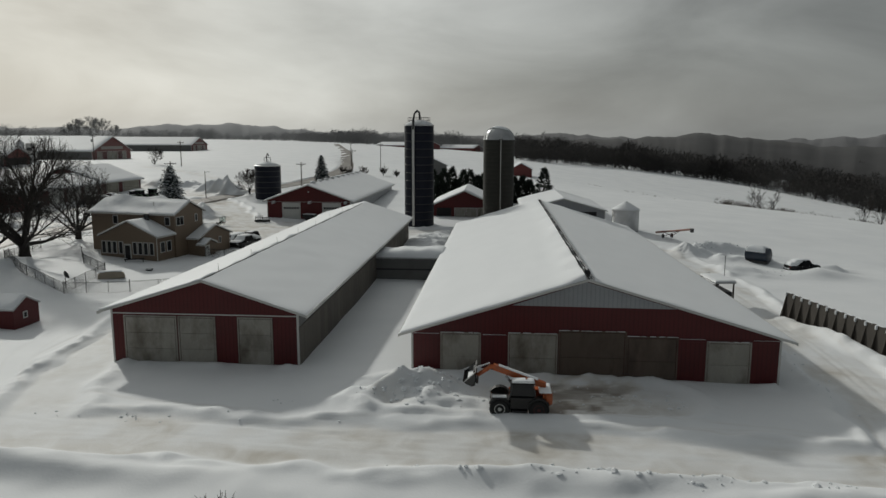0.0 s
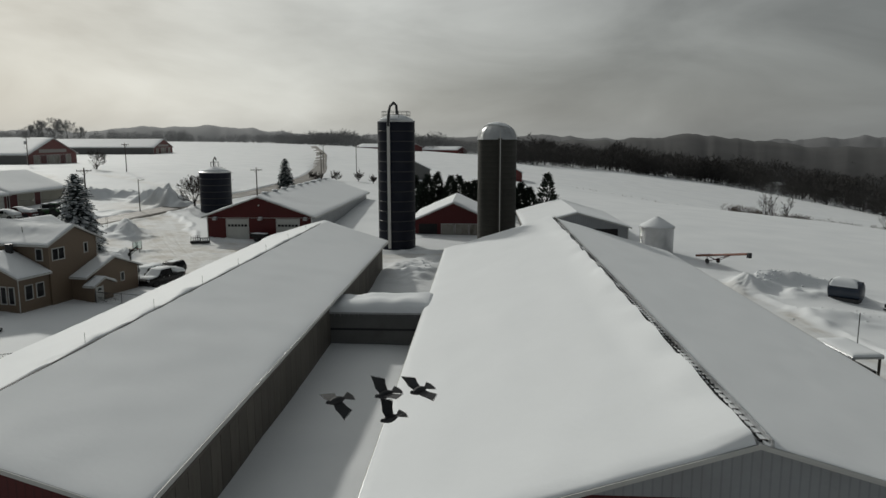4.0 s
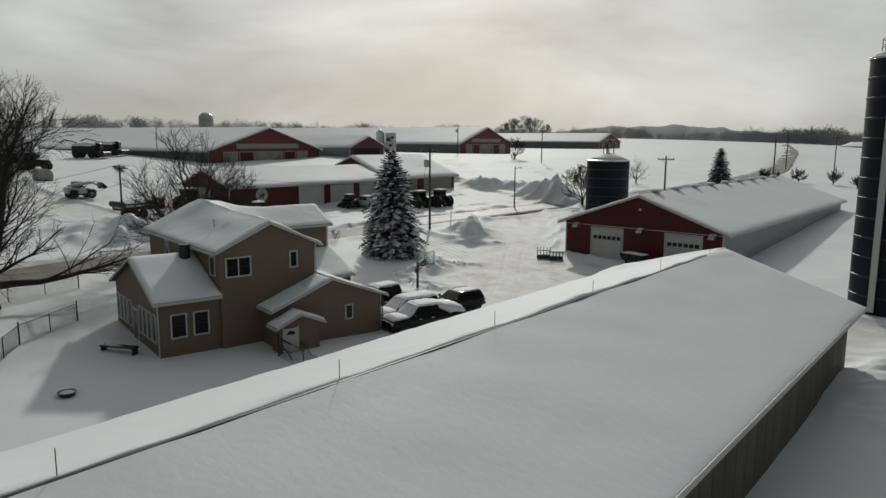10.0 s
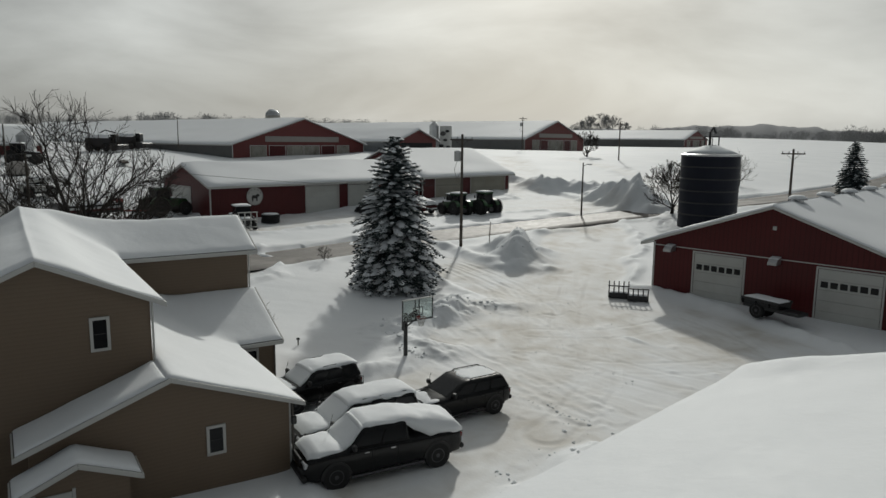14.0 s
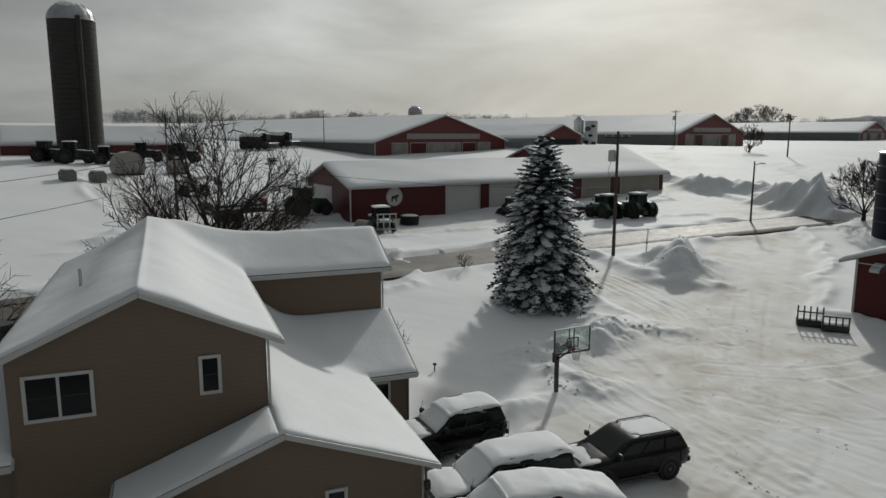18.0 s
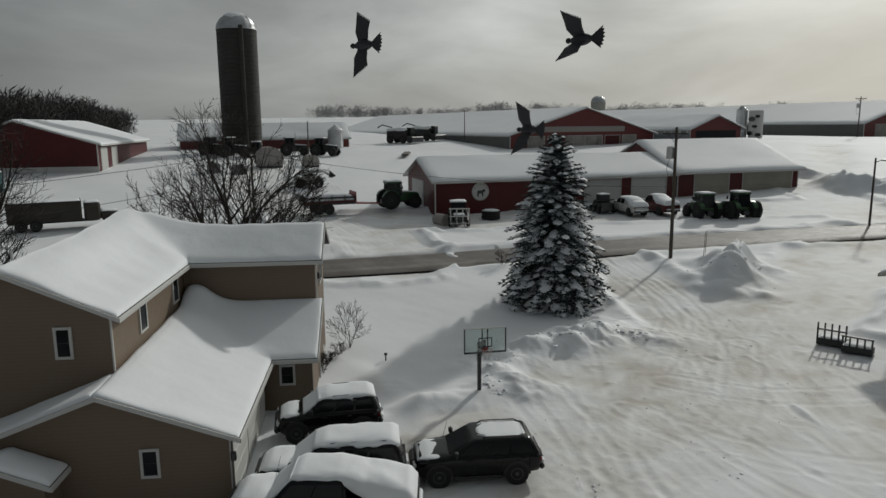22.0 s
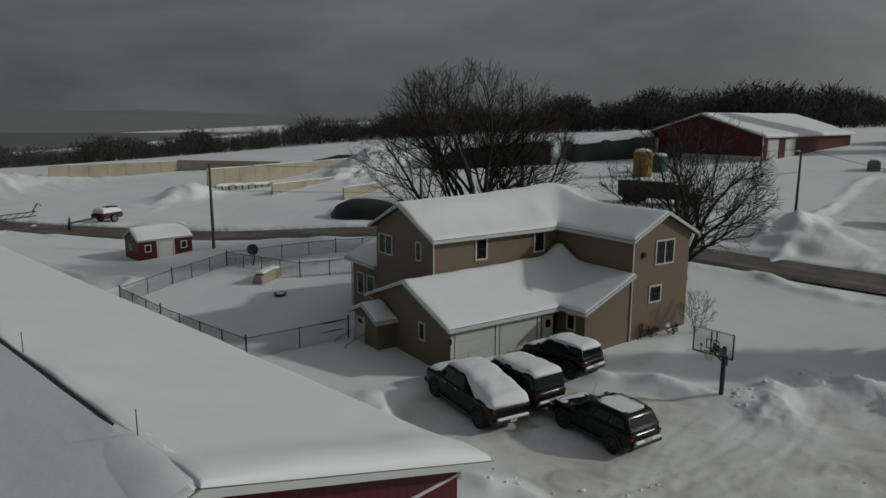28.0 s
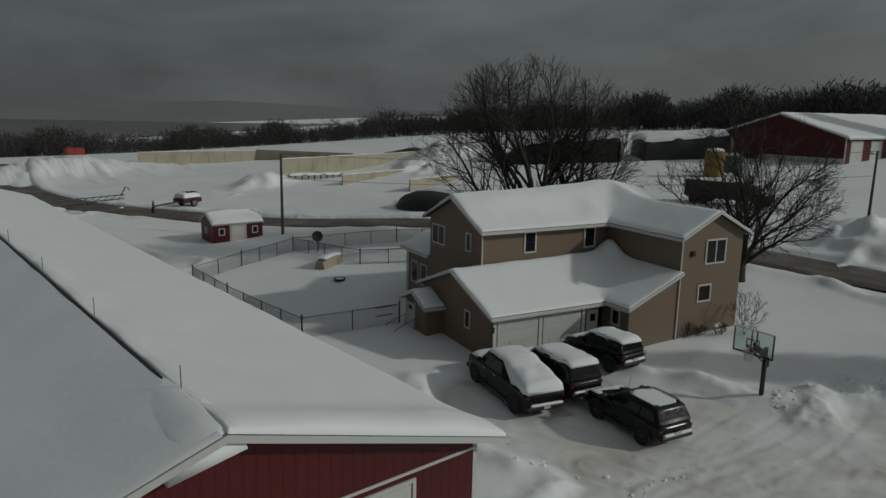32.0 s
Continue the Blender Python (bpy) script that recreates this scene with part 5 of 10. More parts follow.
    gable_end(b, "wall", [(sx0, sy0, LOW), (sx1, sy0, LOW), (sx1, sy0, 3.55), (sxm, sy0, 5.35), (sx0, sy0, 3.55)], (0, 0.2, 0), TAN)
    part("wall", MB().box(sx1 - 0.2, sx1, sy0 + 0.2, my0, LOW, 3.55), TAN, b)
    part("wall", MB().box(sx0, sx0 + 0.2, sy0 + 0.2, my0, LOW, 3.55), TAN, b)
    ss = (5.35 - 3.55) / (sx1 - sxm)
    rs = sx1 - sxm + 0.4
    house_roof(b, (sxm, sy0 - 0.35, 5.4), (rs, 0, -rs * ss), (0, 3.9, 0), 0.12, 28, nv=14)
    house_roof(b, (sxm, sy0 - 0.35, 5.4), (-rs - 0.2, 0, -(rs + 0.2) * ss), (0, 3.9, 0), 0.12, 29, nv=14)
    part("chimney", MB().cyl(-4.1, -7.3, 4.6, 6.05, 0.34, n=14), STEEL, b, "dark round flue")
    part("plumbing_vent", MB().cyl(-4.5, -5.2, 6.6, 7.45, 0.055, n=8), TRIM, b)
    # entry porch: gable and door towards +x
    px0, px1, py0, py1, pe, pr = 1.4, 2.45, -4.2, -1.6, 1.75, 2.3
    pm = (py0 + py1) / 2
    gable_end(b, "porch_wall", [(px1, py0, LOW), (px1, py1, LOW), (px1, py1, pe), (px1, pm, pr), (px1, py0, pe)], (-0.12, 0, 0), TAN)
    part("porch_wall", MB().box(px0, px1 - 0.12, py0, py0 + 0.12, LOW, pe), TAN, b)
    part("porch_wall", MB().box(px0, px1 - 0.12, py1 - 0.12, py1, LOW, pe), TAN, b)
    sp = (pr - pe) / (py1 - pm)
    rp = py1 - pm + 0.3
    for q in (1, -1):
        house_roof(b, (px1 + 0.28, pm, pr + 0.05), (0, q * rp, -rp * sp), (-(px1 - px0) - 0.28, 0, 0), 0.16, 30, nu=8, nv=8, bare=True)
    roof_blanket(b, [(px0 + 0.01, px1 + 0.26, pm - rp + 0.02, pm + rp - 0.02)], lambda x, y: pr + 0.06 - np.abs(y - pm) * sp, 0.15, 31, edge=0.22, step=0.15)
    pf = pose(px1, -3.5, 0, 0, 0, 90)
    d = part("entry_door", MB().rbox(-0.44, 0.44, -0.05, 0.0, -0.45, 1.5, 0.015), DOOR_CLEAN, b, "white entry door with a fanlight", m=pf)
    part("fanlight", MB().prism([(0.28 * math.cos(a), -0.065, 1.12 + 0.24 * math.sin(a)) for a in np.linspace(0, math.pi, 9)], (0, 0.02, 0)), GLASS, d)
    part("door_knob", MB().rbox(0.3, 0.36, -0.1, -0.05, 0.5, 0.56, 0.02), CHROME, d)
    for q in ((-0.52, -0.44), (0.44, 0.52)):
        part("door_casing", MB().box(q[0], q[1], -0.06, 0.0, -0.45, 1.58), TRIM, b, m=pf)
    for y in (-4.15, -2.9):
        part("stair_rail", MB().tube([(px1 + 0.1, y, -0.5), (px1 + 0.1, y, 0.65), (px1 + 1.3, y, 0.15), (px1 + 1.3, y, -0.7)], 0.025, 6), STEEL, b, "black handrail")
    # windows
    east = pose(mx1, 0, 0, 0, 0, 90)
    window(b, east, -5.42, 4.98, 1.5, 1.12, 2)
    window(b, east, -1.83, 5.1, 0.47, 0.98, 1)
    window(b, pose(gx1, 0, 0, 0, 0, 90), 1.12, 1.62, 0.5, 0.88, 1)
    north = pose(0, my1, 0, 0, 0, 180)
    window(b, north, 3.45, 5.14, 0.75, 1.15, 1)
    window(b, north, 7.75, 5.14, 0.75, 1.15, 1)
    wn = pose(0, wy1, 0, 0, 0, 180)
    window(b, wn, 11.75, 5.05, 1.5, 1.3, 2)
    window(b, wn, 11.1, 2.75, 0.95, 0.9, 1)
    window(b, pose(bx1, 0, 0, 0, 0, 90), 4.5, 1.75, 0.55, 0.8, 1)
    se = pose(sx1, 0, 0, 0, 0, 90)
    window(b, se, -9.0, 1.9, 0.85, 1.35, 1)
    window(b, se, -7.7, 1.9, 0.85, 1.35, 1)
    sf = pose(0, sy0, 0)
    for x in (-8.8, -7.95, -7.1, -6.1, -3.9, -3.05, -2.2, -1.3):
        window(b, sf, x, 1.75, 0.62, 1.6, 1)
    d = part("patio_door", MB().rbox(-5.6, -4.5, -0.05, 0.0, -0.2, 2.3, 0.01), DOOR_CLEAN, b, "white patio door", m=sf)
    part("pane", MB().box(-5.45, -4.65, -0.06, -0.05, 0.0, 2.1), GLASS, d)
    window(b, pose(0, my0, 0), -1.4, 5.0, 0.75, 1.1, 1)
    window(b, pose(0, my0, 0), -9.8, 5.0, 0.75, 1.1, 1)
    # garage doors towards +y
    gn = pose(0, gy1, 0, 0, 0, 180)
    for x0, x1 in ((-1.15, 1.35), (1.65, 4.15)):
        d = part("garage_door", MB().box(x0, x1, -0.02, 0.05, -0.3, 2.25), DOOR_CLEAN, b, "white sectional garage door", m=gn)
        for k in range(4):
            part("panel", MB().rbox(x0 + 0.03, x1 - 0.03, -0.05, -0.015, -0.3 + k * 0.63, 0.31 + k * 0.63, 0.012), DOOR_CLEAN, d)
    for x in (-1.3, 1.5, 4.3):
        part("door_casing", MB().box(x - 0.1, x + 0.1, -0.06, 0.0, -0.3, 2.4), TRIM, b, m=gn)
    d = part("side_door", MB().rbox(4.55, 5.3, -0.05, 0.0, -0.3, 2.05, 0.01), DOOR_CLEAN, b, "white door with a small window", m=gn)
    part("pane", MB().box(4.75, 5.1, -0.065, -0.05, 1.4, 1.8), GLASS, d)
    part("wall_lantern", MB().rbox(-1.55, -1.4, -0.22, -0.05, 1.6, 1.9, 0.03), BLACK, b, m=gn)
    # downspouts and corner boards
    for x, y, z in ((gx1 + 0.06, gy1 + 0.1, EG), (sx1 + 0.06, sy0 - 0.05, 3.5), (bx1 + 0.05, by1 + 0.02, EG), (wx1 + 0.02, wy1 + 0.06, 6.0), (mx1 + 0.05, my1 + 0.05, 6.0)):
        part("downspout", MB().rbox(x - 0.04, x + 0.04, y - 0.03, y + 0.03, -0.4, z, 0.01), TRIM if z > 3 else BOARD, b)
    part("meter_box", MB().rbox(-10.1, -9.85, wy1, wy1 + 0.14, 4.9, 5.2, 0.02), STEEL, b)


build_house()
# ---- across the road ----
SHOP = gable_building("equipment_shop", "long red shop with white overhead doors and round cow sign", "shop", pose(-89.5, 121.3, 2.9, 0, 0, 0) @ pose(-6.0, 0, 0), 11.5, 29.6, 3.4, 5.4, RED, RED,
                      over=0.6, gover=0.5, snow=(0.2, 0.22), seed=31, gable_low=-1.2)
b = SHOP
for x0 in (11.8, 17.9, 24.0):
    overhead_door(b, "right", x0, x0 + 4.6, -0.2, 2.95, DOOR_CLEAN, 5, label="white overhead shop door")
overhead_door(b, "front", -3.6, 1.2, -0.2, 3.0, DOOR_CLEAN, 4, label="white overhead shop door")
sg = part("round_sign", MB().tube([(0, 0, 0), (0, -0.06, 0)], 0.98, 32, True, face_m(b, "right") @ pose(5.15, -0.02, 2.1)), TRIM, b, "round white sign with a black-and-white cow shape")
part("sign_rim", MB().tube([(5.15 + 0.98 * math.cos(a), -0.08, 2.1 + 0.98 * math.sin(a)) for a in np.linspace(0, 2 * math.pi, 33)], 0.04, 6), GREYBAR, sg, m=face_m(b, "right"))
part("cow_shape", MB().prism([(4.8, -0.08, 1.55), (4.95, -0.08, 1.55), (4.98, -0.08, 1.85), (5.3, -0.08, 1.85), (5.33, -0.08, 1.55), (5.46, -0.08, 1.55), (5.48, -0.08, 2.0), (5.72, -0.08, 2.1), (5.68, -0.08, 2.3), (5.45, -0.08, 2.36), (5.3, -0.08, 2.22), (4.85, -0.08, 2.2), (4.76, -0.08, 1.9)], (0, -0.02, 0)), BLACK, sg, m=face_m(b, "right"))
for k in range(5):
    a = radians(150 - k * 30)
    part("sign_bar", MB().box(-0.12, 0.12, -0.1, -0.08, -0.05, 0.05, pose(5.15 + 0.78 * math.cos(a), 0, 2.1 + 0.78 * math.sin(a), 0, 90 - math.degrees(a), 0)), GREYBAR, sg, m=face_m(b, "right"))
SHOP2 = gable_building("equipment_shop", "taller red shop bay with two overhead doors under snow", "shop", pose(-98.0, 151.5, 3.0), 16.5, 17.8, 3.5, 6.75, RED, RED, over=0.7, gover=0.6, snow=(0.2, 0.24), seed=33, base=-1.2)
for x0, dw in ((2.4, 4.9), (9.4, 7.4)):
    overhead_door(SHOP2, "right", x0, x0 + dw, -0.8, 3.1, DOOR_TAN, 5, label="beige overhead shop door")


def far_barn(x, y, z, w, length, turn, eave, ridge, seed, label, doors=True):
    b = gable_building("dairy_barn", label, "barn", pose(x, y, z, 0, 0, turn), w, length, eave, ridge, RED_FAR, GREY_DARK, over=0.7, gover=0.6, snow=(0.25, 0.2), seed=seed, group="dairy barns", fine=0.5)
    part("gable_sign", MB().box(-w * 0.28, w * 0.28, -0.06, 0.0, eave + 0.5, eave + 1.6), GREYBAR, b, "faded pale sign board")
    if doors:
        k = w / 30
        for x0, x1, mt in ((-11.5, -8.3, DOOR_WHITE), (-7.6, -4.2, RED), (-3.8, -0.2, DOOR_WHITE), (0.1, 3.6, DOOR_WHITE), (4.2, 7.4, RED), (8.0, 11.0, DOOR_WHITE)):
            overhead_door(b, "front", x0 * k, x1 * k, -0.4, min(3.4, eave - 0.3), mt, 2, label="tall barn door")
    return b


far_barn(-147.3, 170.3, 7.2, 35.0, 128.0, 96.8, 2.9, 8.1, 41, "long red dairy barn with a broad snow-covered roof")
far_barn(-146.0, 256.0, 8.8, 34.0, 150.0, 96.8, 3.0, 8.1, 43, "long red dairy barn with open grey sides and snowy roof")
far_barn(-183.6, 420.0, 9.4, 32.0, 150.0, 96.8, 3.2, 7.6, 45, "distant red dairy barn under snow")
MACH = gable_building("machinery_shed", "large red machinery shed with snowy roof and tall white doors", "shed", pose(-125.0, 73.5, 6.0, 0, 0, 85), 20.0, 34.0, 4.0, 7.1, RED, RED, over=0.6, gover=0.5, snow=(0.2, 0.2), seed=47)
part("white_skirt", MB().box(-3.0, 9.9, -0.05, 0.0, -0.6, 1.0), TRIM, MACH)
for x0 in (1.5, 7.5):
    overhead_door(MACH, "right", x0, x0 + 3.4, -0.3, 3.4, DOOR_CLEAN, 4, label="tall white sliding door")
gable_building("calf_barn", "long low red barn behind the concrete silo", "barn", pose(-165.0, 92.0, 7.0), 11.0, 32.0, 2.9, 5.6, RED_FAR, RED_FAR, over=0.5, gover=0.4, snow=(0.2, 0.22), seed=49)
OFFICE = gable_building("milking_parlour", "small dark-gabled parlour building between the barns", "barn", pose(-143.0, 198.5, 8.0, 0, 0, 96.8), 14.0, 30.0, 3.0, 5.6, RED_FAR, GREY_STEEL, over=0.8, gover=0.8, snow=(0.25, 0.25), seed=51, fine=0.6)
# Shade under the parlour porch laid on as a near-black panel.
part("porch_void", MB().box(-5.5, 5.5, -0.05, 0.0, -0.4, 2.6), DARK, OFFICE)
GARDENSHED = gable_building("garden_shed", "small dark red garden shed with white double doors", "shed", pose(-41.9, 57.6, -0.45, 0, 0, 88), 3.2, 5.0, 1.9, 2.75, RED, RED, over=0.12, gover=0.12, snow=(0.14, 0.14), seed=53, base=-0.5, trim=False)
b = GARDENSHED
overhead_door(b, "right", 1.75, 3.2, -0.1, 1.7, DOOR_CLEAN, 1, label="white double doors")
for x in (0.85, 4.2):
    window(b, face_m(b, "right"), x, 1.2, 0.5, 0.6, 1)
window(b, face_m(b, "front"), -0.2, 1.2, 0.45, 0.5, 1)
COWSILO = thing("painted_feed_bin", pose(-148.3, 213.0, 8.3), "white feed bin painted with black cow patches", "feed bin")
part("shell", MB().lathe([(1.5, -0.5), (1.5, 6.3), (1.4, 6.5)], 24), TRIM, COWSILO, smooth=True)
for a, z, q in ((-60, 1.5, 0.7), (-20, 3.0, 0.5), (10, 1.2, 0.6), (-45, 4.6, 0.8), (0, 5.2, 0.5)):
    part("black_patch", MB().tube([(0, 0, 0), (0, -0.03, 0)], q, 12, True, pose(1.5 * math.sin(radians(a + 60)), -1.5 * math.cos(radians(a + 60)), z, 0, 0, a + 60) @ Matrix.Diagonal((1.1, 1, 0.7, 1))), BLACK, COWSILO)
FEEDSILO = thing("feed_bin", pose(-150.5, 211.0, 8.3), "grey steel feed bin with cone top", "feed bin")
part("shell", MB().lathe([(1.2, -0.5), (1.2, 6.6), (0.2, 7.6)], 24), GALV, FEEDSILO, smooth=True)
SMALLSILO = thing("feed_bin", pose(-157.5, 121.0, 7.0), "small galvanized feed bin beside the calf barn", "feed bin")
part("shell", MB().lathe([(1.5, -0.5), (1.5, 4.4), (0.2, 5.4)], 24), GALV, SMALLSILO, smooth=True)
silo("far_silo", "far grey silo on the horizon", -500.0, 372.0, 10.0, 5.5, 18.5, CONC, "dome")
for k, (x, y, turn, w, l) in enumerate(((-60, 640, 60, 20, 60), (-20, 660, 60, 16, 40), (-25, 255, 20, 12, 16), (10, 330, 0, 10, 22))):
    gable_building("far_farmstead", "distant farm building under snow", "barn", pose(x, y, float(base_z(x, y)) - 0.2, 0, 0, turn), w, l, 3.4, 6.2, RED_FAR if k != 2 else GREY_DARK, RED_FAR, snow=(0.25, 0.25), seed=60 + k, fine=0.3, trim=False, group="distant farmsteads")
# ---- trees ----
def crown_tree(name, label, x, y, h, rx, seed, n=520, fork=0.16, trunk_r=0.4, z=None, group="", low=0.2, peak=0.5, twig=0.022, stems=6, droop=0.0, bark=None):
    """A leafless tree: arching limbs, side branches and fans of fine twigs that fill a rounded crown. n: how dense."""
    r = np.random.RandomState(seed)
    t = thing(name, pose(x, y, gz(x, y) - 0.1 if z is None else z), label, "tree", group)
    k = max(0.55, (n / 520.0) ** 0.33)
    kids = (int(round(10 * k)), int(round(7.5 * k)), int(round(5 * k)))
    mid_z, half = h * peak, h * (1 - peak)
    axes = np.array([rx, rx, half])
    wood, limbs, fine = MB(), MB(), MB()

    def reach(p, d):
        """How far from p along d the crown's outline lies."""
        q, e = (p - np.array([0, 0, mid_z])) / axes, d / axes
        a, b_, c = e @ e, q @ e, q @ q - 1
        return (-b_ + math.sqrt(max(b_ * b_ - a * c, 0.0))) / a

    def turned(d, ang):
        w = np.cross(d, r.normal(0, 1, 3))
        w /= np.linalg.norm(w) + 1e-9
        return d * math.cos(ang) + w * math.sin(ang)

    def branch(p, d, length, r0, level):
        m = (7, 5, 3, 2)[level]
        bend = (0.035, 0.05, 0.07, 0.04)[level]
        wob = (0.12, 0.14, 0.16, 0.12)[level]
        pts, dirs, dd = [p], [d], d
        for i in range(m):
            dd = dd + np.array([0, 0, bend * (1.0 if level or d[2] > 0.45 else 0.4) - droop * (i / m) ** 2]) + r.normal(0, wob, 3)
            dd = dd / np.linalg.norm(dd)
            pts.append(pts[-1] + dd * length / m)
            dirs.append(dd)
        r1 = max(twig * 0.35, r0 * (0.10, 0.18, 0.4, 0.4)[level])
        rr = [r0 + (r1 - r0) * (i / m) ** 0.8 for i in range(m + 1)]
        (limbs if r0 > 0.05 else fine).tube(pts, rr, 6 if r0 > 0.05 else 3, False)
        if level == 3:
            return
        c = kids[level]
        for q in range(c):
            f = (0.16 if level else 0.22) + (0.82 if level else 0.76) * (q + r.uniform(0.1, 0.9)) / c
            i = min(m - 1, int(f * m))
            w = f * m - i
            o = pts[i] * (1 - w) + pts[i + 1] * w
            nd = turned(dirs[i], r.uniform(0.55, 1.0) * (1.0 - 0.2 * f))
            nd = nd + np.array([0, 0, 0.06])
            nd /= np.linalg.norm(nd)
            ln = min(reach(o, nd) * r.uniform(0.85, 1.05), length * (0.62, 0.5, 0.42)[level] * (1.15 - 0.55 * f) * r.uniform(0.75, 1.15))
            if ln > 0.03 * h and o[2] + nd[2] * ln > low * h * 0.5:
                branch(o, nd, ln, max(twig * (1.0 if level < 2 else 0.7), rr[i] * (0.5, 0.5, 0.45)[level]), level + 1)

    base = np.array([0.0, 0.0, h * fork])
    wood.tube([(0, 0, -0.3), (0, 0, h * fork * 0.3), (0.03, 0.02, h * fork * 0.75), base], [trunk_r * 1.4, trunk_r * 1.08, trunk_r, trunk_r * 0.95], 10)
    turn = r.uniform(0, 6.28)
    for q in range(stems):
        tilt = (0.10 if q == 0 else r.uniform(0.35, 0.65) if q % 2 else r.uniform(0.8, 1.25))
        a = turn + q * 2.4 + r.normal(0, 0.2)
        d = np.array([math.sin(tilt) * math.cos(a), math.sin(tilt) * math.sin(a), math.cos(tilt)])
        o = base * (1.0 - (0.0 if q < 2 else r.uniform(0.05, 0.45)))
        branch(o, d, reach(o, d) * r.uniform(0.86, 1.0), trunk_r * (0.6 if q < 2 else r.uniform(0.35, 0.52)), 0)
    part("trunk", wood, bark or BARK, t, smooth="all")
    part("limb_framework", limbs if limbs.v else MB().tube([(0, 0, 0), (0, 0, h * 0.4)], twig, 5), bark or BARK, t, smooth="all")
    if fine.v:
        part("crown", fine, bark or TWIG, t, "dense bare twigs")
    return t


def bare_tree(name, label, x, y, h, spread, seed, forks=2, levels=6, trunk_r=0.35, z=None, twig=1.0, first=0.16, lean=0.0, per=3, group=""):
    """Tapered trunk, forking limbs and fine twigs, grown by rule."""
    r = random.Random(seed)
    t = thing(name, pose(x, y, gz(x, y) - 0.1 if z is None else z), label, "tree", group)
    wood, limbs, fine = MB(), MB(), MB()

    def grow(p, d, length, rad, level):
        n = 3 if level < 3 else 2
        pts, rr, q, dd = [p], [rad], p, d
        for i in range(n):
            dd = (dd + Vector((r.uniform(-1, 1), r.uniform(-1, 1), r.uniform(-0.5, 0.8))) * (0.05 if level == 0 else 0.17)).normalized()
            q = q + dd * length / n
            pts.append(q)
            rr.append(rad * (1 - (0.25 if level == 0 else 0.5) * (i + 1) / n))
        tgt = wood if level == 0 else (limbs if level < 3 else fine)
        tgt.tube(pts, rr, 8 if level == 0 else (6 if level < 3 else 3), False)
        if level >= levels:
            return
        kids = forks + 2 if level == 0 else per + (1 if level < 3 else 0)
        for k in range(kids):
            f = 1.0 if k == 0 else (r.uniform(0.7, 1.0) if level == 0 else r.uniform(0.25, 0.95))
            i = min(n - 1, int(f * n))
            base = pts[i].lerp(pts[i + 1], f * n - i) if f < 1 else pts[-1]
            ang = (r.uniform(0.55, 0.85) if level == 0 else r.uniform(0.45, 0.8)) * spread if k else r.uniform(0.05, 0.3)
            ax = dd.orthogonal().normalized()
            ax.rotate(Matrix.Rotation(r.uniform(0, 2 * math.pi) if level else 2 * math.pi * k / kids + r.uniform(-0.4, 0.4), 3, dd))
            nd = dd.copy()
            nd.rotate(Matrix.Rotation(ang, 3, ax))
            nd.z += 0.10
            ln = length * (r.uniform(1.5, 1.9) if level == 0 else (r.uniform(0.62, 0.85) if k == 0 else r.uniform(0.5, 0.72)))
            grow(base, nd.normalized(), ln, max(rr[min(i + 1, n)] * (0.8 if k == 0 else (0.6 if level else 0.7)), 0.011 * twig), level + 1)

    grow(Vector((0, 0, 0)), Vector((lean, 0, 1)).normalized(), h * first, trunk_r, 0)
    top = max(v[2] for m in (limbs, fine) for v in m.v)
    k = h / top
    for m in (wood, limbs, fine):
        m.v = [(a * k, b_ * k, c * k) for a, b_, c in m.v]
    part("trunk", wood, BARK, t, smooth="all")
    part("limb_framework", limbs, BARK, t, smooth="all")
    part("crown", fine, TWIG, t, "bare twigs")
    return t


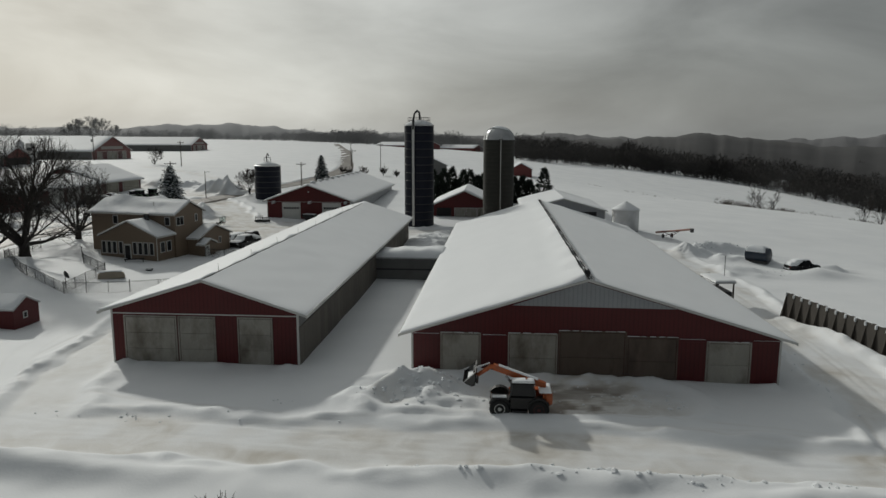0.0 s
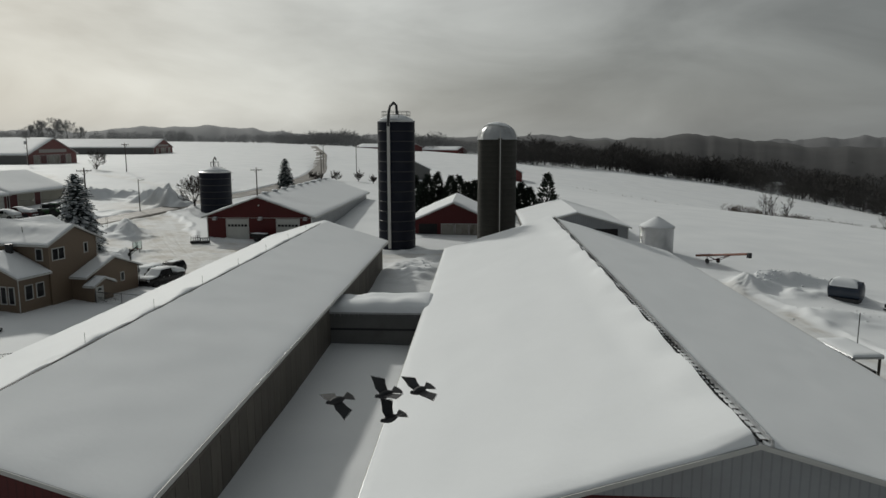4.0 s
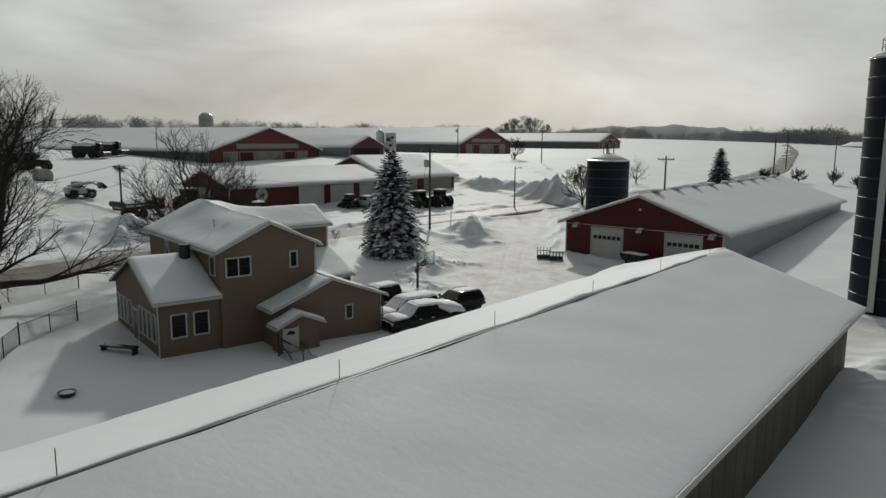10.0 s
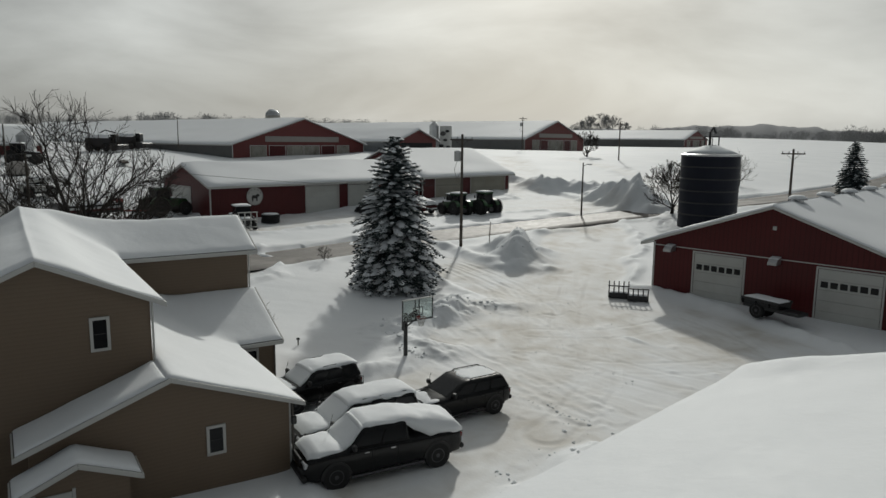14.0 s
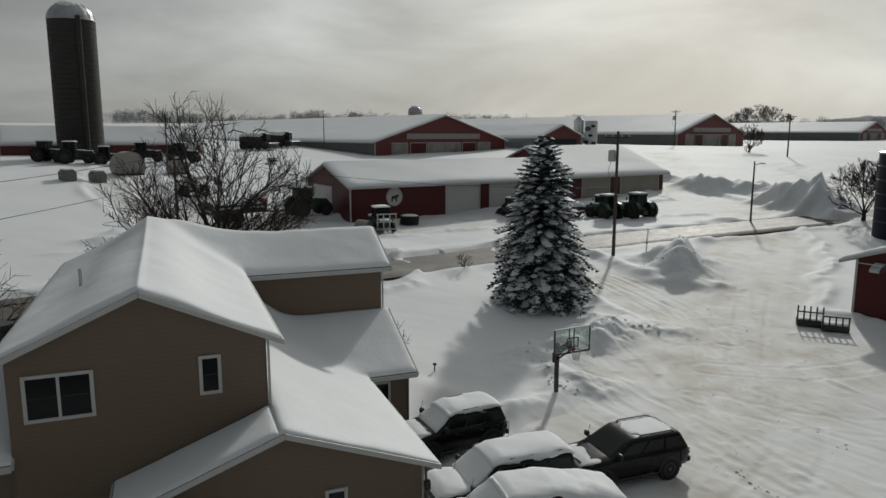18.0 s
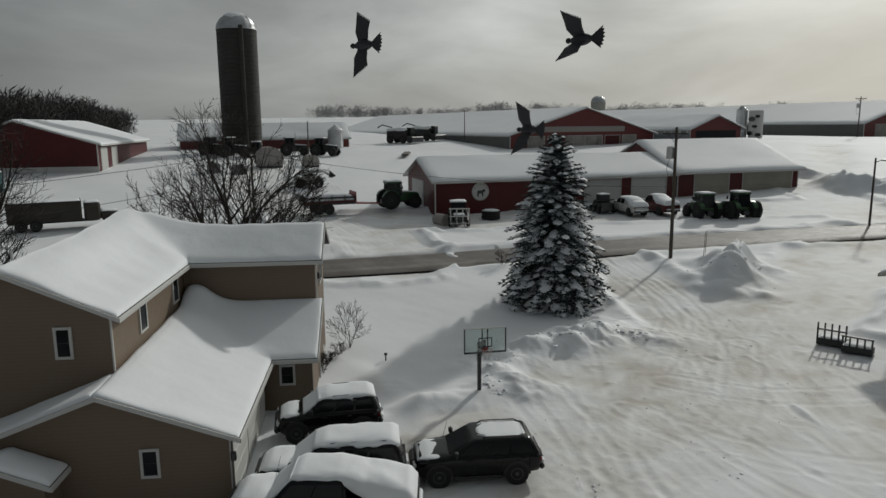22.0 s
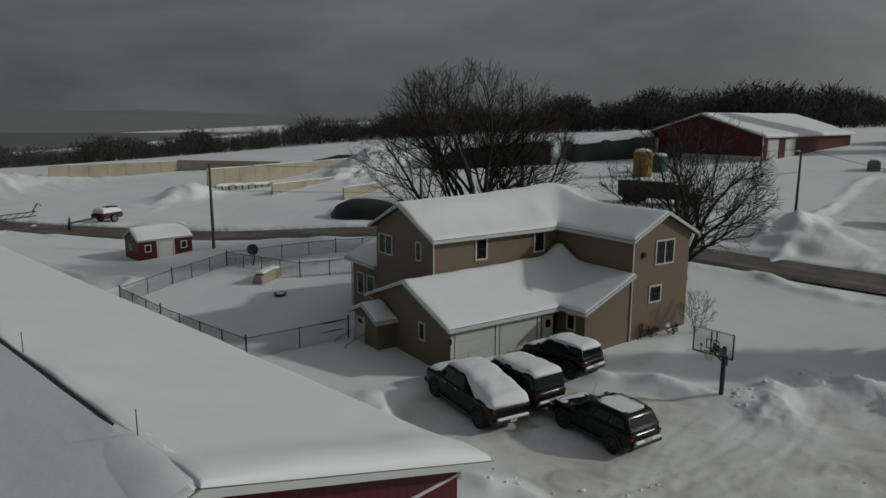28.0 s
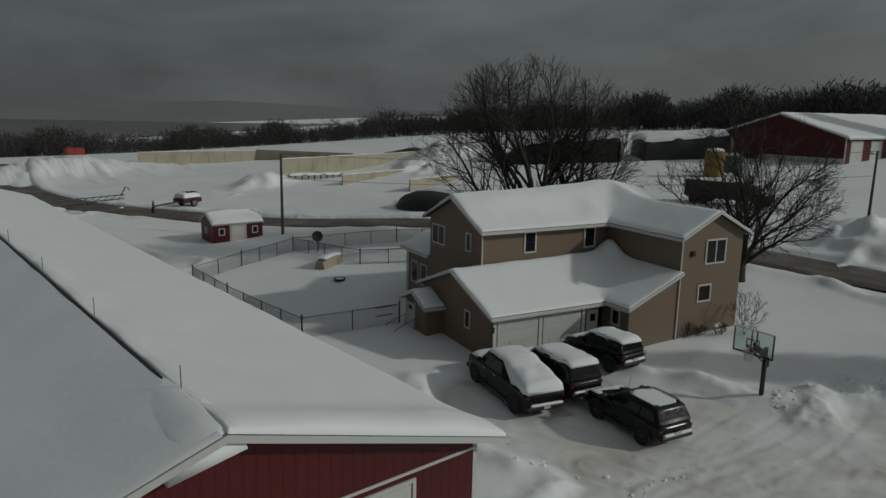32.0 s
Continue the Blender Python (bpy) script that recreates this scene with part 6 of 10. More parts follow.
def spruce(name, label, x, y, h, r0, seed, snow=1.0, tufts=9, rows=30, group="", z=None):
    """Trunk, whorls of drooping boughs made of needle tufts, snow pads on them."""
    r = random.Random(seed)
    t = thing(name, pose(x, y, gz(x, y) - 0.1 if z is None else z), label, "tree", group)
    part("trunk", MB().tube([(0, 0, 0), (0, 0, h * 0.97)], [h * 0.022, 0.02], 8), BARK, t)
    needles, pads = MB(), MB()

    def tuft(p, d, ln, wd):
        u = d.orthogonal().normalized()
        w = d.cross(u)
        a, c = r.uniform(0, 1.5), 0.35
        ring = [p + d * ln * c + wd * (math.cos(a + k * 1.5708) * u + math.sin(a + k * 1.5708) * w) for k in range(4)]
        needles.add([p, *ring, p + d * ln], [(0, 2, 1), (0, 3, 2), (0, 4, 3), (0, 1, 4), (5, 1, 2), (5, 2, 3), (5, 3, 4), (5, 4, 1)])

    for i in range(rows):
        f = (i + 0.5) / rows
        z0 = h * (0.07 + 0.92 * f ** 0.95)
        reach = r0 * (1 - f) ** 0.66 * min(1.0, 0.88 + 0.8 * f) * r.uniform(0.88, 1.06) + 0.12
        n = max(5, int(15 * (1 - f) + 5))
        for k in range(n):
            a = 2 * math.pi * (k + r.uniform(-0.35, 0.35)) / n + i * 2.4
            ln = reach * r.uniform(0.75, 1.12)
            out = Vector((math.cos(a), math.sin(a), 0))
            side = Vector((-math.sin(a), math.cos(a), 0))
            droop = 0.42 * (1 - f) + 0.05
            up = 0.5 * f
            m = max(3, int(tufts * (0.35 + 0.65 * ln / r0)))
            for j in range(m):
                s = (j + 0.6) / m
                c = out * ln * s + Vector((0, 0, z0 + ln * (up * s - droop * s * s) + 0.02))
                wd = (0.10 + 0.22 * math.sin(math.pi * min(1, s * 0.85 + 0.1))) * (0.5 + 0.5 * ln / r0)
                for q in (-1, 1, -1, 1):
                    d = (out * 0.7 + side * q * r.uniform(0.3, 1.0) + Vector((0, 0, r.uniform(-0.5, 0.25)))).normalized()
                    tuft(c + side * q * r.uniform(0.0, 0.16), d, r.uniform(0.24, 0.46) * (0.5 + 0.5 * ln / r0), wd * 0.24)
                tuft(c, (out + Vector((0, 0, r.uniform(-0.4, 0.3)))).normalized(), 0.36 * (0.45 + 0.55 * ln / r0), wd * 0.3)
                if s > 0.40 and r.random() < 0.40 * snow * (1.15 - 0.7 * f):
                    e = wd * r.uniform(0.8, 1.9) + 0.05
                    q = c + Vector((0, 0, 0.07)) + side * r.uniform(-0.12, 0.12)
                    ring = [q + e * (1.25 * math.cos(w) * out + 0.85 * math.sin(w) * side) * r.uniform(0.75, 1.15) + Vector((0, 0, -0.12 * e - 0.25 * e * math.cos(w))) for w in np.linspace(0, 2 * math.pi, 7)[:-1]]
                    top = q + Vector((0, 0, e * 0.42))
                    pads.add([top, *ring], [(0, 1 + w, 1 + (w + 1) % 6) for w in range(6)])
    part("foliage", needles, NEEDLE, t, "dark blue-green needled boughs")
    part("snow_load", pads, SNOW, t, "clumps of snow on the boughs", smooth="all")
    return t


spruce("spruce_tree", "tall blue-green spruce with snow-laden boughs on the lawn", -58.1, 119.9, 10.9, 3.6, 3, tufts=15, rows=38)
spruce("spruce_tree", "dark spruce beside the shop barn roof", -51.0, 198.5, 7.5, 2.3, 5, snow=0.35, tufts=11, rows=26, z=4.2)
crown_tree("maple_tree", "large bare spreading maple behind the house", -60.0, 83.1, 16.2, 10.8, 12, n=1350, fork=0.12, trunk_r=0.62, twig=0.018, peak=0.37, low=0.12, stems=10, droop=0.06)
crown_tree("maple_tree", "bare maple with an arching crown", -64.9, 84.2, 14.2, 6.0, 27, n=800, fork=0.08, trunk_r=0.40, twig=0.017, peak=0.47, low=0.12, stems=8, droop=0.05)
crown_tree("maple_tree", "bare round-crowned tree beside the road", -63.4, 100.1, 12.9, 6.5, 41, n=1000, fork=0.10, trunk_r=0.42, twig=0.020, peak=0.4, low=0.10, stems=9, droop=0.05)
crown_tree("small_tree", "small bare tree beside the tank", -59.5, 163.0, 6.4, 3.6, 51, n=900, fork=0.12, trunk_r=0.2, twig=0.028, peak=0.52)
crown_tree("small_tree", "small round bare tree in the snowy field", -114.2, 225.4, 7.0, 3.2, 52, n=520, fork=0.2, trunk_r=0.22, twig=0.035, peak=0.6, z=7.0)
# Far trees wear the haze-pale woods colour from trunk to twig.
for k, (x, y, h) in enumerate(((-402, 668, 27), (-412, 664, 24), (-394, 676, 25), (-420, 658, 19), (-384, 680, 17))):
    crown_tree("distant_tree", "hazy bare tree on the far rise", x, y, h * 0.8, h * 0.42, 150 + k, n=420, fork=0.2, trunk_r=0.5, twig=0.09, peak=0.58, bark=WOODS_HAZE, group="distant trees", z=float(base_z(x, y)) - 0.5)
bare_tree("small_tree", "small bare tree beyond the road", -66, 196, 6.0, 1.2, 53, forks=3, levels=5, trunk_r=0.16)
for k, (x, y, h) in enumerate(((-53.3, 105.8, 2.7), (-50.5, 104.0, 1.0), (-52.3, 105.0, 0.9), (-66.9, 119.9, 1.4), (-51.2, 104.3, 0.8))):
    crown_tree("shrub", "leafless shrub poking out of the snow", x, y, h, 0.42 * h + 0.15, 70 + k, n=130, fork=0.03, trunk_r=0.03, twig=0.011, low=0.1, group="shrubs by the house")
# ---- vehicles: nose towards local +y, ground at z = 0 ----
def wheel(parent, x, y, r, w, rim_mat=RIM, spokes=6, side=1, lugs=0, rim_r=0.62):
    """A tyre with its rim facing outwards."""
    m = pose(x, y, r, 0, 90, 0)
    prof = [(r * 0.60, -w * 0.46), (r * 0.9, -w * 0.5), (r * 0.985, -w * 0.36), (r, -w * 0.15), (r, w * 0.15), (r * 0.985, w * 0.36), (r * 0.9, w * 0.5), (r * 0.60, w * 0.46)]
    t = part("wheel", MB().lathe(prof, 24), TYRE, parent, "black tyre", True, m)
    rm = MB().lathe([(r * rim_r, side * w * 0.30), (r * rim_r, side * w * 0.47), (r * rim_r * 0.88, side * w * 0.47), (r * rim_r * 0.84, side * w * 0.33)], 20)
    rm.lathe([(r * 0.2, side * w * 0.30), (r * 0.2, side * w * 0.46), (r * 0.1, side * w * 0.49)], 12)
    for k in range(spokes):
        rm.box(r * 0.15, r * rim_r * 0.9, -r * 0.07, r * 0.07, *sorted((side * w * 0.32, side * w * 0.44)), Matrix.Rotation(2 * math.pi * k / spokes, 4, "Z"))
    part("rim", rm, rim_mat, t)
    if lugs:
        lg = MB()
        for k in range(lugs):
            a = 2 * math.pi * k / lugs
            for s in (-1, 1):
                lg.box(r * 0.96, r * 1.05, -0.035, 0.035, *sorted((0.0, s * w * 0.5)), Matrix.Rotation(a + s * 0.08, 4, "Z") @ Matrix.Rotation(s * 0.35, 4, "X"))
        part("tread", lg, TYRE, t)
    return t


def body_ring(y, hw, z0, z1, crown=0.0):
    half = [(0.86, z0), (0.96, z0 + 0.06), (0.995, z0 + 0.2), (1.0, z0 + 0.55 * (z1 - z0)), (0.99, z1 - 0.16), (0.965, z1 - 0.07), (0.91, z1 - 0.02), (0.55, z1 + crown)]
    return [(-hw * a, y, z) for a, z in half] + [(hw * a, y, z) for a, z in half[::-1]]


def round_ring(hw, y0, y1, r, z):
    """A rectangle with rounded corners, level at z."""
    out = []
    for cx, cy, a0 in ((hw - r, y1 - r, 0), (-hw + r, y1 - r, 90), (-hw + r, y0 + r, 180), (hw - r, y0 + r, 270)):
        out += [(cx + r * math.cos(radians(a0 + 22.5 * k)), cy + r * math.sin(radians(a0 + 22.5 * k)), z) for k in range(5)]
    return out




def snow_loft(parent, name, stations, seed, lean=0.55, label="thick caked snow"):
    """Snow draped over a vehicle: stations (y, half width, foot height, top height) along it."""
    ys = [q[0] for q in stations]
    lo, hi = min(ys), max(ys)
    n = max(5, int((hi - lo) / 0.11))
    order = sorted(stations)
    rings = []
    for i in range(n + 1):
        y = lo + (hi - lo) * i / n
        hw, zb, zt = (float(np.interp(y, [q[0] for q in order], [q[k] for q in order])) for k in (1, 2, 3))
        ring = []
        for k in range(15):
            a = math.pi * k / 14
            x = -hw * math.copysign(abs(math.cos(a)) ** 0.7, math.cos(a)) * (1 + 0.05 * float(vnoise(y * 3.1 + seed, k * 0.9)))
            up = math.sin(a) ** lean
            bump = 0.10 * float(fbm(np.array(x * 1.9 + seed), np.array(y * 1.9), 3, seed % 7)) * up
            foot = 0.05 * float(vnoise(y * 4.0, k * 2.0 + seed)) * (1 - up)
            ring.append((x, y, zb + (zt - zb) * up * (1 + bump) + foot))
        rings.append(ring)
    return part(name, MB().loft(rings), SNOW, parent, label, "all")


def car(name, label, category, m, L, W, H, belt, hood, cowl, roof_f, roof_r, tail, wb, wr, snow=(0.12, 0.1, 0.15), bed=None, paint=None, seed=0, rails=True, front=0.9, group="", glass_snow=0.0):
    """Body shell, glasshouse, panes, wheels, lamps, bumpers, mirrors and snow. bed: y where a pickup's cab ends."""
    paint = paint or CARBLACK
    c = thing(name, m, label, category, group)
    hw, y1, y0 = W / 2, L / 2, -L / 2
    bt = belt if bed is None else belt - 0.02
    rings = [body_ring(y0, hw * 0.74, 0.52, belt - 0.30), body_ring(y0 + 0.05, hw * 0.86, 0.46, belt - 0.18), body_ring(y0 + 0.18, hw * 0.95, 0.38, bt - 0.05), body_ring(y0 + 0.5, hw * 0.985, 0.35, bt), body_ring(y0 + L * 0.25, hw, 0.33, bt),
             body_ring(cowl - 0.3, hw, 0.32, belt), body_ring(cowl, hw * 0.995, 0.32, belt - 0.01), body_ring(cowl + 0.15, hw * 0.99, 0.32, hood + 0.05, 0.03), body_ring(y1 - 0.6, hw * 0.975, 0.32, hood + 0.01, 0.03),
             body_ring(y1 - 0.28, hw * (front + 0.03), 0.34, hood - 0.05, 0.02), body_ring(y1 - 0.1, hw * front * 0.96, 0.38, hood - 0.14), body_ring(y1, hw * front * 0.80, 0.46, hood - 0.28)]
    shell = part("body", MB().loft(rings), paint, c, "glossy dark body", True)
    back = tail if bed is None else bed
    rt = roof_r
    gh = [[(-hw * 0.95, back, belt - 0.04), (hw * 0.95, back, belt - 0.04), (hw * 0.95, cowl, belt - 0.04), (-hw * 0.95, cowl, belt - 0.04)],
          [(-hw * 0.86, rt - 0.03, H - 0.1), (hw * 0.86, rt - 0.03, H - 0.1), (hw * 0.86, roof_f + 0.05, H - 0.1), (-hw * 0.86, roof_f + 0.05, H - 0.1)],
          [(-hw * 0.78, rt + 0.12, H), (hw * 0.78, rt + 0.12, H), (hw * 0.78, roof_f - 0.12, H), (-hw * 0.78, roof_f - 0.12, H)]]
    mixr = lambda f: (hw * (0.965 + (0.86 - 0.965) * f), back + (rt - 0.03 - back) * f, cowl + (roof_f + 0.05 - cowl) * f, belt - 0.04 + (H - 0.1 - belt + 0.04) * f)
    lift = [round_ring(mixr(f)[0], mixr(f)[1], mixr(f)[2], 0.16, mixr(f)[3]) for f in (0.0, 0.5, 1.0)]
    lift += [round_ring(hw * 0.83, rt + 0.02, roof_f - 0.03, 0.18, H - 0.045), round_ring(hw * 0.76, rt + 0.11, roof_f - 0.14, 0.2, H - 0.012), round_ring(hw * 0.5, rt + 0.4, roof_f - 0.4, 0.2, H)]
    cab = part("cabin", MB().loft(lift), paint, c, smooth=True)

    def pane(quad, a0, a1, b0, b1, out, nm="pane", lab="dark tinted window"):
        """A pane set proud on a quad (bottom-left, bottom-right, top-right, top-left)."""
        q = [Vector(p) for p in quad]
        at = lambda a, b_: (q[0].lerp(q[1], a)).lerp(q[3].lerp(q[2], a), b_)
        part(nm, MB().prism([at(a0, b0) + Vector(out), at(a1, b0) + Vector(out), at(a1, b1) + Vector(out), at(a0, b1) + Vector(out)], tuple(-0.5 * k for k in out)), GLASS, cab, lab)

    g0, g1 = gh[0], gh[1]
    pane((g0[3], g0[2], g1[2], g1[3]), 0.09, 0.91, 0.08, 0.95, (0, 0.012, 0.012), "windshield", "dark windshield")
    pane((g0[0], g0[1], g1[1], g1[0]), 0.11, 0.89, 0.25, 0.92, (0, -0.014, 0.008), "rear_window")
    nwin = 2 if bed is not None else 3
    for s in (0, 1):
        quad = (g0[1], g0[2], g1[2], g1[1]) if s else (g0[0], g0[3], g1[3], g1[0])
        for k in range(nwin):
            pane(quad, 0.06 + k * 0.88 / nwin, 0.03 + (k + 1) * 0.88 / nwin, 0.14, 0.9, ((0.014 if s else -0.014), 0, 0.004), "side_window")
        sx = 1 if s else -1
        part("mirror", MB().rbox(*sorted((sx * hw * 0.98, sx * (hw + 0.2))), cowl - 0.35, cowl - 0.2, belt + 0.0, belt + 0.2, 0.04), PLASTIC, c, "wing mirror")
        part("sill", MB().rbox(*sorted((sx * (hw - 0.06), sx * (hw + 0.04))), -wb / 2 + wr + 0.1, wb / 2 - wr - 0.1, 0.26, 0.36, 0.03), RIM if bed is not None else PLASTIC, c)
        part("headlamp", MB().rbox(*sorted((sx * hw * 0.5, sx * hw * 0.86)), y1 - 0.2, y1 - 0.03, hood - 0.36, hood - 0.17, 0.03), LAMP, c, "headlamp")
        part("tail_lamp", MB().rbox(*sorted((sx * hw * 0.70, sx * hw * 0.90)), y0 + 0.03, y0 + 0.2, belt - 0.36, belt - 0.2, 0.03), TAIL, c, "red tail lamp")
        for q in range(2 if bed is not None else 3):
            y = cowl - 0.75 - q * 0.95
            part("door_handle", MB().rbox(*sorted((sx * hw, sx * (hw + 0.03))), y - 0.09, y + 0.09, belt - 0.2, belt - 0.15, 0.01), CHROME if bed is not None else PLASTIC, c)
            part("door_seam", MB().box(*sorted((sx * (hw - 0.01), sx * (hw + 0.004))), y - 0.2, y - 0.185, 0.45, belt - 0.1), DARK, c)
        for yy in (-wb / 2, wb / 2):
            arc = [(math.cos(math.pi * k / 12), math.sin(math.pi * k / 12)) for k in range(13)]
            arch = MB().loft([[(sx * (hw + o), yy + (wr + d) * ca, wr + (wr + d) * sa) for o, d in ((0.014, 0.03), (0.014, 0.12), (-0.04, 0.12), (-0.04, 0.03))] for ca, sa in arc])
            part("wheel_arch", arch, PLASTIC, c)
            well = MB().tube([(sx * (hw - 0.32), yy, wr), (sx * (hw + 0.006), yy, wr)], wr + 0.05, 20)
            part("wheel_well", well, DARK, c)
            wheel(c, sx * (hw - 0.11), yy, wr, 0.25, side=sx, spokes=8 if bed is not None else 6)
        if rails and bed is None:
            part("roof_rail", MB().tube([(sx * hw * 0.72, rt + 0.25, H), (sx * hw * 0.74, rt + 0.35, H + 0.045), (sx * hw * 0.74, roof_f - 0.5, H + 0.045), (sx * hw * 0.72, roof_f - 0.4, H)], 0.022, 6), PLASTIC, c)
    part("front_bumper", MB().rbox(-hw * 0.9, hw * 0.9, y1 - 0.12, y1 + 0.06, 0.38, 0.60, 0.05), PLASTIC, c)
    part("grille", MB().rbox(-hw * 0.46, hw * 0.46, y1 - 0.14, y1 + 0.0, hood - 0.42, hood - 0.16, 0.03), PLASTIC, c, "dark grille")
    part("rear_bumper", MB().rbox(-hw * 0.88, hw * 0.88, y0 - 0.07, y0 + 0.1, 0.42, 0.62, 0.06), PLASTIC, c)
    part("number_plate", MB().box(-0.16, 0.16, y0 - 0.115, y0 - 0.1, 0.66 if bed is None else 0.5, 0.78 if bed is None else 0.62), TRIM, c, "plain pale plate")
    part("tailgate_seam", MB().box(-hw * 0.85, hw * 0.85, y0 - 0.008, y0 + 0.05, belt - 0.2, belt - 0.18), DARK, c)
    part("antenna", MB().tube([(hw * 0.6, cowl + 0.1, hood), (hw * 0.6, cowl - 0.1, hood + 0.75)], 0.008, 4), STEEL, c)
    part("bumper_snow", MB().rbox(-hw * 0.75, hw * 0.8, y0 - 0.1, y0 + 0.06, 0.60, 0.72, 0.05), SNOW, c, "snow on the bumper")
    if snow[0]:
        snow_loft(c, "hood_snow", [(cowl - 0.02, hw * 0.84, hood - 0.03, hood + snow[0] * 0.9), (cowl + 0.3, hw * 0.9, hood - 0.04, hood + 0.05 + snow[0]), (y1 - 0.5, hw * 0.88, hood - 0.08, hood + 0.03 + snow[0]), (y1 - 0.18, hw * 0.74, hood - 0.16, hood - 0.06)], seed)
    if glass_snow:
        f = glass_snow
        snow_loft(c, "windshield_snow", [(cowl + 0.03, hw * 0.86, belt - 0.06, belt + 0.08), (cowl + (roof_f - cowl) * f, hw * 0.84, belt + (H - belt) * (f - 0.18), belt + (H - belt) * f + 0.07), (roof_f + 0.0, hw * 0.76, H - 0.16, H + 0.04)], seed + 1, 0.4, "snow caked on the glass")
    if snow[2] and bed is None:
        k = snow[2]
        if k > 0.05:
            snow_loft(c, "roof_snow", [(rt - 0.12, hw * 0.74, H - 0.14, H - 0.02), (rt + 0.12, hw * 0.83, H - 0.10, H + k * 0.9), (rt + 0.8, hw * 0.85, H - 0.10, H + k), (roof_f - 0.3, hw * 0.83, H - 0.10, H + k * 0.9), (roof_f + 0.14, hw * 0.76, H - 0.14, H + 0.0)], seed + 2)
        else:
            snow_loft(c, "roof_snow", [(rt + 0.15, hw * 0.45, H - 0.03, H - 0.01), (rt + 0.4, hw * 0.68, H - 0.03, H + k), (rt + 1.1, hw * 0.7, H - 0.02, H + k), (roof_f - 0.5, hw * 0.64, H - 0.02, H + k), (roof_f - 0.22, hw * 0.4, H - 0.04, H - 0.01)], seed + 2)
    if bed is not None:
        k = snow[2]
        snow_loft(c, "bed_snow", [(roof_f + 0.12, hw * 0.72, H - 0.14, H - 0.02), (roof_f - 0.2, hw * 0.82, H - 0.1, H + k * 0.8), (rt + 0.15, hw * 0.84, H - 0.12, H + k), (bed - 0.12, hw * 0.86, belt + 0.3, H + k * 0.7), (bed - 0.7, hw * 0.94, belt - 0.08, belt + 0.66), (y0 + 0.8, hw * 0.96, belt - 0.08, belt + 0.46), (y0 + 0.25, hw * 0.94, belt - 0.1, belt + 0.34), (y0 + 0.04, hw * 0.85, belt - 0.12, belt + 0.05)], seed + 3)
    return c


def heading(x, y, dx, dy, dz=0.0):
    return pose(x, y, gz(x, y) + dz, 0, 0, math.degrees(math.atan2(-dx, dy)))


car("pickup_truck", "black crew-cab pickup with thick snow on hood, cab and bed", "pickup truck", heading(-38.42, 102.45, -0.285, -0.958), 5.9, 2.02, 1.93, 1.26, 1.2, 1.55, 0.85, -0.72, -2.8, 3.75, 0.42,
    snow=(0.12, 0.07, 0.13), bed=-0.85, seed=3, glass_snow=0.45)
car("full_size_suv", "dark full-size SUV with snow-caked hood and roof", "SUV", heading(-40.55, 103.0, -0.2, -0.98), 5.05, 1.98, 1.86, 1.2, 1.13, 1.2, 0.45, -2.2, -2.42, 2.95, 0.4, snow=(0.1, 0.08, 0.15), seed=13, glass_snow=0.55)
car("black_suv", "black SUV parked against the garage with snowy roof", "SUV", heading(-43.85, 103.35, -0.1, -1.0), 3.95, 1.78, 1.58, 1.07, 0.99, 0.92, 0.3, -1.68, -1.9, 2.45, 0.36, snow=(0.05, 0.0, 0.12), seed=23, glass_snow=0.2)
car("crossover_car", "black crossover with thin patchy snow on hood and roof", "SUV", heading(-40.0, 108.0, -0.21, -0.98), 4.55, 1.88, 1.62, 1.1, 1.0, 1.05, 0.2, -1.86, -2.16, 2.7, 0.36, snow=(0.02, 0.0, 0.02), seed=33)
car("pickup_truck", "silver-white pickup parked before the shop", "pickup truck", heading(-83.9, 141.3, -1, 0.05), 5.6, 1.95, 1.85, 1.15, 1.12, 1.35, 0.62, -0.78, -2.8, 3.55, 0.39, bed=-0.9, paint=DOOR_CLEAN, seed=43, snow=(0.1, 0.05, 0.1))


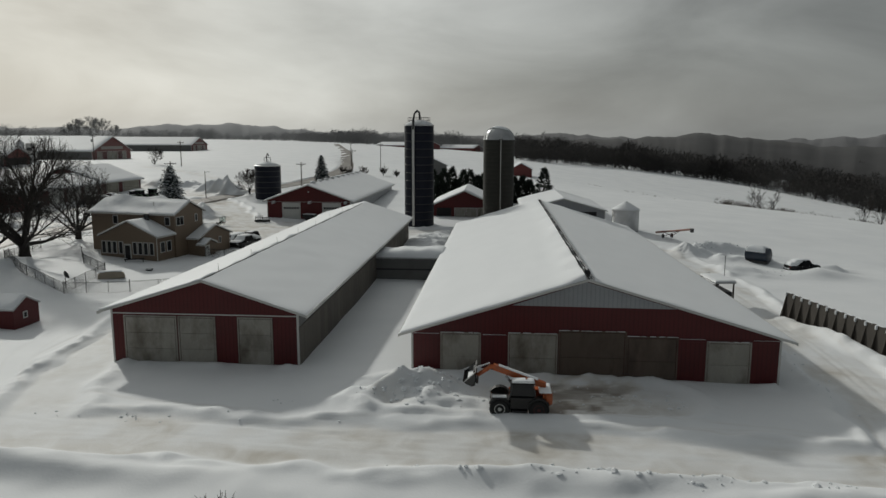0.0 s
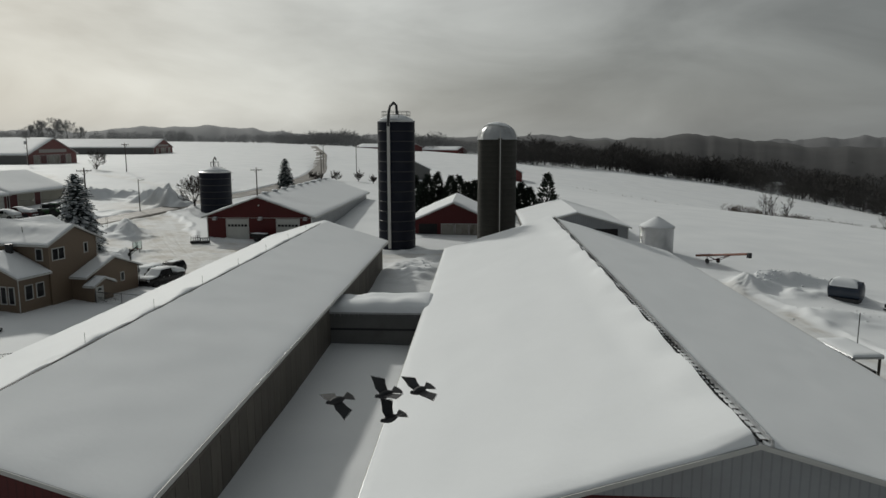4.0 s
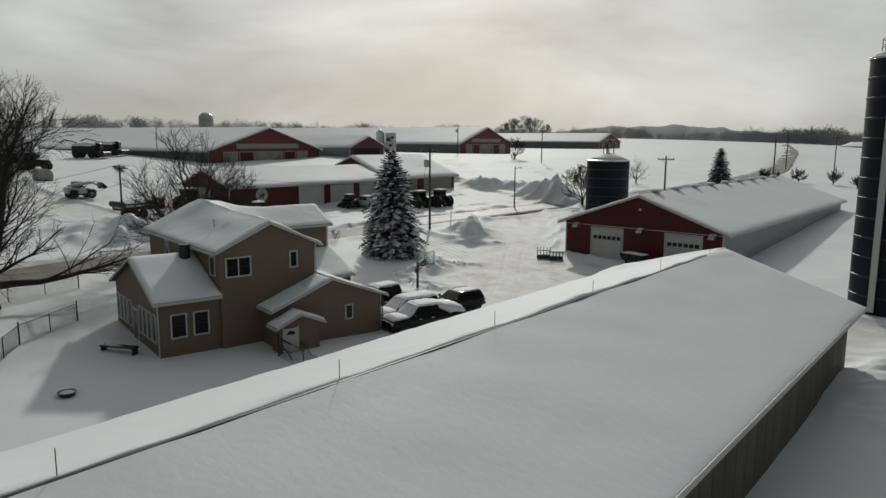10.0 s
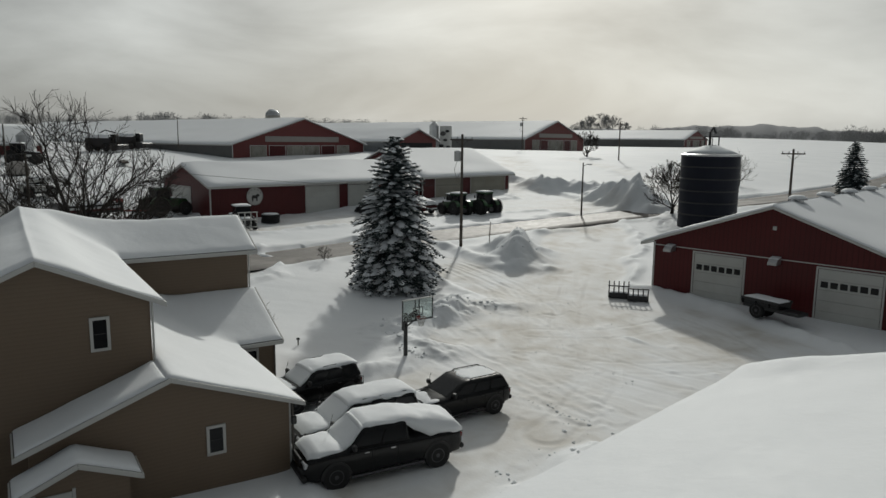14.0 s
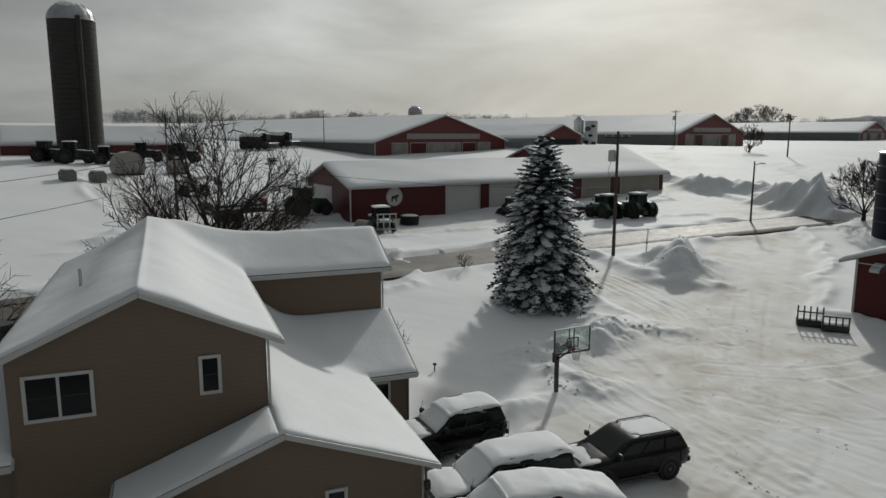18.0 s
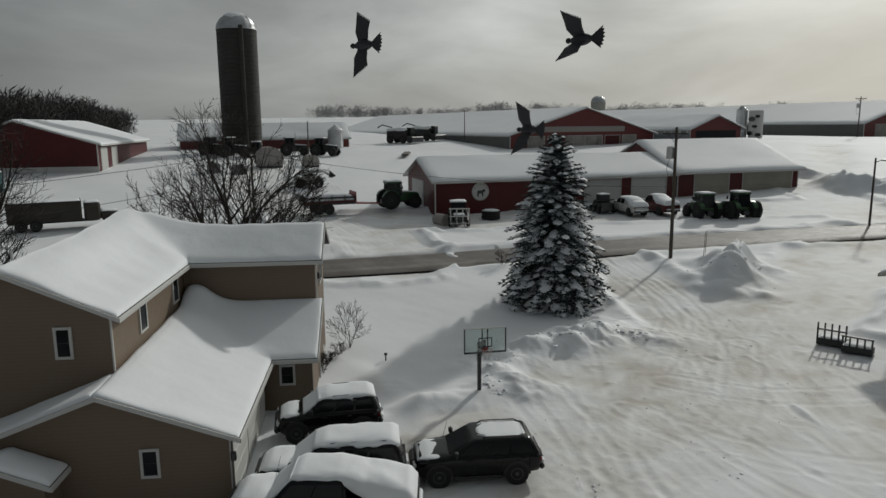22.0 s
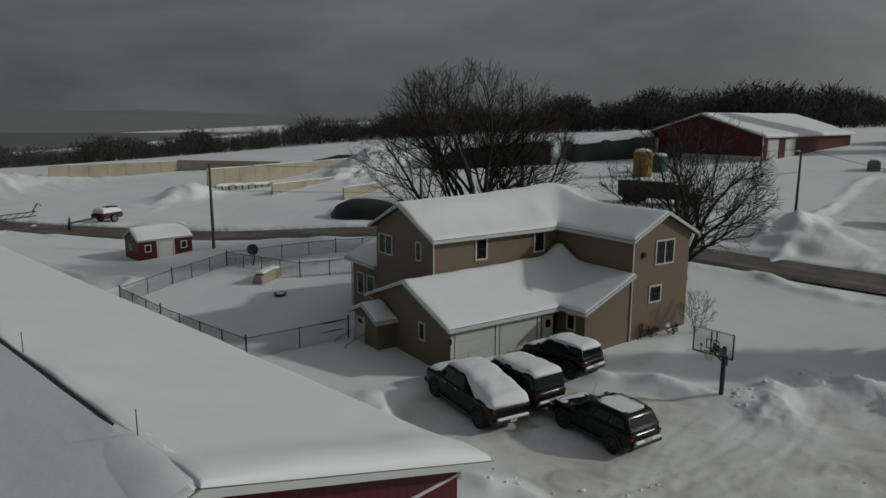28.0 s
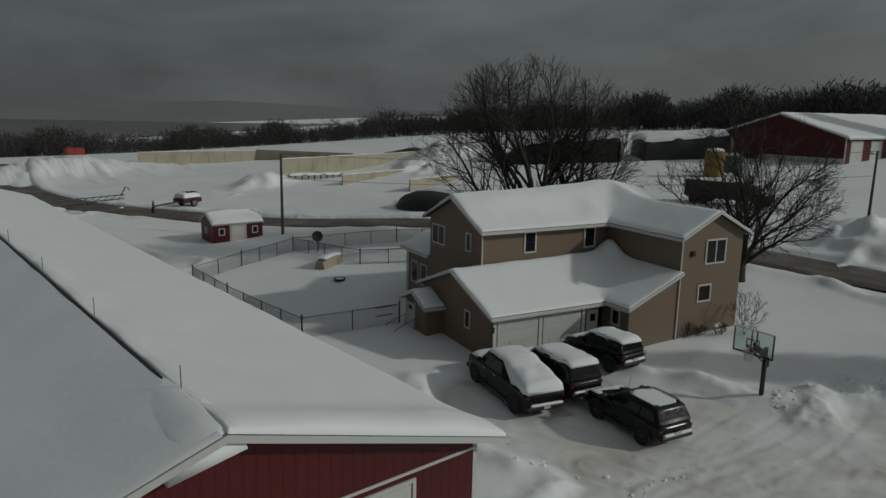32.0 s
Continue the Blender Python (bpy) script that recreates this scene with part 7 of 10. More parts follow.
def tractor(label, m, s=1.0, paint=None, rims=None, snow=True, loader=False, duals=False, group="parked tractors"):
    """Hood, glazed cab, fenders, exhaust, four lugged wheels."""
    paint, rims = paint or GREEN, rims or STEEL
    t = thing("tractor", m @ Matrix.Diagonal((s, s, s, 1)), label, "tractor", group)
    part("hood", MB().loft([[(-0.42, 0.3, 0.85), (0.42, 0.3, 0.85), (0.45, 0.3, 1.55), (0.3, 0.3, 1.75), (-0.3, 0.3, 1.75), (-0.45, 0.3, 1.55)],
                            [(-0.36, 2.3, 0.85), (0.36, 2.3, 0.85), (0.38, 2.3, 1.4), (0.24, 2.3, 1.56), (-0.24, 2.3, 1.56), (-0.38, 2.3, 1.4)],
                            [(-0.28, 2.5, 0.92), (0.28, 2.5, 0.92), (0.28, 2.5, 1.25), (0.18, 2.5, 1.38), (-0.18, 2.5, 1.38), (-0.28, 2.5, 1.25)]]), paint, t, smooth=True)
    part("grille", MB().rbox(-0.24, 0.24, 2.49, 2.54, 0.95, 1.3, 0.03), PLASTIC, t)
    part("chassis", MB().rbox(-0.3, 0.3, -1.4, 2.3, 0.6, 0.95, 0.05), STEEL, t)
    part("front_axle", MB().rbox(-0.8, 0.8, 1.75, 2.0, 0.55, 0.75, 0.04), STEEL, t)
    part("rear_axle", MB().rbox(-0.9, 0.9, -1.05, -0.7, 0.78, 1.05, 0.04), STEEL, t)
    cabin = part("cab", MB().rbox(-0.68, 0.68, -1.15, 0.32, 0.95, 1.35, 0.05), paint, t)
    for x in (-0.7, 0.7):
        for y in (-1.15, -0.35, 0.3):
            part("cab_post", MB().tube([(x, y, 1.3), (x * 0.92, y * 0.92, 2.62)], 0.045, 6), PLASTIC, cabin)
    for q in (((-0.7, -1.17, 1.3), (0.7, -1.17, 1.3), (0.64, -1.08, 2.6), (-0.64, -1.08, 2.6), (0, 0.015, 0)), ((-0.7, 0.31, 1.3), (0.7, 0.31, 1.3), (0.64, 0.28, 2.6), (-0.64, 0.28, 2.6), (0, -0.015, 0)),
              ((-0.7, -1.15, 1.3), (-0.7, 0.3, 1.3), (-0.64, 0.28, 2.6), (-0.64, -1.06, 2.6), (0.015, 0, 0)), ((0.7, -1.15, 1.3), (0.7, 0.3, 1.3), (0.64, 0.28, 2.6), (0.64, -1.06, 2.6), (-0.015, 0, 0))):
        part("cab_glass", MB().prism(q[:4], q[4]), GLASS, cabin)
    part("cab_roof", MB().rbox(-0.78, 0.78, -1.22, 0.42, 2.6, 2.8, 0.07), paint, t)
    if snow:
        snow_slab("roof_snow", t, (-0.76, -1.2, 2.8), (1.52, 0, 0), (0, 1.6, 0), 7, 7, 0.14, edge=0.2, rough=0.02, seed=2)
        snow_slab("hood_snow", t, (-0.3, 0.4, 1.74), (0.6, 0, 0), (0, 1.9, -0.16), 6, 8, 0.1, edge=0.15, rough=0.02, seed=5)
    part("exhaust", MB().tube([(0.5, 0.45, 1.5), (0.5, 0.45, 2.75)], 0.05, 8), STEEL, t)
    for sx in (-1, 1):
        part("fender", MB().prism([(sx * 0.72, -0.88 + 1.02 * math.cos(a), 0.95 + 1.02 * math.sin(a)) for a in np.linspace(0.35, 2.8, 8)] + [(sx * 0.72, -0.88 + 0.94 * math.cos(a), 0.95 + 0.94 * math.sin(a)) for a in np.linspace(2.8, 0.35, 8)], (sx * 0.5, 0, 0)), paint, t)
        wheel(t, sx * 0.98, -0.88, 0.93, 0.5, rims, 6, sx, 22, 0.5)
        wheel(t, sx * 0.85, 1.85, 0.66, 0.4, rims, 6, sx, 18, 0.5)
        if duals:
            wheel(t, sx * 1.55, -0.88, 0.93, 0.46, rims, 6, sx, 22, 0.5)
        part("mirror", MB().rbox(*sorted((sx * 0.85, sx * 1.02)), 0.35, 0.42, 2.0, 2.35, 0.02), PLASTIC, t)
    part("rear_hitch", MB().rbox(-0.35, 0.35, -1.7, -1.2, 0.5, 1.0, 0.05), STEEL, t)
    if loader:
        for sx in (-1, 1):
            part("loader_arm", MB().tube([(sx * 0.55, 0.2, 1.5), (sx * 0.55, 1.6, 1.6), (sx * 0.5, 3.0, 0.7)], 0.09, 6), paint, t)
        part("bucket", MB().prism([(-1.0, 2.9, 0.15), (-1.0, 3.6, 0.15), (-1.0, 3.55, 0.25), (-1.0, 3.0, 0.85), (-1.0, 2.9, 0.9)], (2.0, 0, 0)), STEEL, t)
    return t


tractor("dark green tractor hitched to the spreader", heading(-93.4, 117.9, -0.1, 1.0), 1.05)
tractor("green tractor backed up before the shop doors", heading(-78.3, 146.5, -1, 0.15), 0.95)
tractor("green tractor with dual rear wheels before the shop", heading(-77.0, 149.6, -1, 0.1), 0.98, duals=True)
tractor("small loader tractor beside the green tractors", heading(-80.6, 147.9, -1, 0.3), 0.8, paint=STEEL, rims=RIM, loader=True)
for x, y, dx, dy, s, p in ((-146.5, 98.0, 0.6, 0.8, 1.1, BLACK), (-143.5, 101.2, 0.3, 1, 1.15, BLACK), (-141.5, 105.5, 0.2, 1, 1.0, BLACK), (-146.0, 111.5, 0.1, 1, 1.1, BLACK), (-142.0, 116.5, 0.5, 0.8, 1.1, BLACK)):
    tractor("old dark tractor under snow near the concrete silo", heading(x, y, dx, dy), s, paint=p, rims=RIM, group="tractors by the silo")


# ---- telehandler that backs away from the snow heap ----
def telehandler(name, label, m, paint, tall=True, group=""):
    t = thing(name, m, label, "telehandler", group)
    part("chassis", MB().rbox(-0.55, 0.55, -1.7, 1.7, 0.45, 0.95, 0.06), STEEL, t)
    part("engine_cover", MB().loft([[(0.3, -1.75, 0.7), (1.0, -1.75, 0.7), (1.0, -1.75, 1.35), (0.3, -1.75, 1.4)], [(0.3, 0.6, 0.7), (1.0, 0.6, 0.7), (1.0, 0.6, 1.2), (0.3, 0.6, 1.25)]]), paint, t, smooth=True)
    part("rear_panel", MB().rbox(-0.92, 0.95, -1.95, -1.45, 0.75, 1.55, 0.14), paint, t, "orange rear counterweight", True)
    cb = part("cab", MB().rbox(-1.06, -0.28, -0.95, 0.6, 0.55, 1.35, 0.08), BLACK, t)
    part("side_step", MB().rbox(-1.08, -0.5, -0.5, 0.5, 0.35, 0.5, 0.03), BLACK, t)
    part("wing_snow", MB().rbox(-1.1, -0.74, 0.75, 1.6, 1.28, 1.36, 0.04), SNOW, t, "snow on the front mudguard")
    for x in (-1.1, -0.32):
        for y in (-0.95, 0.55):
            part("cab_post", MB().tube([(x, y, 1.4), (x * 0.95, y * 0.8, 2.12)], 0.045, 6), BLACK, cb)
    part("cab_glass", MB().loft([[(-1.08, -0.93, 1.42), (-0.34, -0.93, 1.42), (-0.34, 0.53, 1.42), (-1.08, 0.53, 1.42)], [(-1.02, -0.76, 2.1), (-0.36, -0.76, 2.1), (-0.36, 0.42, 2.1), (-1.02, 0.42, 2.1)]]), GLASS, cb)
    part("cab_roof", MB().rbox(-1.08, -0.3, -0.9, 0.5, 2.1, 2.2, 0.05), BLACK, t)
    snow_slab("roof_snow", t, (-1.06, -0.88, 2.2), (0.74, 0, 0), (0, 1.34, 0), 6, 8, 0.12, edge=0.16, rough=0.02, seed=3, label="snow on the cab roof")
    snow_slab("deck_snow", t, (-0.85, -1.9, 1.54), (1.7, 0, 0), (0, 0.75, 0.0), 6, 8, 0.1, edge=0.16, rough=0.02, seed=7)
    up = 1.0 if tall else 0.3
    a, c, d = Vector((0.1, -1.6, 1.7)), Vector((0.1, 1.55, 1.8 + up)), Vector((0.1, 2.5, 1.3 + up * 0.95))
    part("boom", MB().loft([[(p.x - 0.17, p.y, p.z - 0.18), (p.x + 0.17, p.y, p.z - 0.18), (p.x + 0.17, p.y, p.z + 0.18), (p.x - 0.17, p.y, p.z + 0.18)] for p in (a, c)]), paint, t, "orange telescopic boom")
    part("boom_extension", MB().tube([c - Vector((0, 0.3, 0.05)), c + Vector((0, 0.15, 0.0)), d], [0.15, 0.16, 0.13], 6), paint, t)
    part("lift_cylinder", MB().tube([(0.1, -0.2, 0.9), (0.1, 0.8, 1.5 + up * 0.75)], 0.07, 8), CHROME, t)
    part("tilt_cylinder", MB().tube([c + Vector((0, 0.2, 0.2)), d + Vector((0, 0.1, 0.45))], 0.06, 8), CHROME, t)
    part("boom_snow", MB().loft([[(p.x - 0.16, p.y, p.z + 0.18), (p.x + 0.16, p.y, p.z + 0.18), (p.x + 0.1, p.y, p.z + 0.26), (p.x - 0.1, p.y, p.z + 0.26)] for p in (a.lerp(c, 0.15), a.lerp(c, 0.9))]), SNOW, t)
    part("coupler", MB().prism([(-0.45, d.y - 0.05, d.z - 0.35), (-0.45, d.y + 0.08, d.z - 0.35), (-0.45, d.y + 0.26, d.z + 0.42), (-0.45, d.y + 0.16, d.z + 0.45)], (1.1, 0, 0)), STEEL, t, "dark quick coupler frame")
    prof = [(d.y + 0.1, d.z + 0.52), (d.y + 0.05, d.z + 0.1), (d.y + 0.12, d.z - 0.28), (d.y + 0.32, d.z - 0.36), (d.y + 0.8, d.z - 0.12)]
    inner = [(y + 0.05, z + 0.05) for y, z in prof]
    bucket = part("bucket", MB().prism([(-1.0, y, z) for y, z in prof + inner[::-1]], (2.2, 0, 0)), BLACK, t, "black loading bucket")
    for x in (-1.0, 1.17):
        part("bucket_side", MB().prism([(x, y, z) for y, z in prof], (0.03, 0, 0)), BLACK, bucket)
    part("bucket_edge", MB().tube([(-1.0, d.y + 0.12, d.z + 0.52), (1.2, d.y + 0.12, d.z + 0.52)], 0.04, 6), TRIM, bucket, "snow-whitened top rail")
    part("bucket_edge", MB().tube([(-1.0, d.y + 0.1, d.z + 0.52), (-1.0, d.y + 0.8, d.z - 0.1)], 0.03, 6), TRIM, bucket)
    part("bucket_load", MB().prism([(-0.95, y, z) for y, z in (inner[2], inner[3], (d.y + 0.6, d.z - 0.16), (d.y + 0.28, d.z - 0.05))], (2.1, 0, 0)), SNOW, bucket, "snow left in the bucket")
    wheels = []
    for sx in (-1, 1):
        for y in (-1.15, 1.15):
            wheels.append(wheel(t, sx * 0.94, y, 0.58, 0.40, TRIM if y > 0 else DULLRED, 5, sx, 18, 0.55))
            part("mudguard", MB().prism([(sx * 0.78, y + 0.71 * math.cos(q), 0.58 + 0.71 * math.sin(q)) for q in np.linspace(0.5, 2.6, 7)] + [(sx * 0.78, y + 0.65 * math.cos(q), 0.58 + 0.65 * math.sin(q)) for q in np.linspace(2.6, 0.5, 7)], (sx * 0.42, 0, 0)), PLASTIC, t)
    part("mirror", MB().rbox(-1.3, -1.16, 0.6, 0.66, 1.65, 1.95, 0.02), PLASTIC, t)
    part("beacon", MB().cyl(-0.7, -0.4, 2.2, 2.42, 0.06, n=8), ORANGE, t)
    return t, wheels


TELE, TELE_WHEELS = telehandler("telehandler", "orange telehandler with a black bucket backing from a snow heap", pose(1.35, 40.55, gz(1.35, 40.55), 0, 0, 90), ORANGE)
telehandler("telehandler", "pale telehandler parked in the snowy yard", heading(-109.0, 110.2, 0.1, 1.0), DOOR_CLEAN, tall=False)


# ---- implements and trailers ----
def spreader():
    t = thing("manure_spreader", heading(-92.6, 110.4, -0.1, 1.0), "red and grey tandem-axle spreader heaped with snow", "farm trailer")
    part("bed", MB().rbox(-1.2, 1.2, -3.0, 2.6, 1.0, 1.2, 0.04), STEEL, t)
    for s in (-1, 1):
        part("side_rail", MB().rbox(*sorted((s * 1.15, s * 1.25)), -3.0, 2.6, 1.2, 1.45, 0.03), DULLRED, t)
        part("side_rail", MB().rbox(*sorted((s * 1.15, s * 1.25)), -3.0, 2.4, 1.65, 1.85, 0.03), STEEL, t)
        for y in (-2.8, -1.4, 0.0, 1.4, 2.5):
            part("stake", MB().rbox(*sorted((s * 1.12, s * 1.2)), y - 0.05, y + 0.05, 1.2, 2.0, 0.01), STEEL, t)
        for y in (-1.4, -0.3):
            wheel(t, s * 1.1, y, 0.55, 0.4, RIM, 5, s)
    part("beater", MB().tube([(-1.2, -3.1, 1.8), (1.2, -3.1, 1.8)], 0.35, 10), STEEL, t)
    part("front_board", MB().rbox(-1.25, 1.25, 2.55, 2.65, 1.1, 2.3, 0.02), REDPAINT, t)
    part("drawbar", MB().prism([(-0.7, 2.6, 0.95), (0.7, 2.6, 0.95), (0.1, 5.6, 0.75), (-0.1, 5.6, 0.75)], (0, 0, 0.14)), REDPAINT, t, "red drawbar")
    snow_slab("load_snow", t, (-1.1, -2.9, 1.25), (2.2, 0, 0), (0, 5.4, 0), 9, 16, 0.7, edge=0.7, rough=0.12, seed=8, label="snow heaped on the bed")
    return t


spreader()


def box_trailer(label, m, L, W, H, paint, axles=2, name="grain_trailer", snow=0.12):
    t = thing(name, m, label, "trailer")
    part("box", MB().prism([(-W / 2 * 0.85, -L / 2, 0.8), (W / 2 * 0.85, -L / 2, 0.8), (W / 2, -L / 2, H), (-W / 2, -L / 2, H)], (0, L, 0)), paint, t)
    for k in range(int(L / 0.9) + 1):
        for s in (-1, 1):
            part("rib", MB().prism([(s * W / 2 * 0.86, -L / 2 + k * 0.9, 0.8), (s * (W / 2 * 0.86 + 0.07), -L / 2 + k * 0.9, 0.8), (s * (W / 2 + 0.08), -L / 2 + k * 0.9, H), (s * (W / 2 + 0.005), -L / 2 + k * 0.9, H)], (0, 0.09, 0)), paint, t)
    for s in (-1, 1):
        part("top_rail", MB().rbox(*sorted((s * (W / 2 - 0.04), s * (W / 2 + 0.09))), -L / 2, L / 2, H - 0.08, H + 0.05, 0.02), STEEL, t)
        for k in range(axles):
            wheel(t, s * (W / 2 - 0.2), -L / 2 + 1.0 + k * 1.15, 0.5, 0.28, RIM, 5, s)
    part("frame", MB().rbox(-0.5, 0.5, -L / 2, L / 2 + 1.2, 0.6, 0.8, 0.03), STEEL, t)
    if snow:
        snow_slab("load_snow", t, (-W / 2 + 0.06, -L / 2 + 0.06, H - 0.02), (W - 0.12, 0, 0), (0, L - 0.12, 0), 9, 16, snow, edge=0.3, rough=0.05, seed=9)
    return t


DUMP = box_trailer("dark brown dump truck with a snow-topped cab behind the bare trees", heading(-87.5, 84.5, -0.2, 1), 5.8, 2.4, 2.5, DARKCONC, 2, "dump_truck")
part("cab", MB().rbox(-1.1, 1.1, 3.1, 4.4, 0.7, 2.3, 0.15), DARKCONC, DUMP, "dark truck cab", True)
part("windshield", MB().box(-0.95, 0.95, 4.38, 4.42, 1.5, 2.15), GLASS, DUMP)
part("hood", MB().rbox(-0.95, 0.95, 4.4, 5.9, 0.7, 1.45, 0.15), DARKCONC, DUMP, "", True)
snow_slab("hood_snow", DUMP, (-0.9, 4.45, 1.45), (1.8, 0, 0), (0, 1.35, -0.05), 7, 7, 0.16, edge=0.25, rough=0.03, seed=12)
snow_slab("cab_snow", DUMP, (-1.05, 3.15, 2.3), (2.1, 0, 0), (0, 1.2, 0), 7, 7, 0.14, edge=0.25, rough=0.03, seed=13)
for s_ in (-1, 1):
    wheel(DUMP, s_ * 0.95, 5.1, 0.5, 0.3, RIM, 5, s_)
box_trailer("small dark dump trailer beside the shop doors", heading(-36.3, 131.2, 1, -0.25), 2.5, 1.35, 1.2, BLACK, 1, "dump_trailer", 0.14)


def pallet_gates():
    for k, (x, y, n) in enumerate(((-46.0, 130.2, 5), (-44.6, 130.4, 5))):
        g = thing("feed_rack", heading(x, y, -0.55, 0.83), "black steel feed rack standing in the snow", "feed rack", "feed racks by the barn")
        part("base_frame", MB().rbox(-0.7, 0.7, -0.4, 0.4, 0.05, 0.4, 0.04), STEEL, g)
        for q in range(n):
            part("upright", MB().rbox(-0.7 + q * 0.33, -0.62 + q * 0.33, -0.38, -0.3, 0.3, 1.25 if k == 0 else 0.9, 0.01), STEEL, g)
        part("top_bar", MB().rbox(-0.72, 0.72, -0.39, -0.3, 0.85, 0.93, 0.01), STEEL, g)
        snow_slab("snow_cap", g, (-0.6, -0.35, 0.4), (1.2, 0, 0), (0, 0.7, 0), 6, 5, 0.12, edge=0.15, rough=0.02, seed=k)


pallet_gates()


def auger():
    a = thing("grain_auger", heading(28.0, 124.0, 3.15, -9.35), "rust-red portable grain auger on a wheeled frame", "auger")
    part("tube", MB().tube([(0, -1.0, 0.5), (0, 9.6, 2.35)], 0.16, 10), RUSTED, a, smooth=True)
    part("discharge_head", MB().rbox(-0.22, 0.22, 9.4, 9.9, 1.85, 2.5, 0.04), STEEL, a)
    for s in (-1, 1):
        part("strut", MB().tube([(s * 0.1, 6.0, 1.6), (s * 0.8, 2.6, 0.3)], 0.05, 6), DULLRED, a)
        part("strut", MB().tube([(s * 0.1, 1.5, 0.8), (s * 0.8, 2.6, 0.3)], 0.05, 6), DULLRED, a)
        wheel(a, s * 0.85, 2.6, 0.35, 0.2, RIM, 5, s)
    snow_slab("snow_cap", a, (-0.1, 0.0, 0.84), (0.2, 0, 0), (0, 8.5, 1.47), 4, 14, 0.08, edge=0.1, rough=0.02, seed=4)


auger()


def field_clutter():
    t = thing("liquid_tank", heading(38.2, 105.2, 0.75, -0.65, -0.25), "dark blue cylindrical tank wagon half covered by snow", "tank wagon")
    part("tank", MB().lathe([(0.8, -1.7), (1.08, -1.55), (1.08, 1.55), (0.8, 1.7)], 24, pose(0, 0, 1.3, 90, 0, 0)), BLUE, t, smooth=True)
    part("cradle", MB().rbox(-0.9, 0.9, -1.6, 1.6, 0.1, 0.5, 0.05), STEEL, t)
    snow_slab("snow_cap", t, (-0.98, -1.55, 1.75), (1.96, 0, 0), (0, 2.9, 0), 10, 10, 0.78, edge=0.75, rough=0.06, seed=3)
    car("old_truck", "old dark truck half buried in the field snow", "truck", heading(43.0, 101.5, 1, 0.15, -0.35), 4.6, 1.9, 1.9, 1.2, 1.2, 1.2, 0.6, -0.5, -2.2, 2.9, 0.4, bed=-0.6, seed=63, snow=(0.1, 0.05, 0.12))
    w = thing("bunker_wall", pose(28.6, 70.2, -0.6, 0, 0, 10.5), "row of dark precast bunker panels capped with snow", "retaining wall")
    for k in range(13):
        y = -k * 1.25
        part("panel", MB().prism([(-0.3, y, -0.5), (0.35, y, -0.5), (0.05, y, 1.9), (-0.15, y, 1.9)], (0, -1.21, 0)), DARKCONC, w)
        part("buttress", MB().prism([(-0.66, y, -0.5), (-0.2, y, -0.5), (-0.12, y, 1.9)], (0, -0.12, 0)), DARKCONC, w)
        part("snow_cap", MB().rbox(-0.15, 0.06, y - 0.75, y + 0.02, 1.89, 1.95, 0.03), SNOW, w)
        part("buttress_snow", MB().rbox(-0.3, -0.1, y - 0.16, y + 0.04, 1.55, 1.92, 0.05), SNOW, w)
    f = thing("feed_bunk", pose(23.4, 75.5, -0.3, 0, 0, 5), "low roofed feed bunk beside the barn", "feed bunk")
    part("roof", MB().rbox(-1.1, 1.1, -2.2, 2.2, 1.7, 1.85, 0.03), GALV, f)
    for x in (-0.9, 0.9):
        for y in (-2.0, 2.0):
            part("post", MB().rbox(x - 0.07, x + 0.07, y - 0.07, y + 0.07, -0.5, 1.7, 0.01), POLE, f)
    part("trough", MB().rbox(-0.8, 0.8, -2.0, 2.0, 0.2, 0.8, 0.05), STEEL, f)
    snow_slab("roof_snow", f, (-1.1, -2.2, 1.85), (2.2, 0, 0), (0, 4.4, 0), 7, 10, 0.2, edge=0.3, rough=0.03, seed=6)
    part("mast", MB().cyl(0.9, 0.5, 1.8, 4.2, 0.035, n=6), STEEL, f)


field_clutter()
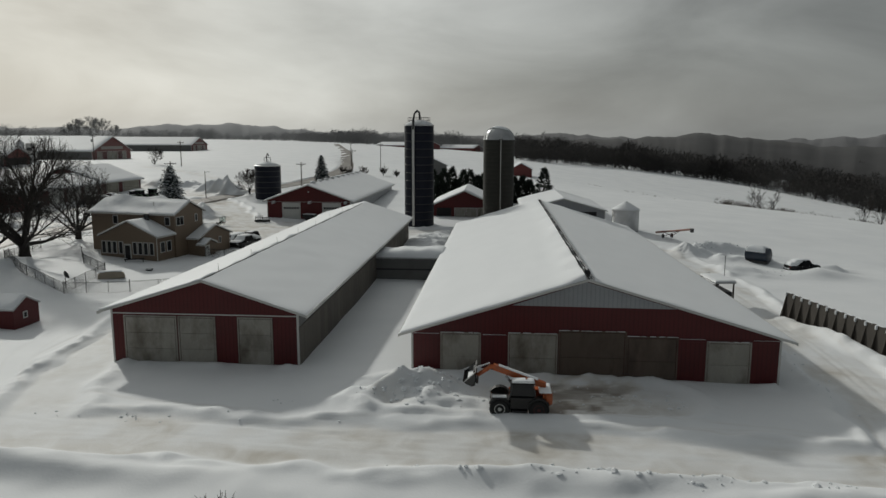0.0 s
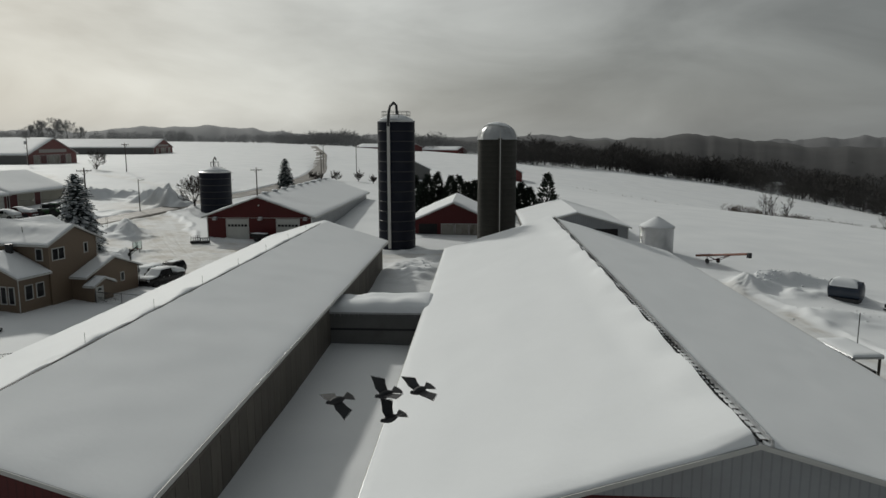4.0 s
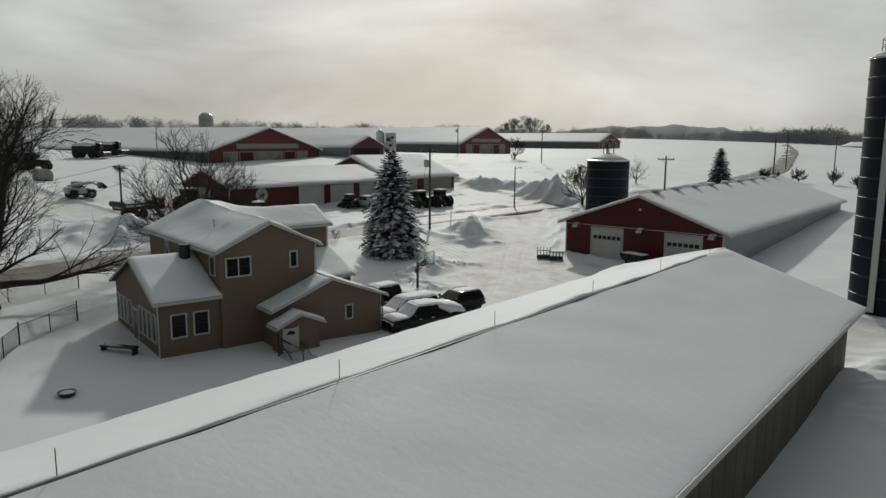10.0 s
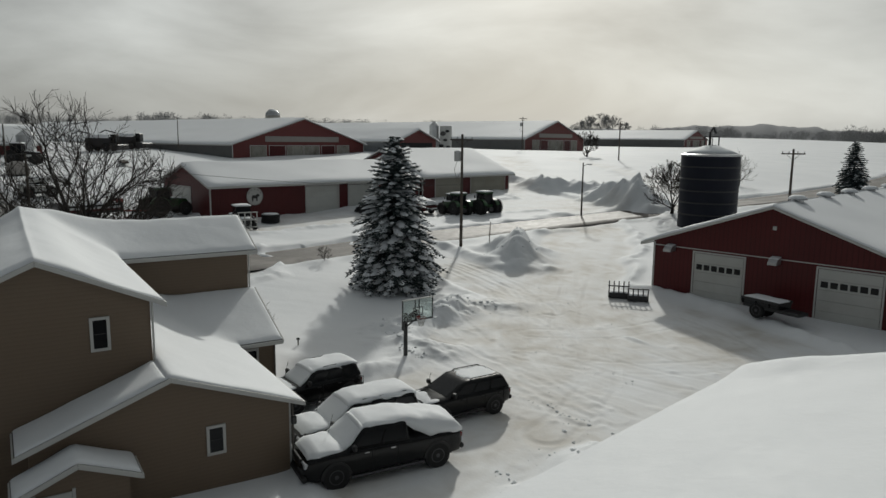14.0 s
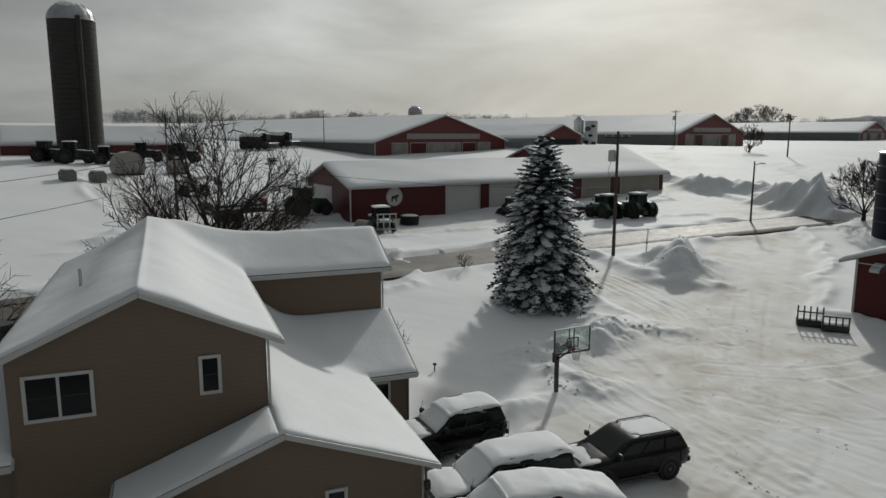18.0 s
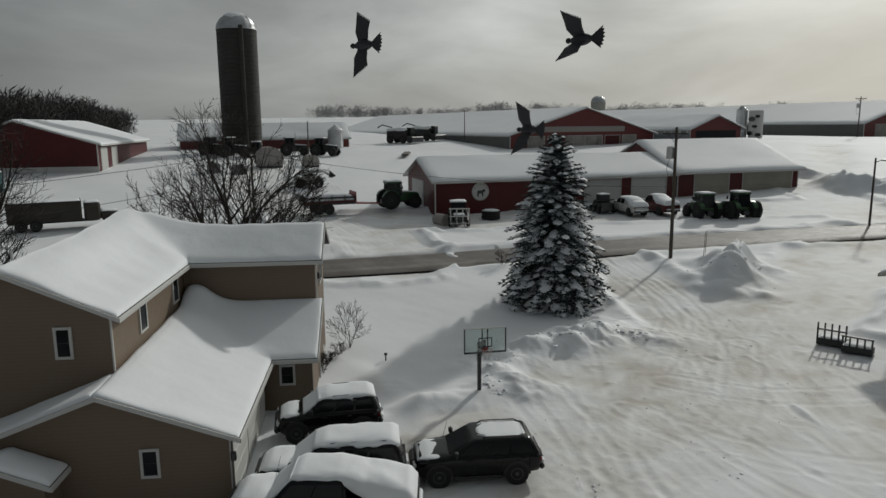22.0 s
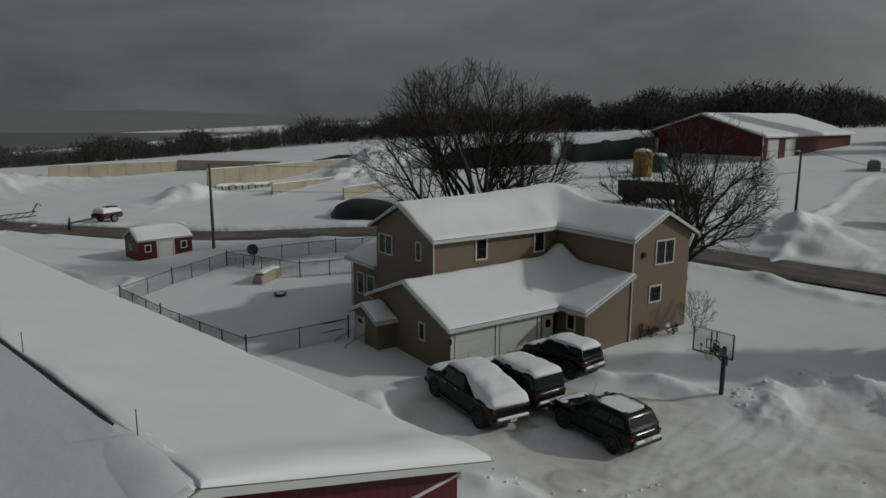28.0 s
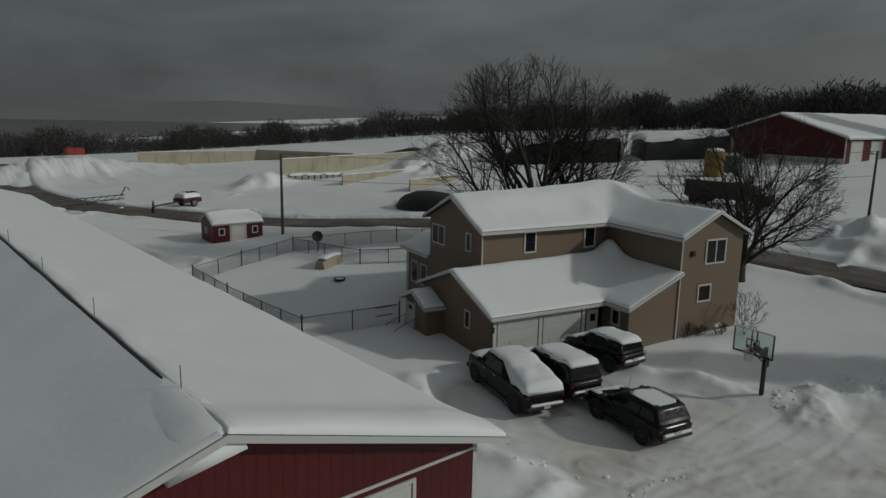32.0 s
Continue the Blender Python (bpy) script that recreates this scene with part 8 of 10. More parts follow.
# ---- yard things ----
def basketball_hoop():
    h = thing("basketball_hoop", pose(-46.0, 110.35, 0.0, 0, 0, 0) @ pose(0, 0, gz(-46.0, 110.35) - 0.15, 0, 0, 84), "in-ground basketball hoop with clear backboard on a black post", "basketball hoop")
    part("post", MB().rbox(-0.08, 0.08, -0.08, 0.08, -0.4, 2.35, 0.015), BLACK, h)
    part("extension_arm", MB().prism([(-0.06, 0.05, 1.75), (-0.06, 0.05, 2.1), (-0.06, -0.95, 2.75), (-0.06, -0.95, 2.45)], (0.12, 0, 0)), BLACK, h)
    part("extension_arm", MB().tube([(0, 0.0, 1.6), (0, -0.95, 2.3)], 0.04, 6), BLACK, h)
    part("height_crank", MB().rbox(-0.05, 0.05, 0.08, 0.3, 1.4, 1.85, 0.02), BLACK, h)
    bb = part("backboard", MB().rbox(-0.9, 0.9, -1.05, -1.02, 2.22, 3.28, 0.008), CLEAR, h, "clear acrylic backboard")
    for q in ((-0.92, 0.92, 3.26, 3.31), (-0.92, 0.92, 2.19, 2.26), (-0.93, -0.88, 2.2, 3.3), (0.88, 0.93, 2.2, 3.3)):
        part("backboard_frame", MB().rbox(q[0], q[1], -1.07, -1.0, q[2], q[3], 0.01), TRIM if q[2] > 2.25 and q[0] < -0.9 and q[1] > 0.9 else BLACK, bb)
    for q in ((-0.3, 0.3, 2.84, 2.88), (-0.3, 0.3, 2.46, 2.5), (-0.3, -0.26, 2.46, 2.88), (0.26, 0.3, 2.46, 2.88)):
        part("target_line", MB().box(q[0], q[1], -1.075, -1.06, q[2], q[3]), BLACK, bb)
    for x in (-0.12, 0.12):
        part("backboard_strut", MB().rbox(x - 0.03, x + 0.03, -1.0, -0.95, 2.2, 3.28, 0.01), BLACK, h)
    part("rim", MB().tube([(0.23 * math.cos(a), -1.32 + 0.23 * math.sin(a), 2.4) for a in np.linspace(0, 2 * math.pi, 21)], 0.014, 6), REDPAINT, h, "red hoop rim")
    part("rim_bracket", MB().rbox(-0.1, 0.1, -1.12, -1.04, 2.32, 2.44, 0.01), REDPAINT, h)
    net = MB()
    for k in range(12):
        a = 2 * math.pi * k / 12
        for s in (-1, 1):
            net.tube([(0.22 * math.cos(a), -1.32 + 0.22 * math.sin(a), 2.4), (0.15 * math.cos(a + s * 0.4), -1.32 + 0.15 * math.sin(a + s * 0.4), 2.15), (0.11 * math.cos(a + s * 0.1), -1.32 + 0.11 * math.sin(a + s * 0.1), 1.98)], 0.008, 3, False)
    part("net", net, NET, h)


basketball_hoop()


def utility_pole(x, y, h, arm=True, turn=0.0, transformer=False, lamp=False, z=None, r=0.15, label="weathered wooden utility pole with crossarm"):
    p = thing("utility_pole", pose(x, y, gz(x, y) - 0.3 if z is None else z, 0, 0, turn), label, "utility pole", "utility poles along the road")
    part("shaft", MB().tube([(0, 0, 0), (0, 0, h)], [r, r * 0.68], 10), POLE, p, smooth=True)
    if arm:
        part("crossarm", MB().rbox(-1.1, 1.1, -0.2, -0.08, h - 0.55, h - 0.42, 0.01), POLE, p)
        for xx in (-1.0, -0.4, 0.4, 1.0):
            part("insulator", MB().lathe([(0.05, 0), (0.07, 0.06), (0.04, 0.14), (0.06, 0.18)], 8, Matrix.Translation((xx, -0.14, h - 0.42))), GALV, p)
        for s in (-1, 1):
            part("brace", MB().tube([(s * 0.6, -0.14, h - 0.55), (0, -0.14, h - 1.15)], 0.02, 5), STEEL, p)
    if transformer:
        part("transformer", MB().lathe([(0.28, 0), (0.3, 0.1), (0.3, 0.85), (0.2, 0.95)], 14, Matrix.Translation((-0.45, 0, h - 2.4))), GALV, p, "grey pole transformer", smooth=True)
        part("drop_wire", MB().tube([(-0.5, 0, h - 2.4), (-0.75, 0, h - 3.2), (-0.45, 0, h - 4.0), (-0.15, 0, h - 3.4)], 0.018, 4), PLASTIC, p)
    if lamp:
        part("lamp_arm", MB().tube([(0, 0, h - 0.4), (0.7, 0, h - 0.15)], 0.03, 6), STEEL, p)
        part("lamp_head", MB().rbox(0.6, 1.15, -0.14, 0.14, h - 0.24, h - 0.1, 0.04), GALV, p)
    return Vector((x, y, (gz(x, y) - 0.3 if z is None else z) + h))


PA = utility_pole(-64.2, 132.9, 10.4, turn=20, transformer=True)
utility_pole(-67.4, 156.3, 6.9, arm=False, lamp=True, r=0.11, label="slim wooden yard light pole")
utility_pole(-103.0, 221.0, 9.5, turn=60, z=6.0)
utility_pole(-46.9, 163.5, 8.6, turn=20)
PE = utility_pole(-80.3, 102.2, 5.6, arm=False, lamp=True, r=0.12, label="wooden yard light pole by the snowbank")
PF = utility_pole(-48.5, 60.4, 8.3, turn=-45, arm=False, r=0.16, label="wooden pole beside the road")
utility_pole(-43.0, 203.0, 9.5, turn=10)
utility_pole(-58.0, 272.0, 10.0, turn=10)
utility_pole(-46.0, 270.0, 10.0, turn=10)
utility_pole(-139.0, 232.0, 9.0, turn=60, transformer=True, z=8.5)
utility_pole(-158.0, 148.0, 6.0, arm=False, lamp=True, r=0.1, label="thin yard light pole near the barns", z=9.2)
utility_pole(-138.2, 113.5, 6.5, arm=False, r=0.13, label="short wooden pole amid tractors", z=6.5)
utility_pole(-70.8, 65.8, 5.2, arm=False, r=0.12, label="stub pole at the roadside")


def cable(a, b, sag, r=0.02):
    c = [a.lerp(b, k / 14) - Vector((0, 0, sag * 4 * (k / 14) * (1 - k / 14))) for k in range(15)]
    o = new("power_cable", MB().tube(c, r, 4).mesh("power_cable", [PLASTIC]))
    tagged(o, "thin sagging dark overhead power cable", "cable", "overhead cables")


for a, c_ in ((PE, PF), (PE - Vector((0, 0, 2.0)), PF - Vector((0, 0, 2.4))), (PE, PA - Vector((0, 0, 4.5)))):
    cable(a, c_, 0.8)


def snow_blob(name, label, category, x, y, z, sx, sy, sz, material, seed, group="", turn=0, kind=""):
    """A lumpy rounded mass."""
    bm = bmesh.new()
    bmesh.ops.create_icosphere(bm, subdivisions=3, radius=1.0)
    for v in bm.verts:
        k = 1 + 0.22 * noise.noise(v.co * 1.6 + Vector((seed, 0, 0))) + 0.1 * noise.noise(v.co * 4 + Vector((0, seed, 0)))
        v.co = Vector((v.co.x * sx * k, v.co.y * sy * k, v.co.z * sz * k))
    me = bpy.data.meshes.new(name)
    bm.to_mesh(me)
    bm.free()
    me.materials.append(material)
    me.polygons.foreach_set("use_smooth", [True] * len(me.polygons))
    o = new(name, me)
    o.matrix_basis = pose(x, y, z, 0, 0, turn)
    return tagged(o, label, category, group, kind)


# chain-link fence round the garden
def fence():
    f = thing("chain_link_fence", pose(0, 0, 0), "dark chain-link garden fence half sunk in snow", "fence")
    runs = [[(-40.0, 91.6), (-34.2, 90.5)], [(-34.2, 90.5), (-34.0, 81.0), (-34.5, 73.6)], [(-34.5, 73.6), (-39.5, 70.8), (-45.4, 68.4)], [(-45.4, 68.4), (-53.0, 73.5), (-60.0, 79.5)], [(-45.4, 68.4), (-46.3, 77.8), (-51.5, 82.0), (-54.5, 86.5)], [(-60.0, 79.5), (-62.5, 90.0)]]
    mesh = MB()
    for run in runs:
        for a, c_ in zip(run[:-1], run[1:]):
            a, c_ = Vector((*a, 0)), Vector((*c_, 0))
            n = max(1, round((c_ - a).length / 2.4))
            for k in range(n + 1):
                p = a.lerp(c_, k / n)
                z = gz(p.x, p.y)
                part("post", MB().cyl(p.x, p.y, z - 0.4, z + (1.22 if 0 < k < n else 1.35), 0.032 if 0 < k < n else 0.045, n=7), STEEL, f)
            for k in range(n):
                p, q = a.lerp(c_, k / n), a.lerp(c_, (k + 1) / n)
                zp, zq = gz(p.x, p.y), gz(q.x, q.y)
                part("top_rail", MB().tube([(p.x, p.y, zp + 1.15), (q.x, q.y, zq + 1.15)], 0.022, 6), STEEL, f)
                m = 24
                for j in range(-10, m):
                    for s in (0, 1):
                        t0, t1 = j / m, (j + 10) / m
                        z0, z1 = 0.0, 1.13
                        if t0 < 0:
                            z0, t0 = z1 * (-j / 10), 0
                        if t1 > 1:
                            z1, t1 = z0 + (1.13 - z0) * (1 - t0) / max(1e-6, (j + 10) / m - t0), 1
                        u0, u1 = (t0, t1) if s == 0 else (1 - t0, 1 - t1)
                        e0, e1 = p.lerp(q, u0), p.lerp(q, u1)
                        b0, b1 = zp + (zq - zp) * u0, zp + (zq - zp) * u1
                        mesh.tube([(e0.x, e0.y, b0 + z0), (e1.x, e1.y, b1 + z1)], 0.005, 3, False)
    o = part("wire_mesh", mesh, STEEL, f, "diamond wire mesh")
    o["kind"] = "stuff"
    g = part("gate_frame", MB().tube([(-39.6, 91.5, gz(-39.6, 91.5) + 1.1), (-38.5, 91.3, gz(-38.5, 91.3) + 1.1)], 0.03, 6).tube([(-39.6, 91.5, gz(-39.6, 91.5) + 0.6), (-38.5, 91.3, gz(-38.5, 91.3) + 0.6)], 0.03, 6), STEEL, f)


fence()

COVER = thing("covered_boat", heading(-44.6, 76.0, 0.9, 0.45), "tan tarpaulin-covered garden furniture under snow", "covered furniture")
part("cover", MB().loft([[(-0.5, -1.4, 0), (0.5, -1.4, 0), (0.35, -1.3, 0.55), (-0.35, -1.3, 0.55)], [(-0.6, -0.5, 0), (0.6, -0.5, 0), (0.42, -0.5, 0.8), (-0.42, -0.5, 0.8)], [(-0.6, 0.7, 0), (0.6, 0.7, 0), (0.42, 0.7, 0.75), (-0.42, 0.7, 0.75)], [(-0.45, 1.5, 0), (0.45, 1.5, 0), (0.3, 1.4, 0.5), (-0.3, 1.4, 0.5)]]), TANCOVER, COVER, smooth=True)
snow_slab("snow_cap", COVER, (-0.4, -1.25, 0.72), (0.8, 0, 0), (0, 2.5, 0), 7, 10, 0.16, edge=0.3, rough=0.03, seed=2)
DISH = thing("satellite_dish", pose(-46.6, 70.6, gz(-46.6, 70.6), 0, 0, 150), "dark satellite dish on a fence post", "satellite dish")
part("mast", MB().cyl(0, 0, -0.3, 1.2, 0.04, n=8), STEEL, DISH)
part("reflector", MB().lathe([(0.05, 0.0), (0.3, 0.05), (0.45, 0.14), (0.47, 0.14), (0.3, 0.0), (0.05, -0.05)], 20, pose(0, -0.05, 1.35, 70, 0, 0)), STEEL, DISH, smooth=True)
PLANT = thing("planter", pose(-42.5, 80.9, gz(-42.5, 80.9) - 0.1), "dark round planter poking out of the snow", "planter")
part("pot", MB().lathe([(0.3, 0), (0.42, 0.22), (0.45, 0.3), (0.38, 0.3), (0.3, 0.18)], 18), BLACK, PLANT, smooth=True)
part("snow_fill", MB().lathe([(0.38, 0.24), (0.25, 0.3), (0.05, 0.32)], 14), SNOW, PLANT, smooth="all")
TRAMP = thing("garden_bench", pose(-46.9, 85.6, gz(-46.9, 85.6), 0, 0, 25), "low dark bench frame beside the sunroom", "bench")
part("seat", MB().rbox(-1.2, 1.2, -0.25, 0.25, 0.3, 0.4, 0.03), BLACK, TRAMP)
for x in (-1.05, 1.05):
    part("leg", MB().rbox(x - 0.05, x + 0.05, -0.22, 0.22, -0.2, 0.3, 0.01), BLACK, TRAMP)
snow_blob("snow_covered_table", "snow-topped low garden table beside the wing", "garden table", -53.2, 103.9, gz(-53.2, 103.9) + 0.25, 0.75, 0.55, 0.35, SNOW, 3)
MAILPOST = thing("marker_post", pose(-51.0, 107.2, gz(-51.0, 107.2)), "short dark marker post in the lawn snow", "post")
part("stake", MB().cyl(0, 0, -0.3, 0.3, 0.035, n=7), BOARD, MAILPOST)
part("cap", MB().rbox(-0.08, 0.08, -0.08, 0.08, 0.28, 0.4, 0.03), BLACK, MAILPOST)
for x, y in ((-62.3, 134.6), (-61.7, 134.0)):
    s = thing("snow_stake", pose(x, y, gz(x, y)), "thin orange-brown roadside snow stake", "stake", "snow stakes")
    part("rod", MB().tube([(0, 0, -0.2), (0.1, 0, 1.9)], 0.022, 5), BRUSH, s)
BARREL = thing("oil_barrel", pose(-85.2, 120.6, gz(-85.2, 120.6), 0, 0, 20), "grey barrel lying half buried before the shop", "barrel")
part("drum", MB().lathe([(0.55, -0.8), (0.6, -0.75), (0.6, 0.75), (0.55, 0.8)], 18, pose(0, 0, 0.5, 0, 90, 0)), GREYBAR, BARREL, smooth=True)
UTIL = thing("utility_loader", heading(-84.6, 122.2, 1, -0.25), "dark utility loader with a pale snow-dusted bale basket on its nose", "loader")
part("hood", MB().rbox(-0.6, 0.6, 0.5, 1.7, 0.55, 1.2, 0.12), BLACK, UTIL, smooth=True)
cab_ = part("cab", MB().rbox(-0.8, 0.8, -1.4, 0.6, 0.55, 1.35, 0.1), BLACK, UTIL, smooth=True)
part("cab_glass", MB().loft([[(-0.76, -1.1, 1.35), (0.76, -1.1, 1.35), (0.76, 0.5, 1.35), (-0.76, 0.5, 1.35)], [(-0.7, -1.0, 2.2), (0.7, -1.0, 2.2), (0.7, 0.3, 2.2), (-0.7, 0.3, 2.2)]]), GLASS, cab_)
part("cab_roof", MB().rbox(-0.85, 0.85, -1.2, 0.5, 2.2, 2.32, 0.05), BLACK, UTIL)
part("rear_body", MB().rbox(-0.85, 0.85, -2.6, -1.35, 0.6, 1.3, 0.08), STEEL, UTIL)
for x in (-0.85, 0.85):
    part("lift_arm", MB().tube([(x, -0.9, 1.4), (x, 0.8, 1.3), (x * 0.9, 2.0, 0.7)], 0.08, 6), STEEL, UTIL)
for k in range(4):
    part("basket_bar", MB().tube([(-0.9 + 0.6 * k, 2.0, 0.3), (-0.9 + 0.6 * k, 2.05, 1.9)], 0.05, 6), TRIM, UTIL)
for zz in (0.4, 1.1, 1.85):
    part("basket_rail", MB().tube([(-1.0, 2.03, zz), (1.0, 2.03, zz)], 0.05, 6), TRIM, UTIL)
for k in range(5):
    part("tine", MB().tube([(-0.9 + 0.45 * k, 2.05, 0.3), (-0.9 + 0.45 * k, 2.9, 0.2)], [0.05, 0.015], 5), STEEL, UTIL)
for s_ in (-1, 1):
    for y in (-1.8, 1.1):
        wheel(UTIL, s_ * 0.9, y, 0.48, 0.34, RIM, 5, s_, 14)
snow_slab("roof_snow", UTIL, (-0.82, -1.15, 2.32), (1.64, 0, 0), (0, 1.6, 0), 7, 8, 0.16, edge=0.22, rough=0.03, seed=5)
snow_slab("hood_snow", UTIL, (-0.55, 0.65, 1.2), (1.1, 0, 0), (0, 1.0, -0.05), 6, 6, 0.14, edge=0.2, rough=0.03, seed=6)
snow_slab("rear_snow", UTIL, (-0.8, -2.55, 1.3), (1.6, 0, 0), (0, 1.1, 0), 6, 6, 0.2, edge=0.25, rough=0.03, seed=7)
TYRES = thing("tyre_stack", pose(-86.4, 126.4, gz(-86.4, 126.4)), "two stacked tractor tyres dusted with snow", "tyres")
for k in range(2):
    part("tyre", MB().lathe([(0.5, 0), (0.95, 0.02), (1.0, 0.22), (0.95, 0.42), (0.5, 0.44), (0.45, 0.22)], 22, Matrix.Translation((0.05 * k, 0, 0.02 + k * 0.44))), TYRE, TYRES, smooth=True)
part("snow_cap", MB().lathe([(0.95, 0.9), (0.7, 1.0), (0.2, 1.02)], 18), SNOW, TYRES, smooth="all")
SKID = thing("skid_steer", heading(-85.4, 139.1, -1, 0.1), "dark skid steer loader parked by the shop door", "skid steer")
part("body", MB().rbox(-0.75, 0.75, -1.3, 0.9, 0.35, 1.2, 0.08), BLACK, SKID)
part("cage", MB().rbox(-0.55, 0.55, -0.5, 0.7, 1.2, 2.0, 0.06), STEEL, SKID)
for s in (-1, 1):
    part("lift_arm", MB().tube([(s * 0.7, -1.1, 1.5), (s * 0.75, 0.6, 1.3), (s * 0.7, 1.5, 0.5)], 0.09, 6), BLACK, SKID)
    for y in (-0.7, 0.55):
        wheel(SKID, s * 0.85, y, 0.4, 0.28, RIM, 5, s)
part("bucket", MB().prism([(-0.95, 1.3, 0.1), (-0.95, 2.1, 0.1), (-0.95, 1.5, 0.7), (-0.95, 1.3, 0.75)], (1.9, 0, 0)), STEEL, SKID)
snow_slab("roof_snow", SKID, (-0.55, -0.5, 2.0), (1.1, 0, 0), (0, 1.2, 0), 6, 6, 0.16, edge=0.2, rough=0.02, seed=4)
car("flatbed_truck", "dark red flatbed pickup with snow on its bed", "truck", heading(-83.2, 144.5, -1, 0.05), 5.8, 2.0, 1.95, 1.2, 1.15, 1.4, 0.7, -0.3, -2.8, 3.6, 0.42, bed=-0.4, paint=DULLRED, seed=73, snow=(0.1, 0.05, 0.12))

# silo yard: hutches, tanks, harvesters
for k, (x, y) in enumerate(((-122.5, 98.4), (-122.8, 101.8))):
    h = thing("calf_hutch", heading(x, y, 1, 0.2), "snow-topped dark calf hutch", "calf hutch", "calf hutches")
    part("shell", MB().prism([(-0.75, -1.1, -0.2), (0.75, -1.1, -0.2), (0.75, -1.1, 1.0), (0.4, -1.1, 1.35), (-0.4, -1.1, 1.35), (-0.75, -1.1, 1.0)], (0, 2.2, 0)), GREY_DARK, h)
    snow_slab("snow_cap", h, (-0.6, -1.1, 1.3), (1.2, 0, 0), (0, 2.2, 0), 6, 7, 0.2, edge=0.25, rough=0.02, seed=k)
for k, (x, y, r) in enumerate(((-130.0, 106.5, 2.0), (-128.0, 112.6, 1.2))):
    h = thing("steel_tank", heading(x, y, 1, 0.1), "grey upright half-round steel tank", "tank", "steel tanks")
    part("shell", MB().prism([(r * math.cos(a), -r * 0.8, r * 0.55 + r * math.sin(a)) for a in np.linspace(-0.5, math.pi + 0.5, 18)], (0, r * 1.6, 0)), GREYBAR, h, smooth=True)
    part("base", MB().rbox(-r * 0.9, r * 0.9, -r * 0.8, r * 0.8, -0.4, r * 0.2, 0.05), STEEL, h)
for k, (x, y) in enumerate(((-166, 136.5), (-172, 143.5))):
    h = thing("forage_harvester", heading(x, y, 0.7, 0.7), "snow-buried forage harvester near the dairy barn", "harvester", "harvesters")
    part("body", MB().rbox(-1.5, 1.5, -3.0, 2.0, 0.8, 2.6, 0.2), STEEL, h)
    part("cab", MB().rbox(-0.9, 0.9, 1.4, 2.8, 1.6, 3.3, 0.15), GLASS, h)
    part("spout", MB().tube([(0, -1.5, 2.4), (0, -2.6, 3.4), (0.4, -4.6, 3.9), (0.8, -5.6, 3.3)], 0.12, 8), STEEL, h)
    part("header", MB().rbox(-2.4, 2.4, 2.6, 4.0, 0.3, 1.4, 0.15), STEEL, h)
    for s in (-1, 1):
        for y in (-2.0, 1.2):
            wheel(h, s * 1.5, y, 0.85, 0.5, RIM, 5, s)
    snow_slab("snow_cap", h, (-1.5, -3.0, 2.6), (3.0, 0, 0), (0, 5.0, 0.2), 9, 12, 0.6, edge=0.6, rough=0.15, seed=20 + k)
LOGS = thing("pole_stack", heading(-140.5, 131.0, 1, -0.3), "snow-dusted stack of long poles", "poles")
for k in range(5):
    part("log", MB().tube([(-0.5 + k * 0.25, -5.0, 0.3 + 0.1 * (k % 2)), (-0.4 + k * 0.22, 5.0, 0.3)], 0.14, 8), POLE, LOGS)
for (x, y, r, h_, mt, nm, lab) in ((-105.5, 74.2, 1.3, 3.6, YELLOW, "fuel_tank", "tall yellow upright tank"), (-110.5, 74.0, 1.4, 2.4, TEAL, "water_tank", "teal plastic water tank with snow cap")):
    t = thing(nm, pose(x, y, gz(x, y) - 0.3), lab, "tank")
    part("shell", MB().lathe([(r, 0), (r, h_), (r * 0.8, h_ + 0.25), (r * 0.3, h_ + 0.35)], 22), mt, t, smooth=True)
    part("snow_cap", MB().lathe([(r * 0.95, h_ + 0.1), (r * 0.7, h_ + 0.4), (r * 0.2, h_ + 0.5)], 18), SNOW, t, smooth="all")


